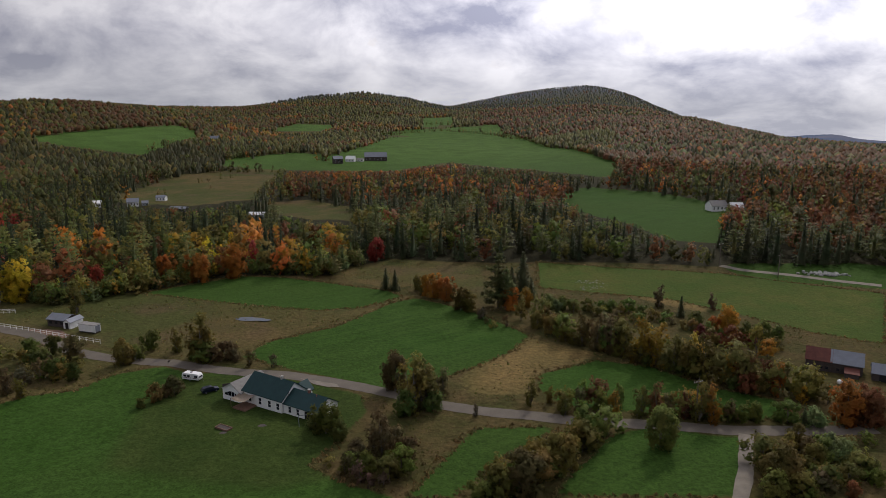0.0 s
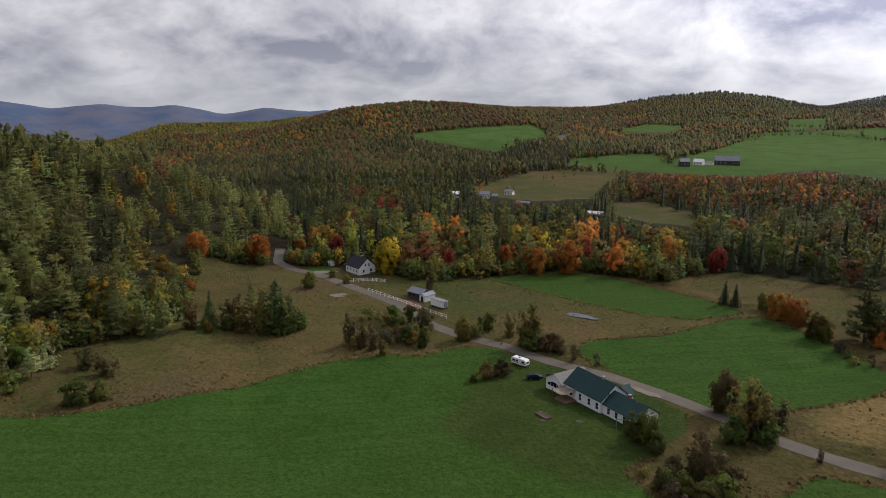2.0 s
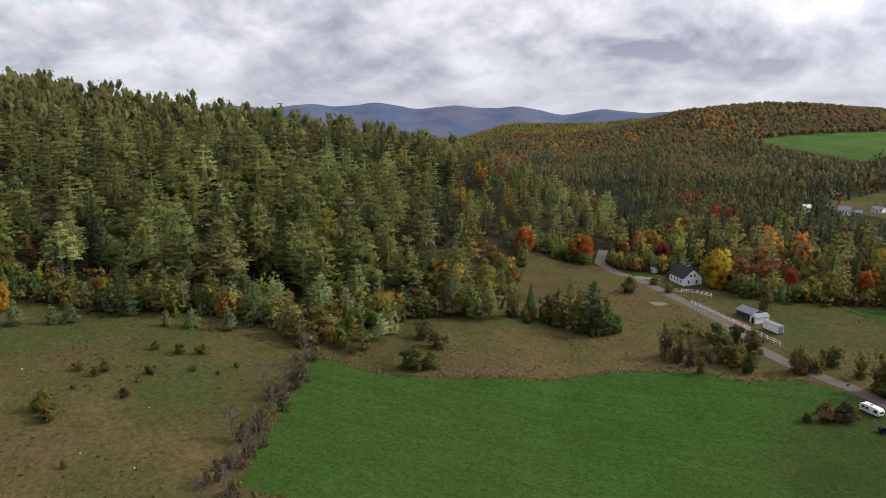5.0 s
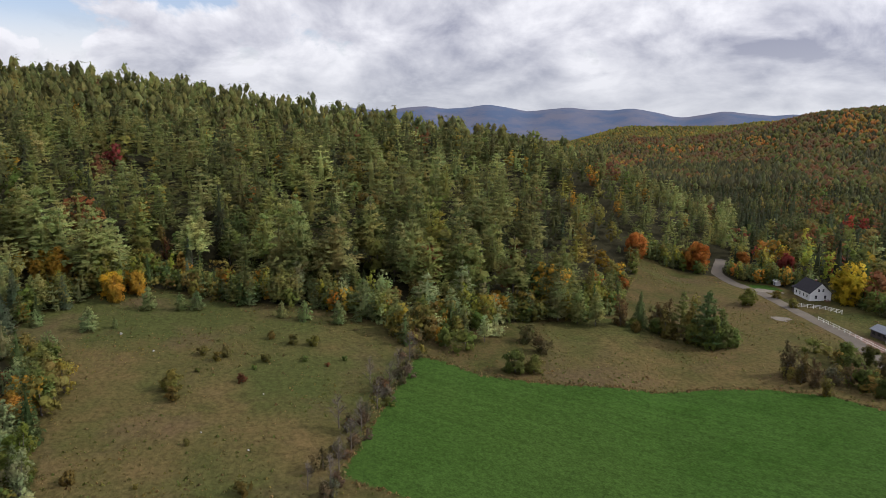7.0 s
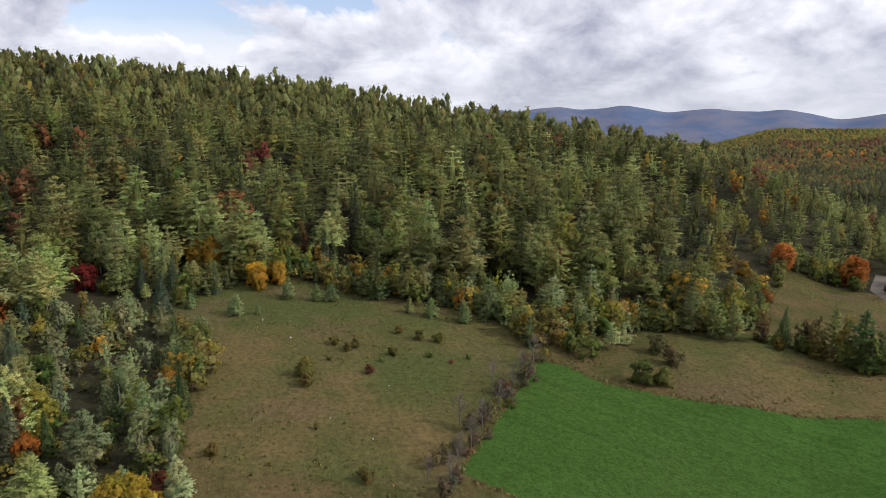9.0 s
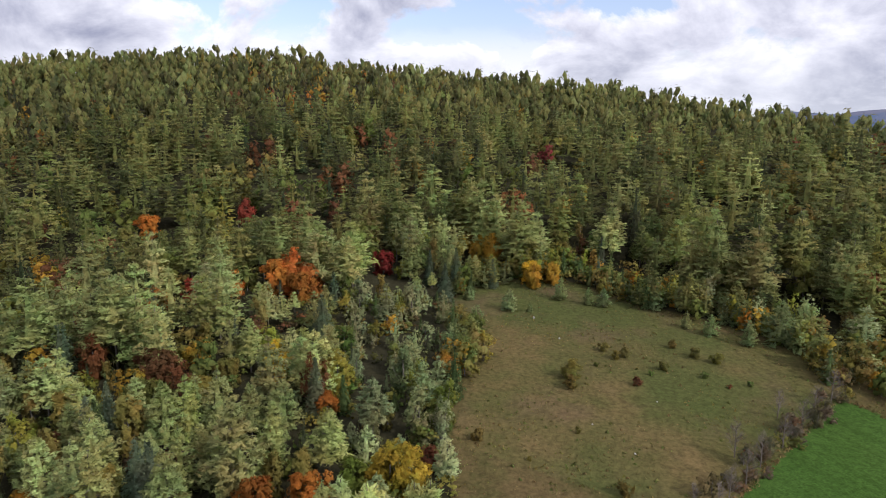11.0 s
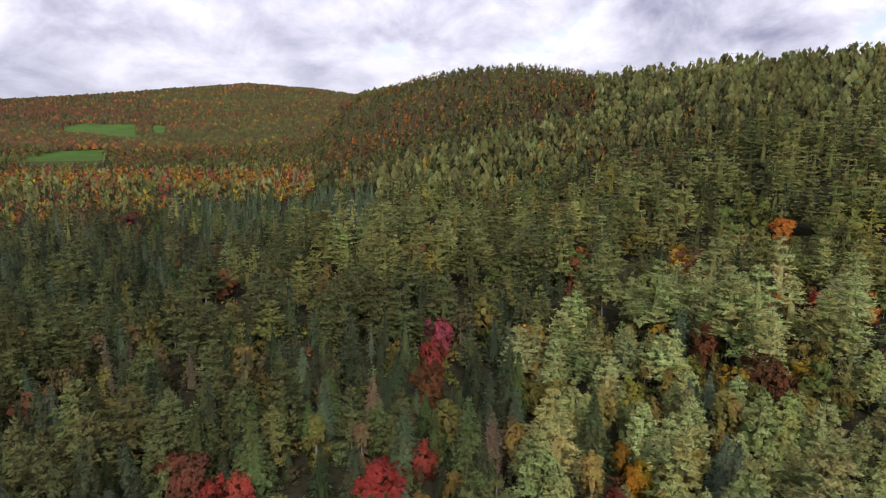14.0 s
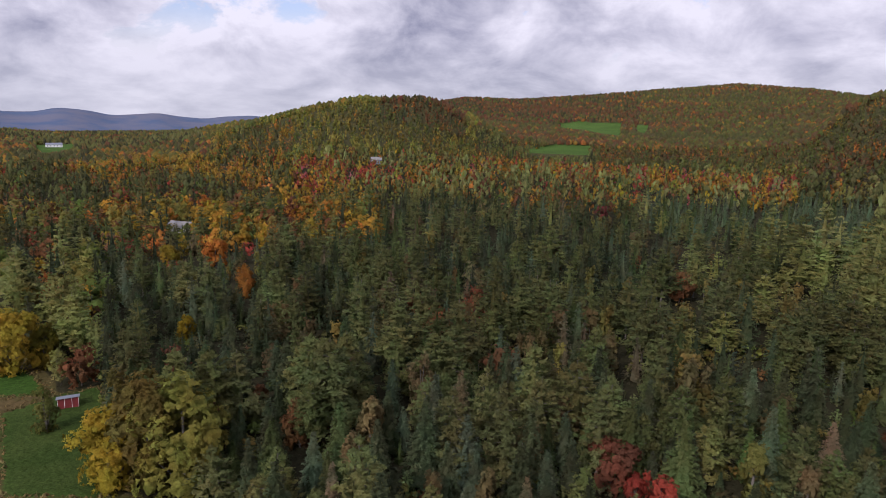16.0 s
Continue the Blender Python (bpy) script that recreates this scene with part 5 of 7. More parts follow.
TINT = {
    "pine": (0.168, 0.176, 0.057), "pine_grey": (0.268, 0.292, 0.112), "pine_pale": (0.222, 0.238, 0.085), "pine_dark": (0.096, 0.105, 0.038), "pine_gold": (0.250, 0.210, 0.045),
    # the bluish fir of the farthest hills has distance haze in its tint
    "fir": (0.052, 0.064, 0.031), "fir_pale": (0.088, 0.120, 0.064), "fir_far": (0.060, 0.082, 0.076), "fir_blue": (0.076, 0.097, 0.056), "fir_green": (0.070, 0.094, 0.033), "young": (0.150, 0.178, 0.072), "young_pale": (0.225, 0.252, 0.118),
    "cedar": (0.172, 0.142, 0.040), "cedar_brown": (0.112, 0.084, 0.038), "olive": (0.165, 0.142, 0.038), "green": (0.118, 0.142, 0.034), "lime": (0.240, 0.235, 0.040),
    "yellow": (0.460, 0.310, 0.028), "gold": (0.350, 0.212, 0.032), "orange": (0.400, 0.158, 0.034), "red": (0.300, 0.062, 0.042),
    "ochre_green": (0.170, 0.138, 0.030), "ochre_dark": (0.120, 0.085, 0.034), "ochre": (0.245, 0.170, 0.024), "rust": (0.165, 0.074, 0.034), "brown": (0.124, 0.096, 0.044), "pink": (0.400, 0.100, 0.115), "wine": (0.150, 0.036, 0.032), "grey": (0.120, 0.094, 0.058),
}

# mixes: kind, tint, share, height
MIX = {
    "pines": (("pine", "pine", 42, 21), ("pine", "pine_pale", 12, 20), ("pine", "pine_dark", 24, 21), ("pine", "pine_gold", 3, 18), ("fir", "fir", 6, 16), ("maple", "green", 6, 15), ("maple", "olive", 7, 15), ("maple", "rust", 3.6, 14), ("maple", "gold", 2.0, 13), ("maple", "orange", 0.8, 12)),
    "edge": (("pine", "pine_grey", 34, 20), ("pine", "pine_pale", 28, 20), ("cedar", "cedar", 10, 11), ("maple", "olive", 11, 10), ("maple", "gold", 4, 9), ("maple", "orange", 2.0, 9), ("maple", "red", 1.2, 8), ("fir", "fir_blue", 8, 13), ("maple", "lime", 5, 10), ("maple", "green", 6, 10), ("birch", "rust", 3, 10)),
    "young": (("sapling", "young_pale", 36, 8), ("birch", "young_pale", 24, 9), ("pine", "young_pale", 10, 12), ("maple", "green", 12, 8), ("birch", "lime", 8, 8), ("maple", "gold", 4, 7), ("birch", "olive", 6, 8), ("fir", "fir_green", 6, 9), ("bush", "gold", 3, 4), ("bush", "rust", 2, 4)),
    "firs": (("fir", "fir", 34, 13), ("fir", "fir_blue", 13, 12), ("fir", "fir_green", 16, 12), ("pine", "pine_dark", 18, 15), ("pine", "pine", 3, 14), ("cedar", "cedar", 9, 11), ("cedar", "cedar_brown", 6, 11), ("maple", "olive", 3, 10), ("birch", "brown", 3, 11), ("maple", "red", 0.7, 9), ("maple", "orange", 0.7, 9), ("fir", "grey", 2, 13)),
    "firwood": (("fir", "fir", 46, 13), ("fir", "fir_blue", 12, 12), ("fir", "fir_green", 12, 12), ("pine", "pine_dark", 34, 16), ("cedar", "cedar", 3, 11), ("cedar", "cedar_brown", 7, 11), ("birch", "brown", 4, 11), ("maple", "rust", 2.5, 10), ("maple", "red", 0.6, 9), ("fir", "grey", 3, 13)),
    "plantation": (("fir", "fir_pale", 60, 13), ("fir", "fir_green", 30, 13), ("pine", "pine", 6, 15)),
    "mixed": (("pine", "pine", 22, 16), ("fir", "fir", 24, 15), ("maple", "green", 16, 13), ("maple", "olive", 16, 13), ("maple", "rust", 10, 13), ("maple", "gold", 4, 12), ("maple", "orange", 2, 12)),
    "bright": (("maple", "orange", 11, 13), ("maple", "gold", 12, 13), ("maple", "yellow", 7, 12), ("maple", "red", 3.5, 11), ("birch", "lime", 6, 13), ("maple", "olive", 16, 13), ("maple", "green", 11, 13), ("pine", "pine", 15, 15), ("fir", "fir_green", 8, 13), ("fir", "fir", 9, 14), ("maple", "rust", 6, 13)),
    "orange": (("maple", "orange", 12, 14), ("maple", "rust", 40, 14), ("maple", "gold", 4, 13), ("fir", "fir", 20, 15), ("maple", "olive", 14, 14), ("maple", "red", 2, 13)),
    "russet": (("maple", "rust", 18, 14), ("maple", "brown", 20, 14), ("maple", "olive", 22, 14), ("maple", "green", 16, 14), ("fir", "fir", 18, 15), ("maple", "orange", 7, 13), ("maple", "gold", 4, 13)),
    "copse": (("maple", "green", 26, 11), ("maple", "olive", 26, 11), ("maple", "brown", 14, 10), ("pine", "pine_dark", 30, 13), ("maple", "rust", 6, 10)),
    # farthest hills: spruce woods whose main tint carries painted blue haze
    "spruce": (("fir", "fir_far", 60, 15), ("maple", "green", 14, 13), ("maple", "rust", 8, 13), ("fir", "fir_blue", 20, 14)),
    "rusty": (("maple", "rust", 42, 14), ("maple", "brown", 14, 14), ("maple", "olive", 12, 14), ("maple", "orange", 9, 13), ("fir", "fir", 24, 15), ("pine", "pine_dark", 10, 15), ("maple", "wine", 4, 14), ("maple", "green", 8, 14)),
    "autumn": (("maple", "orange", 5, 12), ("maple", "rust", 14, 13), ("maple", "brown", 18, 13), ("maple", "gold", 4, 12), ("maple", "olive", 20, 13), ("maple", "green", 22, 13), ("pine", "pine_dark", 18, 15)),
    "dark": (("fir", "fir", 44, 15), ("pine", "pine_dark", 24, 16), ("maple", "olive", 12, 13), ("maple", "green", 10, 13), ("maple", "rust", 7, 13)),
    # sunlit slopes: the sun's light is put into paler, yellower leaf tints
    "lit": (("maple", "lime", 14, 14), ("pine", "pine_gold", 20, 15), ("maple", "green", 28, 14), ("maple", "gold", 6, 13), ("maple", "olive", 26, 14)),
    "thicket": (("birch", "grey", 30, 5.5), ("bush", "grey", 22, 3.4), ("bush", "brown", 18, 3.6), ("birch", "brown", 14, 6), ("bush", "olive", 14, 3.6), ("bush", "rust", 3, 2.5)),
    "grove": (("pine", "pine_pale", 20, 13), ("pine", "pine_grey", 28, 14), ("cedar", "cedar", 22, 10), ("fir", "fir_green", 16, 11), ("fir", "fir_blue", 9, 11), ("maple", "gold", 3, 8), ("birch", "lime", 6, 9), ("maple", "olive", 6, 9)),
    "pinewood": (("pine", "pine_dark", 46, 16), ("pine", "pine", 12, 16), ("fir", "fir", 30, 14), ("fir", "fir_green", 8, 12), ("maple", "olive", 6, 11), ("cedar", "cedar", 5, 11), ("maple", "rust", 2, 11)),
    "ripe": (("maple", "gold", 17, 12), ("maple", "ochre", 14, 12), ("maple", "orange", 9, 12), ("maple", "olive", 22, 12), ("maple", "rust", 9, 12), ("maple", "red", 2, 10), ("maple", "green", 10, 12), ("pine", "pine_dark", 18, 16), ("fir", "fir", 10, 14)),
    "blaze": (("maple", "red", 13, 12), ("maple", "pink", 5, 11), ("maple", "orange", 20, 12), ("maple", "gold", 12, 13), ("maple", "yellow", 4, 12), ("birch", "lime", 10, 13), ("maple", "olive", 12, 13), ("pine", "pine_pale", 16, 15), ("pine", "pine", 12, 15), ("fir", "fir_green", 8, 13), ("maple", "rust", 8, 12)),
    "skirt": (("bush", "green", 16, 4), ("bush", "olive", 16, 4), ("maple", "olive", 16, 7), ("maple", "green", 14, 7), ("birch", "lime", 8, 8), ("maple", "gold", 5, 7), ("sapling", "young", 16, 6), ("fir", "fir_green", 10, 8), ("pine", "pine", 12, 9)),
    "underwood": (("bush", "green", 20, 3.5), ("bush", "olive", 20, 3.5), ("fir", "fir", 26, 5), ("fir", "fir_green", 14, 5), ("sapling", "young", 14, 4.5), ("bush", "brown", 8, 3), ("bush", "rust", 3, 3)),
    "creek": (("maple", "olive", 30, 9), ("birch", "olive", 14, 9), ("birch", "gold", 9, 10), ("maple", "rust", 8, 9), ("bush", "olive", 26, 5), ("birch", "brown", 16, 9), ("maple", "gold", 5, 9), ("maple", "green", 12, 9)),
    "hedge": (("bush", "green", 26, 5), ("bush", "olive", 32, 5), ("birch", "olive", 14, 7), ("bush", "brown", 16, 4.5), ("maple", "green", 10, 7)),
}
MIXES = list(MIX)


def zone(b, r):
    """Which mix grows at a bearing and distance."""
    z = np.full(len(b), MIXES.index("mixed"))

    def put(name, where):
        z[where] = MIXES.index(name)
    put("rusty", (b < -3) & (r > 330))
    put("dark", (b < 2) & (r < 345))
    put("dark", (b >= -14) & (b < 8) & (r < 460))
    put("orange", (b > -13) & (b < 13) & (r > 460) & (r < 800))
    put("dark", (b > -13) & (b < -2) & (r > 560) & (r < 900))
    put("mixed", (b > -14) & (b < -6) & (r > 900) & (r < 1300))
    put("dark", (b > 8) & (b < 45) & (r > 325) & (r < 520))
    put("dark", (b > 16) & (b < 48) & (r > 520) & (r < 1100))
    put("bright", (b > 8) & (b < 49) & (r < 318))
    put("dark", (b > 8) & (b < 16) & (r < 300) & (r > 285))
    put("autumn", (b > 34) & (b < 46) & (r > 1100) & (r < 1500))
    # valley hills with sunlight put into the leaf tints
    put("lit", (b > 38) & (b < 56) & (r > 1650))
    put("russet", (b > 12) & (b < 38) & (r > 1150))
    put("pines", (b > 48) & (b < 160) & (r > 170) & (r < 760))
    put("pines", (b > 41) & (b <= 48) & (r > 285) & (r < 480))
    put("russet", (b > 36) & (b < 50) & (r > 1250) & (r < 1750))
    put("bright", (b > 44) & (b < 52) & (r > 200) & (r < 260))
    put("young", (b > 56) & (b < 86) & (r > 160) & (r < 205))
    put("edge", (b > 84) & (b < 104) & (r > 195) & (r < 250))
    put("edge", (b > 97) & (b < 138) & (r < 215))
    put("young", (b > 97) & (b < 108) & (r < 200) & (r > 85))
    put("firs", (b > 136) & (b < 215) & (r < 420))
    put("grove", (b > 126) & (b <= 143) & (r < 175))
    put("pinewood", (b > 137) & (b < 166) & (r > 175) & (r < 600))
    put("pinewood", (b > 166) & (b < 206) & (r > 150) & (r < 340))
    put("pines", (b > 138) & (b < 158) & (r > 380) & (r < 600))
    put("pines", (b > 136) & (b < 162) & (r > 230) & (r < 600))
    put("firwood", (b > 168) & (b < 215) & (r > 60) & (r < 340))
    put("plantation", (b > 155) & (b < 171) & (r > 340) & (r < 520))
    put("autumn", (b > 137) & (b < 175) & (r > 560) & (r < 1500))
    put("blaze", (b > 160) & (b < 203) & (r > 470) & (r < 720))
    put("autumn", (b > 155) & (b < 189) & (r > 1000))
    put("rusty", (b > 172) & (b < 189) & (r > 1500))
    # the same light-carrying tints on the sunlit hill
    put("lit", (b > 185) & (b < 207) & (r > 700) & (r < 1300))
    put("rusty", (b > 186) & (b < 193) & (r > 860) & (r < 1300))
    put("ripe", (b > 193) & (b < 226) & (r > 300) & (r < 480))
    put("ripe", (b > 200) & (b < 226) & (r > 300) & (r < 950))
    put("autumn", (b > 137) & (b < 150) & (r > 760))
    # haze-tinted firs on the hills past 2600 m
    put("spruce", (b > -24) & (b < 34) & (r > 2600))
    return z


PLACED = []  # x, y, kind, tint, height, level


def sow(x, y, mix_index, level, scale=1.0):
    for k, name in enumerate(MIXES):
        at = np.nonzero(mix_index == k)[0]
        if not len(at):
            continue
        mix = MIX[name]
        share = np.array([m[2] for m in mix], float)
        px, py = x[at], y[at]
        broad = 1.0 if level > 1 else 0.62 if level else 0.36
        px, py = px * broad, py * broad
        swell = (np.sin(px * 0.031 + 2.1 * np.sin(py * 0.019 + k)) + np.sin(py * 0.037 + 1.7 * np.sin(px * 0.023 + 2 * k)) + np.sin((px + py) * 0.083 + k)) / 3
        swell += RNG.normal(0, 0.9 if level > 1 else 0.5, len(at))
        rank = (np.argsort(np.argsort(swell)) + 0.5) / len(at)
        pick = np.minimum(np.searchsorted(np.cumsum(share / share.sum()), rank), len(mix) - 1)
        size = RNG.normal(1, 0.19, len(at)).clip(0.5, 1.4) * np.broadcast_to(scale, len(x))[at]
        for i, m, s in zip(at, pick, size):
            PLACED.append((x[i], y[i], mix[m][0], mix[m][1], mix[m][3] * s, level))


def crest_hidden(x, y, z):
    """True where the land between the valley's middle and a treetop rises above the line of sight."""
    top = (z - EYE) / np.hypot(x, y)
    hid = np.zeros(len(x), bool)
    for u in np.linspace(0.15, 0.97, 34):
        hid |= (height(x * u, y * u) + 9 - EYE) / (np.hypot(x, y) * u) > top
    return hid


def scatter():
    """The woods: trees stand wider apart the farther off they are."""
    for r0, r1, gap, level in ((60, 150, 5.8, 4), (150, 260, 6.0, 3), (260, 420, 7.4, 2), (420, 740, 9.0, 1), (740, 1000, 9.0, 1), (740, 1000, 7.2, 0), (1000, 1300, 8.2, 0), (1300, 1900, 10.5, 0), (1900, 2700, 15, 0), (2700, 3500, 25, 0), (3500, 4350, 26, 0)):
        n = int(r1 / gap) + 1
        gx, gy = np.meshgrid(np.arange(-n, n + 1) * float(gap), np.arange(-n, n + 1) * float(gap))
        gx[::2] += gap / 2
        x = gx.ravel() + RNG.uniform(-0.42, 0.42, gx.size) * gap
        y = gy.ravel() + RNG.uniform(-0.42, 0.42, gx.size) * gap
        b, r = polar(x, y)
        keep = (r >= r0) & (r < r1) & (((b > -38) & (b < 222)) | (r > 330) & (r < 1300) & (RNG.uniform(size=len(x)) < 0.25)) & ((r < 3500) | (b > -19) & (b < 14))
        if r0 == 740:
            keep &= ((b > 128) & (b < 206)) == (level == 1)
        x, y, b, r = x[keep], y[keep], b[keep], r[keep]
        lush, dry, wood = cover(x, y)
        keep = (wood > 0.55) & clear_of_roads(x, y)
        keep[keep] &= ~crest_hidden(x[keep], y[keep], height(x[keep], y[keep]) + 20)
        x, y, b, r = x[keep], y[keep], b[keep], r[keep]
        kind = zone(b, r)
        if r1 <= 740:
            thin = np.array([{"pines": 0.43, "edge": 0.62, "pinewood": 0.56, "grove": 0.78, "firs": 0.80, "young": 0.85, "bright": 0.8}.get(m, 0.8) for m in MIXES])
            if level == 1:
                thin = np.maximum(thin, 0.86)
            if level == 2:
                thin = np.maximum(thin, 0.52)
            some = RNG.uniform(size=len(x)) < thin[kind]
            x, y, kind, b, r = x[some], y[some], kind[some], b[some], r[some]
        sow(x, y, kind, level, np.interp(b, (36, 41, 44, 50, 56, 62), (1.0, 0.75, 0.64, 0.70, 0.86, 1.0)) * np.where(r > 740, 0.8, 1.0) if level else 0.66)
    # low growth along the edge of the woods
    b = RNG.uniform(7, 99, 1000)
    r = woods_start(b) + RNG.triangular(-3, 2, 20, 1000)
    x, y = -r * np.sin(np.radians(b)), r * np.cos(np.radians(b))
    ok = clear_of_roads(x, y) & (cover(x, y)[0] < 0.3) & (np.hypot(x, y) > 120)
    sow(x[ok], y[ok], np.full(ok.sum(), MIXES.index("skirt")), 2, 1.0)
    # underwood below the nearest trees
    b, r = RNG.uniform(98, 218, 1500), np.sqrt(RNG.uniform(62 ** 2, 200 ** 2, 1500))
    x, y = -r * np.sin(np.radians(b)), r * np.cos(np.radians(b))
    ok = cover(x, y)[2] > 0.6
    sow(x[ok], y[ok], np.full(ok.sum(), MIXES.index("underwood")), 2, 1.0)


def clear_of_roads(x, y):
    ok = np.ones(len(x), bool)
    for pts, wide in CLEAR:
        p = np.array(pts, float)
        for (x0, y0), (x1, y1) in zip(p[:-1], p[1:]):
            dx, dy = x1 - x0, y1 - y0
            u = np.clip(((x - x0) * dx + (y - y0) * dy) / (dx * dx + dy * dy + 1e-9), 0, 1)
            ok &= np.hypot(x - x0 - u * dx, y - y0 - u * dy) > wide
    return ok


def row(points, width, gap, mix, level=3, scale=1.0):
    """A hedge or belt of trees along points in plan."""
    p = np.array(points, float)
    d = np.concatenate([[0], np.cumsum(np.hypot(*np.diff(p, axis=0).T))])
    s = np.arange(0, d[-1], gap)
    s = s + RNG.uniform(-0.4, 0.4, len(s)) * gap
    x = np.interp(s, d, p[:, 0]) + RNG.normal(0, width / 2, len(s))
    y = np.interp(s, d, p[:, 1]) + RNG.normal(0, width / 2, len(s))
    ok = clear_of_roads(x, y)
    sow(x[ok], y[ok], np.full(ok.sum(), MIXES.index(mix)), level, scale)


STARS = []


def tree(x, y, kind, tint, tall, level=4):
    """One tree that stands out, with room before it."""
    STARS.append((x, y, tall))
    PLACED.append((x, y, kind, tint, tall, level))


def stood(x, y, kind, tint, tall, level=4):
    """One tree of the hedges, brook and open ground."""
    PLACED.append((x, y, kind, tint, tall, level))


scatter()
stood(-10.6, 146.1, "maple", "ochre_dark", 10.7)
stood(-6.0, 134.4, "birch", "olive", 13.9)
stood(-3.3, 137.5, "birch", "olive", 11.1)
stood(0.2, 142.5, "birch", "brown", 7.2)
stood(-4.5, 135.9, "birch", "brown", 9.4)
stood(-7.8, 132.8, "bush", "green", 5.6)
stood(-2.0, 135.0, "bush", "green", 4.7)
stood(-11.0, 114.5, "birch", "brown", 10.2)
stood(-12.9, 117.3, "birch", "brown", 5.6)
stood(-16.6, 110.3, "bush", "green", 3.7)
stood(-7.1, 110.3, "bush", "green", 5.4)
stood(-13.1, 109.2, "bush", "green", 4.3)
stood(-9.0, 107.6, "bush", "green", 5.2)
stood(-15.7, 114.4, "bush", "brown", 4.2)
stood(-6.4, 115.3, "bush", "brown", 4.4)
stood(-8.8, 119.7, "bush", "brown", 4.4)
stood(-22.9, 124.4, "maple", "green", 7.8)
stood(-19.7, 121.9, "bush", "green", 4.2)
stood(-25.2, 126.5, "bush", "green", 3.5)
stood(14.1, 103.0, "maple", "brown", 9.6)
stood(8.4, 103.2, "bush", "green", 5.4)
stood(10.9, 104.4, "bush", "green", 5.6)
stood(6.4, 100.8, "bush", "green", 4.6)
stood(21.2, 111.0, "maple", "olive", 8.5)
stood(17.6, 108.1, "maple", "olive", 6.3)
stood(27.5, 118.9, "maple", "olive", 6.2)
stood(24.4, 118.0, "bush", "green", 3.9)
stood(31.3, 125.1, "bush", "green", 4.0)
stood(28.6, 122.7, "bush", "green", 4.0)
stood(19.1, 108.3, "bush", "green", 4.0)
stood(30.7, 139.1, "birch", "green", 6.3)
stood(38.7, 138.7, "birch", "green", 5.5)
stood(33.6, 135.4, "birch", "green", 5.0)
stood(19.3, 138.2, "birch", "olive", 6.4)
stood(23.6, 139.5, "birch", "olive", 4.1)
stood(26.0, 133.5, "birch", "olive", 4.4)
stood(7.1, 132.3, "birch", "grey", 3.2)
stood(41.9, 119.9, "maple", "green", 9.9)
stood(45.2, 133.6, "birch", "rust", 7.9)
stood(51.1, 132.5, "birch", "rust", 5.9)
stood(42.0, 133.5, "birch", "olive", 7.2)
stood(53.7, 131.5, "birch", "olive", 9.6)
stood(56.0, 131.0, "birch", "gold", 8.5)
stood(64.9, 131.4, "maple", "green", 5.4)
stood(62.0, 131.1, "maple", "green", 4.3)
stood(59.4, 131.2, "bush", "green", 4.3)
stood(71.6, 130.7, "bush", "green", 5.6)
stood(73.9, 128.8, "fir", "fir", 4.6)
stood(76.0, 128.7, "bush", "young", 4.3)
stood(83.0, 129.7, "maple", "orange", 10.0)
stood(88.3, 129.8, "maple", "rust", 9.7)
stood(86.1, 130.1, "maple", "rust", 7.9)
stood(58.5, 113.9, "bush", "olive", 6.0)
stood(58.9, 106.9, "bush", "olive", 7.8)
stood(60.5, 103.0, "bush", "olive", 5.1)
stood(67.9, 120.2, "maple", "olive", 5.4)
stood(64.2, 116.5, "maple", "olive", 5.4)
stood(67.3, 112.4, "maple", "olive", 5.7)
stood(73.0, 114.1, "bush", "young", 5.6)
stood(73.4, 118.7, "bush", "young", 3.8)
stood(70.3, 107.0, "bush", "green", 4.3)
stood(75.2, 110.3, "bush", "green", 3.1)
stood(66.2, 106.6, "bush", "green", 4.5)
stood(75.1, 106.8, "bush", "green", 3.4)
stood(55.6, 102.9, "bush", "green", 5.0)
stood(68.9, 103.1, "bush", "rust", 2.9)
stood(27.9, 191.5, "maple", "olive", 6.4)
stood(31.3, 186.4, "maple", "olive", 7.0)
stood(59.9, 156.9, "maple", "olive", 10.3)
stood(70.6, 148.0, "maple", "olive", 5.4)
stood(34.3, 180.8, "birch", "olive", 7.1)
stood(47.8, 168.9, "birch", "olive", 8.7)
stood(57.3, 159.5, "birch", "olive", 9.7)
stood(63.0, 154.1, "birch", "olive", 11.8)
stood(68.0, 151.4, "birch", "olive", 8.3)
stood(38.2, 176.4, "birch", "ochre_dark", 10.4)
stood(77.0, 151.6, "maple", "rust", 6.9)
stood(41.5, 174.1, "birch", "brown", 10.6)
stood(44.9, 172.2, "birch", "brown", 10.6)
stood(50.7, 164.9, "birch", "ochre", 12.9)
stood(53.9, 162.3, "birch", "ochre", 11.7)
stood(81.0, 146.0, "birch", "ochre", 6.4)
stood(76.2, 144.7, "birch", "orange", 8.4)
stood(36.1, 177.9, "bush", "olive", 4.0)
stood(42.8, 172.8, "bush", "olive", 3.8)
stood(49.2, 165.9, "bush", "olive", 4.5)
stood(55.4, 160.2, "bush", "olive", 4.3)
stood(61.6, 155.8, "bush", "olive", 3.9)
stood(65.4, 151.5, "bush", "olive", 4.1)
stood(72.5, 146.5, "bush", "olive", 4.6)
stood(82.6, 143.4, "bush", "olive", 3.8)
stood(51.7, 161.9, "bush", "green", 3.7)
stood(58.4, 156.5, "bush", "green", 3.6)
stood(45.8, 169.9, "bush", "green", 3.7)
stood(68.0, 148.1, "bush", "green", 4.0)
stood(73.4, 183.9, "bush", "wine", 4.1)
stood(75.9, 180.1, "bush", "wine", 3.6)
stood(80.6, 178.1, "bush", "wine", 3.5)
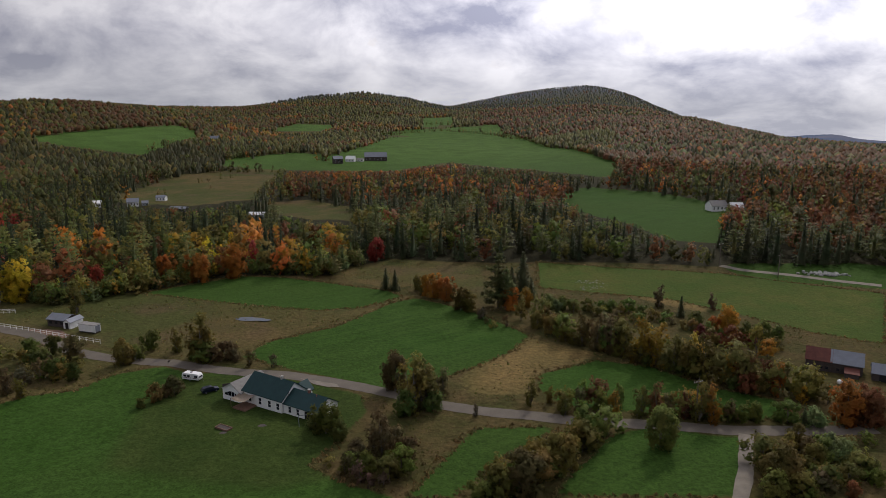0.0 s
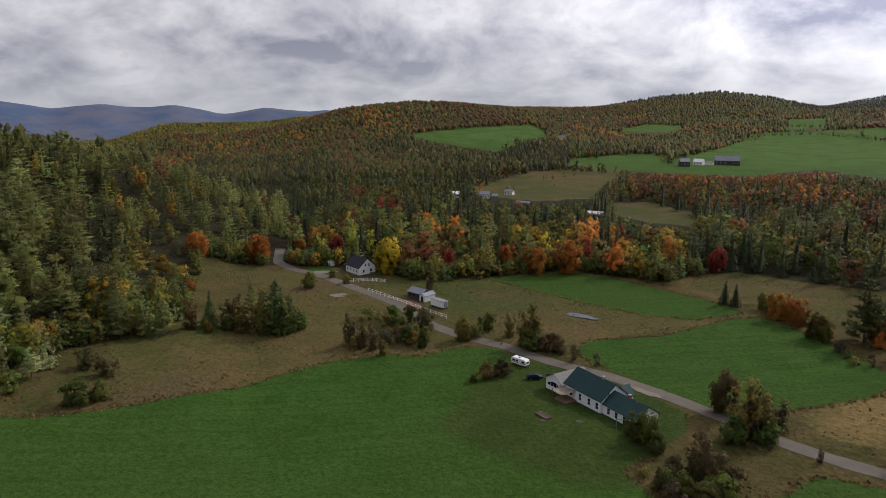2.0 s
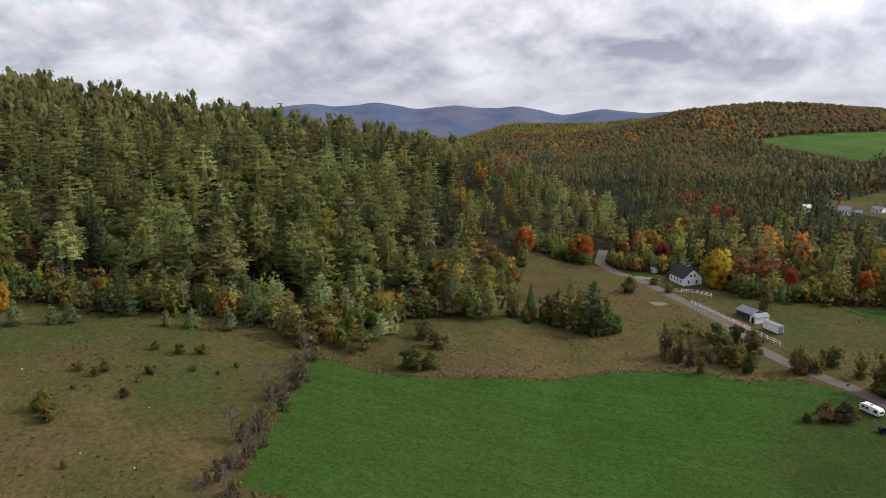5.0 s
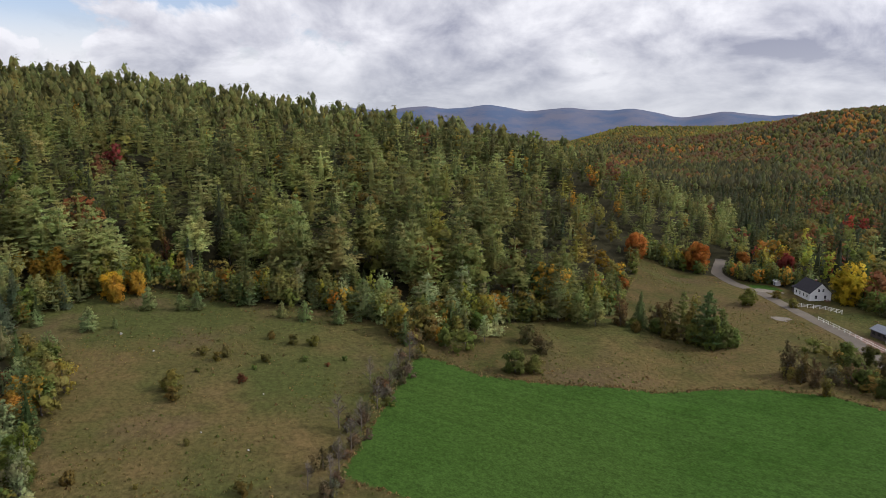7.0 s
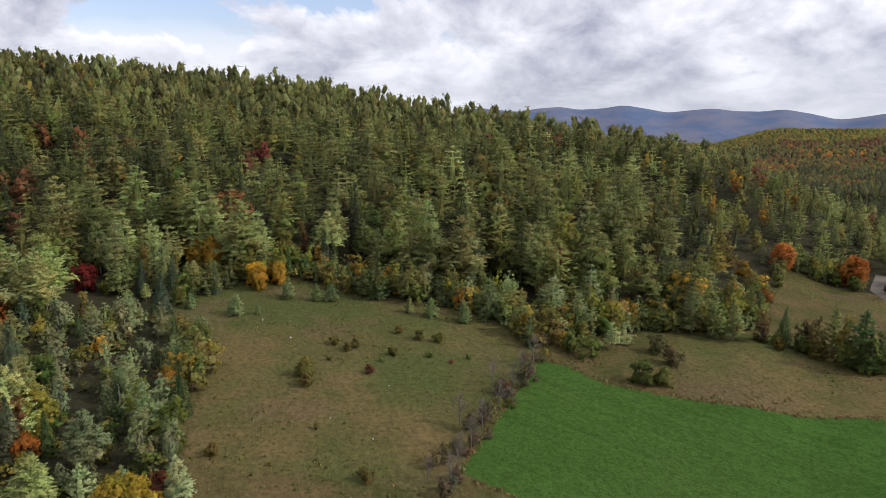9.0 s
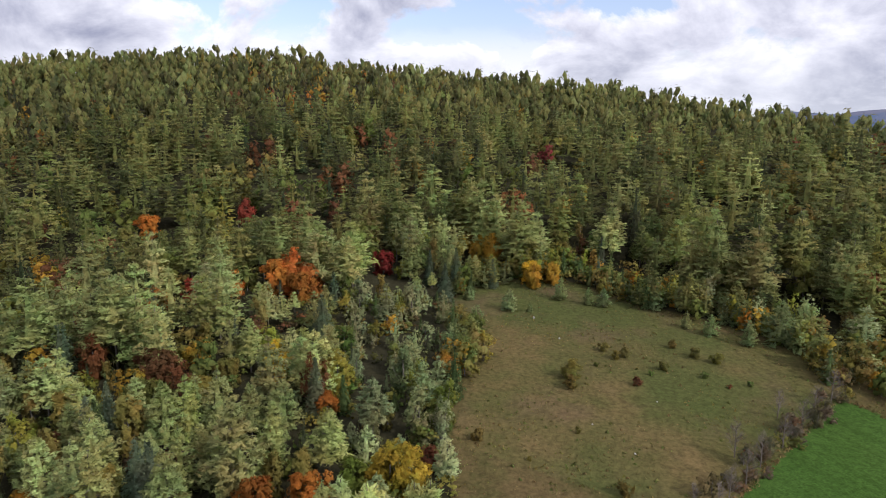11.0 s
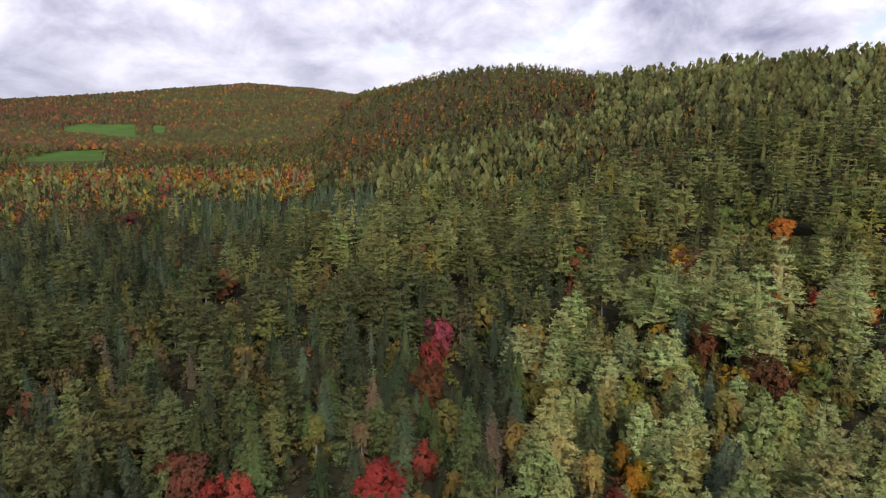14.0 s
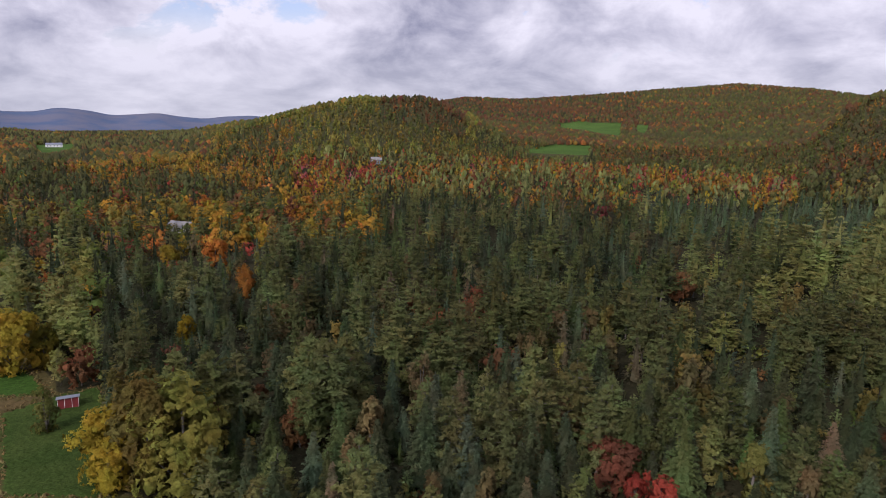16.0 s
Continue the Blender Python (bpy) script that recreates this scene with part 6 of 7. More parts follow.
stood(85.3, 178.1, "bush", "wine", 3.5)
stood(18.2, 213.7, "pine", "pine_dark", 19.5)
stood(20.5, 211.5, "pine", "pine_dark", 14.6)
stood(27.8, 228.8, "fir", "fir", 16.1)
stood(23.6, 224.3, "fir", "fir", 11.8)
stood(30.3, 224.0, "fir", "fir", 7.8)
stood(21.9, 210.9, "maple", "orange", 9.2)
stood(27.4, 213.8, "maple", "gold", 7.1)
stood(82.5, 187.7, "maple", "gold", 10.2)
stood(78.6, 187.7, "maple", "orange", 6.2)
stood(34.5, 210.7, "bush", "young", 5.3)
stood(36.5, 208.8, "bush", "young", 4.5)
stood(38.4, 211.0, "bush", "green", 4.6)
stood(42.3, 210.8, "bush", "green", 4.1)
stood(46.7, 209.9, "bush", "green", 4.6)
stood(50.3, 209.6, "bush", "green", 3.9)
stood(53.7, 209.7, "bush", "green", 4.5)
stood(59.6, 208.6, "bush", "green", 5.2)
stood(56.1, 207.6, "bush", "green", 3.6)
stood(62.5, 204.7, "bush", "green", 4.0)
stood(70.7, 214.1, "birch", "grey", 7.8)
stood(87.2, 211.8, "birch", "grey", 5.9)
stood(74.4, 203.8, "fir", "fir", 7.2)
stood(76.4, 196.7, "bush", "green", 4.3)
stood(70.2, 203.8, "bush", "green", 3.0)
stood(86.2, 183.8, "bush", "green", 4.9)
stood(90.9, 183.7, "maple", "green", 6.5)
stood(93.7, 181.2, "maple", "green", 5.6)
stood(-20.3, 236.6, "fir", "fir", 8.3)
stood(-16.9, 235.4, "fir", "fir", 8.1)
stood(-3.5, 227.0, "maple", "orange", 10.2)
stood(1.4, 223.0, "maple", "orange", 9.9)
stood(5.9, 210.9, "maple", "olive", 9.3)
stood(8.6, 209.3, "maple", "olive", 7.5)
stood(-8.7, 235.8, "maple", "olive", 6.2)
stood(-6.5, 231.9, "maple", "olive", 5.1)
stood(-139.6, 142.5, "pine", "pine", 14.0)
stood(-134.8, 142.3, "birch", "olive", 13.5)
stood(-140.6, 137.2, "birch", "olive", 8.7)
stood(-130.0, 142.0, "pine", "fir_green", 16.4)
stood(-127.8, 144.6, "birch", "green", 11.4)
stood(-127.4, 141.6, "birch", "green", 9.9)
stood(-127.7, 144.7, "bush", "green", 7.7)
stood(-126.6, 148.3, "bush", "green", 5.2)
stood(-131.5, 139.9, "bush", "green", 6.8)
stood(-142.9, 137.1, "bush", "green", 5.4)
stood(-150.5, 129.4, "birch", "brown", 9.5)
stood(-143.8, 140.4, "birch", "brown", 10.3)
stood(-145.7, 138.5, "birch", "brown", 8.9)
stood(-148.5, 134.7, "fir", "fir_green", 11.0)
stood(-145.4, 130.7, "bush", "olive", 3.2)
stood(-153.9, 186.1, "bush", "olive", 5.7)
stood(-152.4, 121.7, "pine", "pine_pale", 11.0)
stood(-156.3, 118.3, "pine", "pine_pale", 12.5)
stood(-160.5, 114.2, "pine", "pine_pale", 13.9)
stood(-131.6, 81.9, "bush", "green", 6.3)
stood(-130.3, 86.6, "bush", "green", 4.5)
stood(-147.8, 95.5, "bush", "brown", 5.5)
stood(-140.3, 95.1, "bush", "brown", 4.6)
stood(-133.4, 82.8, "bush", "red", 2.0)
stood(-105.6, 143.9, "birch", "brown", 9.1)
stood(-98.2, 143.6, "birch", "brown", 7.2)
stood(-101.4, 143.2, "birch", "olive", 8.1)
stood(-93.9, 141.7, "birch", "olive", 5.0)
stood(-101.0, 168.0, "maple", "green", 6.2)
stood(-104.6, 164.6, "maple", "green", 6.2)
stood(-92.0, 153.0, "maple", "green", 6.0)
stood(-93.6, 164.2, "maple", "brown", 7.4)
stood(-87.6, 152.1, "bush", "green", 4.3)
stood(-98.7, 159.4, "bush", "green", 4.9)
stood(-80.3, 162.2, "maple", "olive", 7.8)
stood(-77.8, 172.8, "bush", "green", 5.8)
stood(-78.4, 165.4, "bush", "green", 4.6)
stood(-70.0, 170.7, "birch", "olive", 7.0)
stood(-61.8, 165.3, "birch", "olive", 13.5)
stood(-113.0, 202.0, "birch", "olive", 9.7)
stood(-64.0, 166.6, "birch", "olive", 8.8)
stood(-61.1, 164.5, "bush", "green", 6.4)
stood(-55.4, 166.0, "maple", "brown", 6.0)
stood(-58.5, 164.9, "bush", "brown", 4.2)
stood(-53.4, 165.1, "bush", "brown", 3.5)
stood(-155.0, 201.3, "bush", "olive", 3.3)
stood(-145.1, 196.2, "bush", "olive", 3.5)
stood(-63.6, 140.8, "bush", "olive", 4.2)
stood(-60.6, 144.3, "bush", "brown", 4.4)
stood(-62.1, 143.1, "bush", "brown", 2.9)
stood(-65.1, 137.3, "bush", "green", 2.6)
row([(-49, 161), (-41, 159)], 2, 2.6, "thicket", 3, 0.7)
row([(32, 132), (43, 132), (52, 132), (58, 132)], 2, 2.4, "hedge", 3, 0.8)
row([(47, 128), (51, 127), (56, 124), (57, 121)], 1.6, 2.0, "thicket", 3, 0.6)
row([(10, 133), (21, 132)], 2, 3.0, "thicket", 3, 0.7)
row([(-112, 163), (-101, 160), (-91, 156), (-88, 164)], 3, 3.0, "hedge", 3, 0.8)
row([(-19, 111), (-15, 106), (-10, 104)], 2, 2.2, "thicket", 3, 0.7)
row([(-150, 64), (-137, 53), (-121, 41), (-110, 33), (-101, 27), (-96, 24)], 3.2, 2.0, "thicket", 3, 0.75)
row([(-156, 67), (-152, 72), (-147, 78)], 4, 2.4, "hedge", 3, 0.9)
row([(-175, 61), (-164, 67), (-156, 72), (-154, 81), (-156, 91)], 4, 2.6, "young", 3, 0.7)
row([(-96, 153), (-92, 154), (-90, 157)], 3, 2.6, "hedge", 3, 0.9)
stood(-191.7, -10.1, "sapling", "young", 6.7)
stood(-191.0, -4.2, "sapling", "young", 3.2)
stood(-202.9, 4.6, "sapling", "young", 7.3)
stood(-199.1, 12.6, "sapling", "young", 5.5)
stood(-198.3, 17.0, "sapling", "young", 5.8)
stood(-183.2, 37.7, "sapling", "young", 5.1)
stood(-179.4, 43.1, "sapling", "young", 5.9)
stood(-174.1, 51.2, "sapling", "young", 7.0)
stood(-176.3, 59.3, "sapling", "young", 12.0)
stood(-199.2, -22.8, "sapling", "young", 5.0)
stood(-210.8, -16.8, "fir", "fir_blue", 9.9)
stood(-199.3, -29.5, "fir", "fir_blue", 10.9)
stood(-208.1, -28.1, "fir", "fir_blue", 14.1)
stood(-149.4, 6.5, "bush", "olive", 4.5)
stood(-144.4, 6.4, "bush", "olive", 3.5)
stood(-161.1, 17.4, "bush", "olive", 2.6)
stood(-165.8, 14.8, "bush", "olive", 2.5)
stood(-156.1, 27.7, "bush", "olive", 2.3)
stood(-124.3, 7.0, "bush", "olive", 1.5)
stood(-113.0, -1.9, "bush", "olive", 1.0)
stood(-118.4, -11.9, "bush", "olive", 2.7)
stood(-123.3, -17.1, "bush", "olive", 1.7)
stood(-104.6, 13.8, "bush", "olive", 2.6)
stood(-162.8, 19.6, "bush", "olive", 2.7)
stood(-169.5, 31.8, "bush", "olive", 2.2)
stood(-164.0, 36.3, "bush", "olive", 2.9)
stood(-161.9, 40.8, "bush", "olive", 2.9)
stood(-147.5, 20.7, "bush", "rust", 2.2)
stood(-149.0, 40.8, "bush", "rust", 1.2)
stood(-153.1, 24.5, "bush", "green", 1.3)
stood(-150.8, 45.5, "bush", "green", 1.5)
stood(-153.2, 36.4, "bush", "green", 1.7)
stood(-156.5, 12.4, "bush", "green", 1.2)
stood(-137.1, 47.1, "snag", "grey", 5.9)
stood(-120.1, 34.7, "snag", "grey", 6.9)
stood(-101.8, 23.8, "snag", "grey", 4.8)
row([(-180, -24), (-165, -18), (-151, -18), (-137, -20), (-123, -20)], 6, 2.4, "skirt", 3, 1.2)
tree(-192, -76, "maple", "orange", 15.0)
tree(-191, -80, "maple", "orange", 13.0)
tree(-190, -70, "maple", "orange", 13.0)
tree(-185, -71, "maple", "orange", 12.0)
tree(-234, -20, "maple", "gold", 12.0)
tree(-99, -24, "maple", "ochre", 11.0)
tree(-231, -24, "maple", "gold", 10.0)
tree(-99, -21, "maple", "ochre", 9.0)
tree(-130, -84, "maple", "rust", 11.0)
tree(-134, -102, "maple", "rust", 11.0)
tree(-130, -80, "maple", "rust", 9.0)
tree(-237, -151, "maple", "orange", 12.0)
tree(-89, -43, "maple", "orange", 9.0)
tree(-121, -42, "maple", "orange", 7.0)
tree(-358, -1, "maple", "wine", 14.0, 2)
tree(-216, -5, "maple", "yellow", 9.0)
tree(-138, -60, "maple", "yellow", 9.0)
tree(-160, -56, "fir", "fir_blue", 13.0)
tree(-211, -37, "fir", "fir_blue", 12.0)
tree(-197, -30, "fir", "fir_blue", 12.0)
tree(-253, -119, "maple", "red", 11.0)
tree(-217, -54, "maple", "red", 10.0)
tree(-156, -82, "pine", "pine_pale", 16.0)
tree(-124, -55, "pine", "pine_pale", 16.0)
tree(-105, -67, "pine", "pine_pale", 15.0)
tree(-82, -65, "pine", "pine_pale", 15.0)
tree(-87, -148, "maple", "pink", 12.0)
tree(-79, -138, "maple", "red", 10.0)
tree(-71, -67, "maple", "red", 8.0)
tree(-82, -47, "maple", "red", 7.0)
tree(-53, -96, "maple", "red", 8.0)
tree(-69, -122, "maple", "rust", 11.0)
tree(-82, -71, "maple", "yellow", 8.0)
tree(-80, -72, "maple", "yellow", 7.0)
tree(-42, -90, "maple", "red", 11.0)
tree(-22, -100, "maple", "red", 10.0)
tree(-16, -109, "maple", "rust", 11.0)
tree(-38, -108, "cedar", "cedar", 12.0)
tree(63.1, -98.6, "maple", "ochre_green", 23.2)
tree(55.2, -96.3, "maple", "ochre_green", 20.9)
tree(67.4, -95.6, "maple", "ochre", 17.0)
tree(117.7, -134.8, "maple", "ochre", 18.2)
tree(114.0, -139.3, "maple", "ochre", 12.5)
tree(90, -162, "maple", "yellow", 9.0)
tree(123, -247, "maple", "orange", 13.0)
tree(93, -207, "maple", "orange", 10.0)
tree(91, -110, "birch", "olive", 10.0)
tree(-73, -519, "maple", "red", 12.0, 1)
tree(-6, -538, "maple", "red", 13.0, 1)
tree(-39, -395, "maple", "wine", 12.0, 2)
tree(197, -459, "maple", "rust", 12.0, 1)
tree(147, -446, "maple", "red", 11.0, 1)
tree(135, -270, "maple", "gold", 13.0, 2)
tree(130, -276, "maple", "gold", 11.0, 2)
tree(100, -222, "maple", "orange", 8.0)
tree(137, -237, "maple", "ochre", 12.0)
tree(125, -353, "maple", "orange", 10.0, 2)
tree(-210, 186, "maple", "orange", 12.0)
tree(-197, 208, "maple", "orange", 13.0)
tree(-199, 206, "maple", "orange", 12.0)
tree(-143, 218, "maple", "yellow", 13.0)
tree(-139, 216, "maple", "yellow", 12.0)
tree(-246, 373, "maple", "red", 12.0, 2)
tree(-239, 375, "maple", "red", 11.0, 2)
tree(-176, 232, "maple", "red", 10.0)
tree(-122, 233, "maple", "red", 10.0)
tree(-89, 241, "maple", "orange", 13.0)
tree(-78, 249, "maple", "orange", 14.0)
tree(-103, 247, "maple", "orange", 11.0)
tree(-190, 224, "maple", "orange", 9.0)
tree(-28, 281, "maple", "red", 12.0)
tree(-230, -19, "maple", "gold", 12.0)
tree(-216, 2, "maple", "gold", 9.0)
tree(-212, -4, "maple", "gold", 9.0)
row([(26, 197), (35, 183), (45, 173), (54, 163), (62, 156), (68, 149), (79, 145), (88, 143)], 4, 3.2, "creek", 3, 0.95)
row([(60, 119), (58, 110), (59, 105), (64, 103)], 4, 3.0, "hedge", 3, 0.8)
row([(68, 121), (68, 112), (71, 108), (75, 105)], 6, 3.0, "hedge", 3, 0.9)
row([(78, 124), (81, 122), (86, 121)], 3, 3.0, "hedge", 3, 0.8)
row([(10, 204), (16, 193), (23, 193)], 3, 3.2, "thicket", 3, 0.7)
row([(33, 214), (43, 209), (54, 204), (69, 199), (77, 189), (86, 179), (93, 174)], 3, 2.6, "hedge", 3, 0.7)
row([(73, 179), (82, 174), (87, 166)], 3, 4.0, "creek", 3, 0.8)
row([(-144, 135), (-139, 140), (-128, 141)], 5, 2.6, "hedge", 3, 0.9)
row([(25, 136), (32, 136), (41, 135), (49, 135), (57, 134)], 4, 1.9, "creek", 3, 0.72)
row([(26, 133), (35, 132), (44, 131), (54, 131), (64, 130)], 2.5, 2.2, "creek", 3, 0.75)
row([(33, 127), (26, 119), (18, 110), (11, 104), (6, 100)], 3, 2.2, "hedge", 3, 1.1)
row([(61, 121), (60, 112), (61, 105)], 3, 3.5, "creek", 3, 0.75)
row([(69, 148), (75, 143), (83, 139)], 3, 3.4, "creek", 3, 0.7)
row([(-107, 144), (-99, 145), (-99, 159), (-95, 163)], 3, 2.4, "thicket", 3, 0.9)
stood(-145.1, 60.1, "snag", "grey", 7.2)
stood(-138.2, 54.4, "snag", "grey", 6.7)
stood(-131.9, 49.9, "snag", "grey", 6.4)
stood(-125.3, 44.5, "snag", "grey", 6.4)
stood(-117.4, 38.4, "snag", "grey", 6.5)
stood(-110.8, 34.2, "snag", "grey", 6.4)
stood(-105.3, 30.2, "snag", "grey", 6.3)
stood(-100.9, 27.4, "snag", "grey", 5.8)


WORDS = {"pine": ("white_pine", "tall white pine with layered needle branches in the woods", "pine tree"),
         "fir": ("fir_tree", "slender pointed fir standing among other trees", "fir tree"),
         "cedar": ("cedar_tree", "narrow olive cedar in the mixed woods", "cedar tree"),
         "maple": ("maple_tree", "broad leafy tree in autumn colour", "tree"),
         "birch": ("birch_tree", "thin airy tree with sparse autumn leaves", "tree"),
         "bush": ("bush", "rounded leafy bush on rough grass", "bush"),
         "snag": ("bare_tree", "leafless grey tree with thin twigs beside the field", "tree"),
         "sapling": ("young_pine", "bushy blue-green young pine at the meadow's edge", "pine tree")}
HUE = {"orange": "orange", "red": "red", "yellow": "yellow", "gold": "golden", "rust": "rust-brown", "pink": "pink", "lime": "yellow-green", "olive": "olive", "green": "green",
       "brown": "brown", "ochre": "ochre", "wine": "dark red", "grey": "grey"}


def clear_views():
    """Trees that stand before the hill fields stay low enough to leave them in sight from the valley's middle."""
    x, y, tall = (np.array([p[k] for p in PLACED], float) for k in (0, 1, 4))
    b, r = polar(x, y)
    z0 = height(x, y)
    todo = np.nonzero((r > 230) & (r < 1750) & ((b < 52) | (b > 155)))[0]
    drop = np.zeros(len(x), bool)
    picked = {(s[0], s[1]) for s in STARS}
    chosen = np.array([(p[0], p[1]) in picked for p in PLACED])
    for sx, sy, st in STARS + [(*spot, 13.0) for spot in SPOTS]:
        sr, sz = math.hypot(sx, sy), float(height([sx], [sy])[0])
        across = np.abs(x * sy - y * sx) / sr
        along = (x * sx + y * sy) / sr
        wide = 0.30 * st + 0.22 * tall
        front = (across < wide) & (along > 20) & (along < sr - 0.5) & (along > sr - 90)
        line_up = EYE + (sz + 0.40 * st - EYE) * along / sr - z0
        tall = np.where(front & (tall > line_up) & ~chosen, np.maximum(line_up, 0.1), tall)
        drop |= front & (line_up < 3.0) & ~chosen
        drop |= (np.hypot(x - sx, y - sy) < 0.25 * st) & ~chosen
    far = [p for p in LUSH + DRY if min(math.hypot(*q) for q in p) > 285]
    steps = np.geomspace(1.01, 9, 70)
    allowed, shut = np.ones(len(todo)), np.zeros(len(todo), bool)
    for part_up in (0.12, 0.25, 0.38, 0.5, 0.62, 0.75, 0.88, 1.0):
        slope = (z0[todo] + tall[todo] * part_up - EYE) / r[todo]
        best = np.zeros(len(todo))
        for u in steps:
            hit = (best == 0) & (height(x[todo] * u, y[todo] * u) > EYE + slope * r[todo] * u)
            best[hit] = u
        seen = np.zeros(len(todo), bool)
        for p in far:
            seen |= inside(p, x[todo] * best, y[todo] * best, 2.0) > 0.6
        fresh = seen & ~shut
        allowed[fresh] = part_up - 0.12
        shut |= seen
    tall[todo] *= allowed
    drop[todo] |= allowed < 0.3
    PLACED[:] = [(*p[:4], t, p[5]) for p, t, d in zip(PLACED, tall, drop) if not d]


def far_hedges():
    """Lines of trees between the hill fields, and single trees in the pastures."""
    row([(-141, 1445), (-81, 1552), (8, 1581), (92, 1482), (157, 1311), (198, 1114), (209, 920)], 5, 8, "copse", 1, 0.95)
    row([(-56, 1754), (23, 1755)], 8, 8, "copse", 1, 1.0)
    row([(-263, 735), (-225, 742), (-190, 750)], 6, 3, "copse", 1, 0.85)
    row([(-313, 817), (-285, 880), (-266, 940), (-262, 1010)], 16, 3, "copse", 1, 1.0)
    row([(-274, 1174), (-240, 1100), (-215, 1010)], 12, 5, "copse", 1, 1.0)
    row([(-389, 920), (-372, 975), (-350, 1030)], 12, 5, "copse", 1, 1.0)
    row([(-362, 971), (-310, 980), (-258, 908)], 8, 6, "mixed", 1, 0.9)
    row([(-169, 917), (-150, 905)], 6, 5, "orange", 1, 0.8)
    for place in ((-245, 522, "gold", 13), (-230, 548, "olive", 7), (-227, 552, "green", 7), (-229, 643, "olive", 8), (-224, 650, "brown", 7), (-221, 678, "olive", 7), (-214, 690, "green", 6), (-205, 600, "brown", 5)):
        stood(place[0], place[1], "maple", place[2], place[3], 1)


def plant():
    clear_views()
    far_hedges()
    shapes = {lv: templates(lv) for lv in (4, 3, 2, 1, 0)}
    used = {}
    first, counts = {}, {}
    for x, y, kind, tint, tall, level in sorted(PLACED, key=lambda p: math.hypot(p[0], p[1])):
        if level == 4 and counts.get(kind, 0) >= 300:
            level = 3
        options = shapes[level][kind]
        s = int(RNG.integers(len(options)))
        # distance and haze put into leaf colour: gain per level, farthest blended to brown
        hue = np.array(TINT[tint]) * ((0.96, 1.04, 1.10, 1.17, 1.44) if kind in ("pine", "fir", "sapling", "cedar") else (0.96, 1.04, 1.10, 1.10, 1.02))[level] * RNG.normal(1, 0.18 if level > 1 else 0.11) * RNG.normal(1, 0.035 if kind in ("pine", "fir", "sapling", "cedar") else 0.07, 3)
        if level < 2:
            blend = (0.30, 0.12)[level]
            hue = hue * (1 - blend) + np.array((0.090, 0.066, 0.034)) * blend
        spin, wide = RNG.uniform(0, 360), RNG.uniform(0.88, 1.15)
        if level == 4:
            counts[kind] = counts.get(kind, 0) + 1
            if (kind, s) not in first:
                name = WORDS[kind][0]
                base = new(name)
                (wv, wf), leaves = options[s]
                t = new("trunk", mesh_from("trunk", wv, wf, ["dead" if kind == "snag" else "bark"]))
                t.parent = base
                if leaves is not None:
                    c = new("crown", mesh_from("crown", *leaves[:2], ["leaf", "leaf_solid"], slots=np.arange(len(leaves[1])) < leaves[2], smooth=True, normals=roundness(leaves[0], kind)))
                    c.parent = base
                first[kind, s] = base
                ob = base
            else:
                ob = copy_thing(first[kind, s], pose(0, 0, 0))
            z = float(height([x], [y])[0])
            ob.matrix_basis = Matrix.LocRotScale((x, y, z - 0.1), Euler((0, 0, radians(spin))), (tall * wide, tall * wide, tall))
            for child in ob.children:
                child.color = (*np.clip(hue, 0, 1), 1)
            text = WORDS[kind][1]
            if tint in HUE and kind not in ("cedar",):
                text = text.replace("autumn colour", HUE[tint] + " autumn colour").replace("autumn leaves", HUE[tint] + " leaves").replace("rounded leafy", "rounded " + HUE[tint])
            tagged(ob, text, WORDS[kind][2], WORDS[kind][2] + "s of the valley")
        else:
            used.setdefault((level, kind, s), []).append((x, y, tall, radians(spin), wide, *hue))
    names = {3: "woodland_near_the_meadows", 2: "woodland_at_the_foot_of_the_hills", 1: "woodland_on_the_slopes", 0: "woodland_on_the_far_hills"}
    for level in (3, 2, 1, 0):
        bark, leaf, hues, ways, slots = [], [], [], [], []
        for (lv, kind, s), rows in used.items():
            if lv != level:
                continue
            (wv, wf), (tv, tf, solid) = shapes[lv][kind][s]
            a = np.array(rows)
            z = height(a[:, 0], a[:, 1]) - 0.2
            co, si = np.cos(a[:, 3]), np.sin(a[:, 3])

            def laid(v):
                k = (a[:, 2] * a[:, 4])[:, None]
                X = (v[None, :, 0] * co[:, None] - v[None, :, 1] * si[:, None]) * k + a[:, 0:1]
                Y = (v[None, :, 0] * si[:, None] + v[None, :, 1] * co[:, None]) * k + a[:, 1:2]
                Z = v[None, :, 2] * a[:, 2:3] + z[:, None]
                return np.stack([X, Y, Z], -1).reshape(-1, 3)
            leaf.append((laid(tv), (tf[None] + (np.arange(len(a)) * len(tv))[:, None, None]).reshape(-1, 3)))
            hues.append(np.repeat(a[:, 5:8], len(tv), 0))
            q = roundness(tv, kind, lv)
            slots.append(np.tile(np.arange(len(tf)) < solid, len(a)))
            ways.append(np.stack([q[None, :, 0] * co[:, None] - q[None, :, 1] * si[:, None], q[None, :, 0] * si[:, None] + q[None, :, 1] * co[:, None], np.repeat(q[None, :, 2], len(a), 0)], -1).reshape(-1, 3))
            if lv == 3 and len(wv):
                bark.append((laid(wv), (wf[None] + (np.arange(len(a)) * len(wv))[:, None, None]).reshape(-1, 3)))
        if not leaf:
            continue
        v, f = join(leaf)
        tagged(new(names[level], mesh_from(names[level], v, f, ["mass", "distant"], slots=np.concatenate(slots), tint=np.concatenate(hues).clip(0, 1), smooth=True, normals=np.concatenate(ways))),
               "dense woods of pine, fir and maple in autumn colours", "woods", kind="stuff")
        if bark:
            v, f = join(bark)
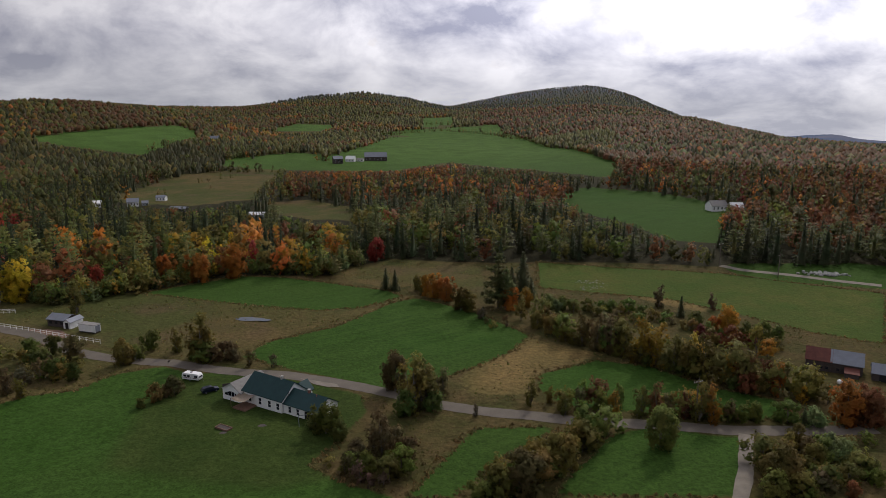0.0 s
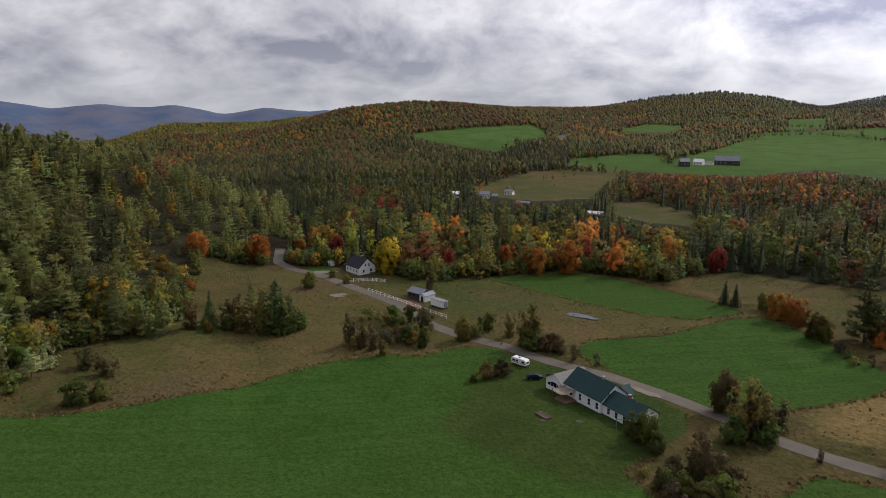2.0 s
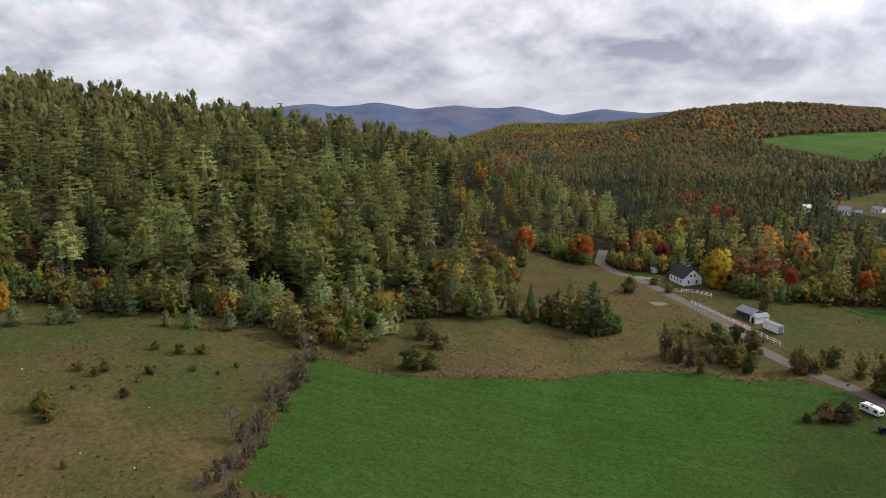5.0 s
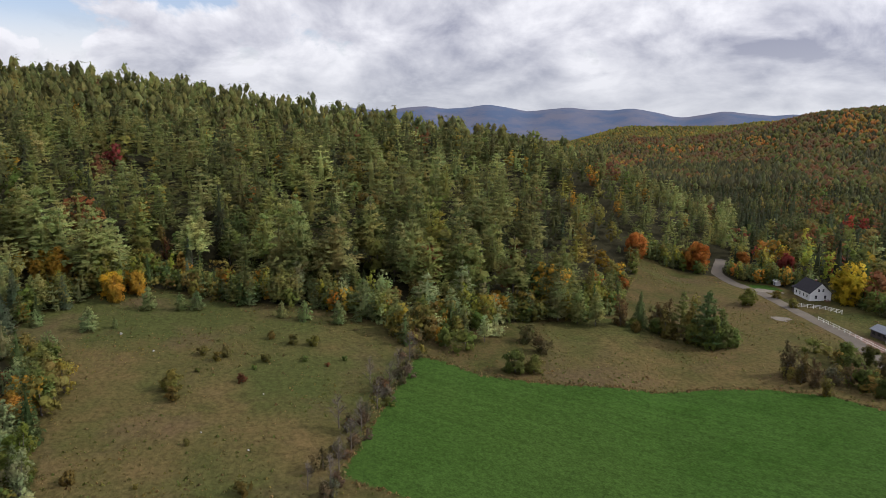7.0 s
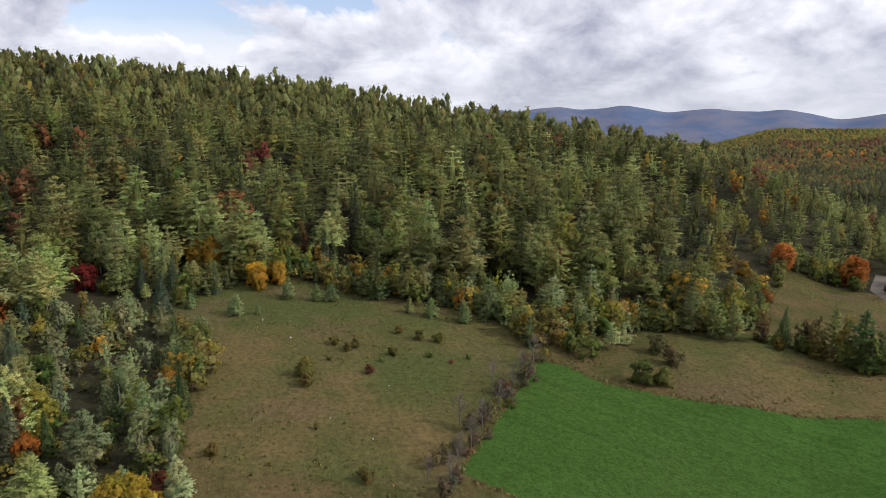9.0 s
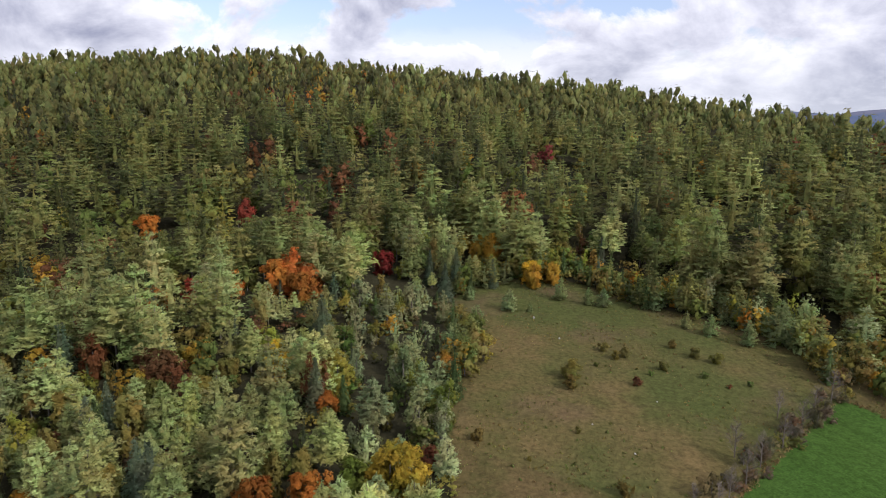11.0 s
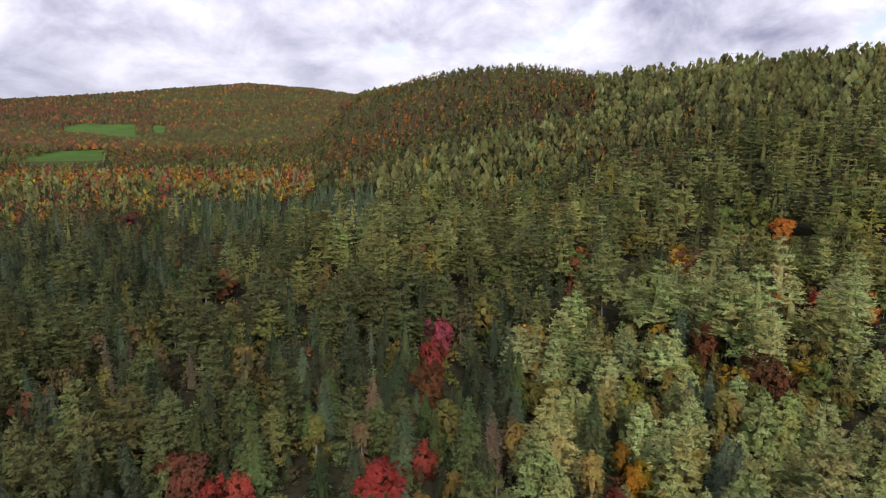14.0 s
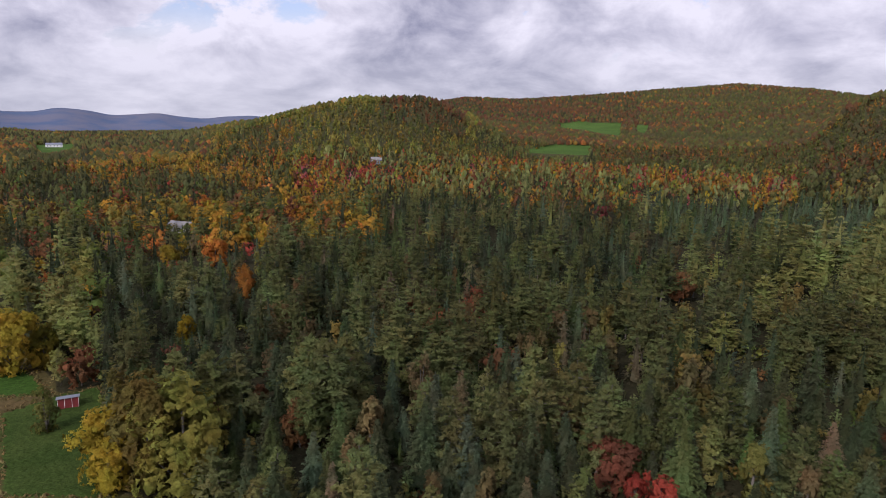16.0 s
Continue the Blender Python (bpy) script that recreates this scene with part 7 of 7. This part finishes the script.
            tagged(new("woodland_trunks", mesh_from("woodland_trunks", v, f, ["bark"])), "grey trunks and limbs inside the woods", "tree trunks", kind="stuff")


def tufts():
    """Coarse grass, weeds and seedlings that stand in the rough meadows and along the mown edges."""
    rng = np.random.default_rng(31)
    n = 190000
    b, r = rng.uniform(-36, 100, n), np.sqrt(rng.uniform(70 ** 2, 300 ** 2, n))
    x, y = -r * np.sin(np.radians(b)), r * np.cos(np.radians(b))
    lush, dry, wood = cover(x, y)
    patch = np.sin(x * 0.11 + 1.7 * np.sin(y * 0.07)) * np.sin(y * 0.13 + 1.3 * np.sin(x * 0.05))
    keep = (lush < 0.3) & (wood < 0.4) & (rng.uniform(size=n) < 0.26 + 0.40 * patch) & clear_of_roads(x, y)
    x, y = x[keep], y[keep]
    size = rng.uniform(0.12, 0.34, len(x)) * rng.choice([1.0, 1.0, 1.0, 1.0, 1.8], len(x))
    ex, ey = [], []
    for p in LUSH:
        if min(math.hypot(*q) for q in p) > 260:
            continue
        q = np.array(p + [p[0]], float)
        d = np.concatenate([[0], np.cumsum(np.hypot(*np.diff(q, axis=0).T))])
        s = np.arange(0, d[-1], 0.30)
        ex.append(np.interp(s, d, q[:, 0]) + rng.normal(0, 0.8, len(s)))
        ey.append(np.interp(s, d, q[:, 1]) + rng.normal(0, 0.8, len(s)))
    ex, ey = np.concatenate(ex), np.concatenate(ey)
    ok = clear_of_roads(ex, ey) & (cover(ex, ey)[0] < 0.62)
    ex, ey = ex[ok], ey[ok]
    tan = np.array([(0.150, 0.130, 0.040), (0.180, 0.132, 0.058), (0.110, 0.120, 0.032), (0.130, 0.092, 0.040), (0.095, 0.116, 0.030)])
    hue = np.concatenate([tan[rng.choice(5, len(x), p=[0.25, 0.2, 0.25, 0.15, 0.15])], np.array([(0.20, 0.145, 0.062), (0.15, 0.115, 0.045)])[rng.integers(0, 2, len(ex))]])
    x, y, size = np.concatenate([x, ex]), np.concatenate([y, ey]), np.concatenate([size, rng.uniform(0.3, 0.7, len(ex))])
    z = height(x, y) - 0.05
    k = len(x)
    c = np.stack([x, y, z], 1)
    a = rng.uniform(0, 6.28, k)
    vs = []
    for q in range(3):
        t = a + q * 2.09 + rng.uniform(-0.4, 0.4, k)
        o = np.stack([np.cos(t), np.sin(t), np.zeros(k)], 1)
        w = np.stack([-o[:, 1], o[:, 0], np.zeros(k)], 1)
        s = size[:, None]
        lift = np.array([0, 0, 1.0]) * s * rng.uniform(0.7, 1.1, (k, 1))
        vs += [c + o * s * 0.75 - w * s * 0.6, c + o * s * 0.75 + w * s * 0.6, c - o * s * 0.12 + lift]
    v = np.stack(vs, 1).reshape(-1, 3)
    hue = np.repeat(hue * rng.normal(1, 0.18, (k, 1)), 9, 0)
    tagged(new("meadow_grass", mesh_from("meadow_grass", v, np.arange(len(v)).reshape(-1, 3), ["mass"], tint=hue.clip(0, 1))),
           "tufts of coarse tan and olive grass in the meadows", "grass", kind="stuff")


plant()
tufts()
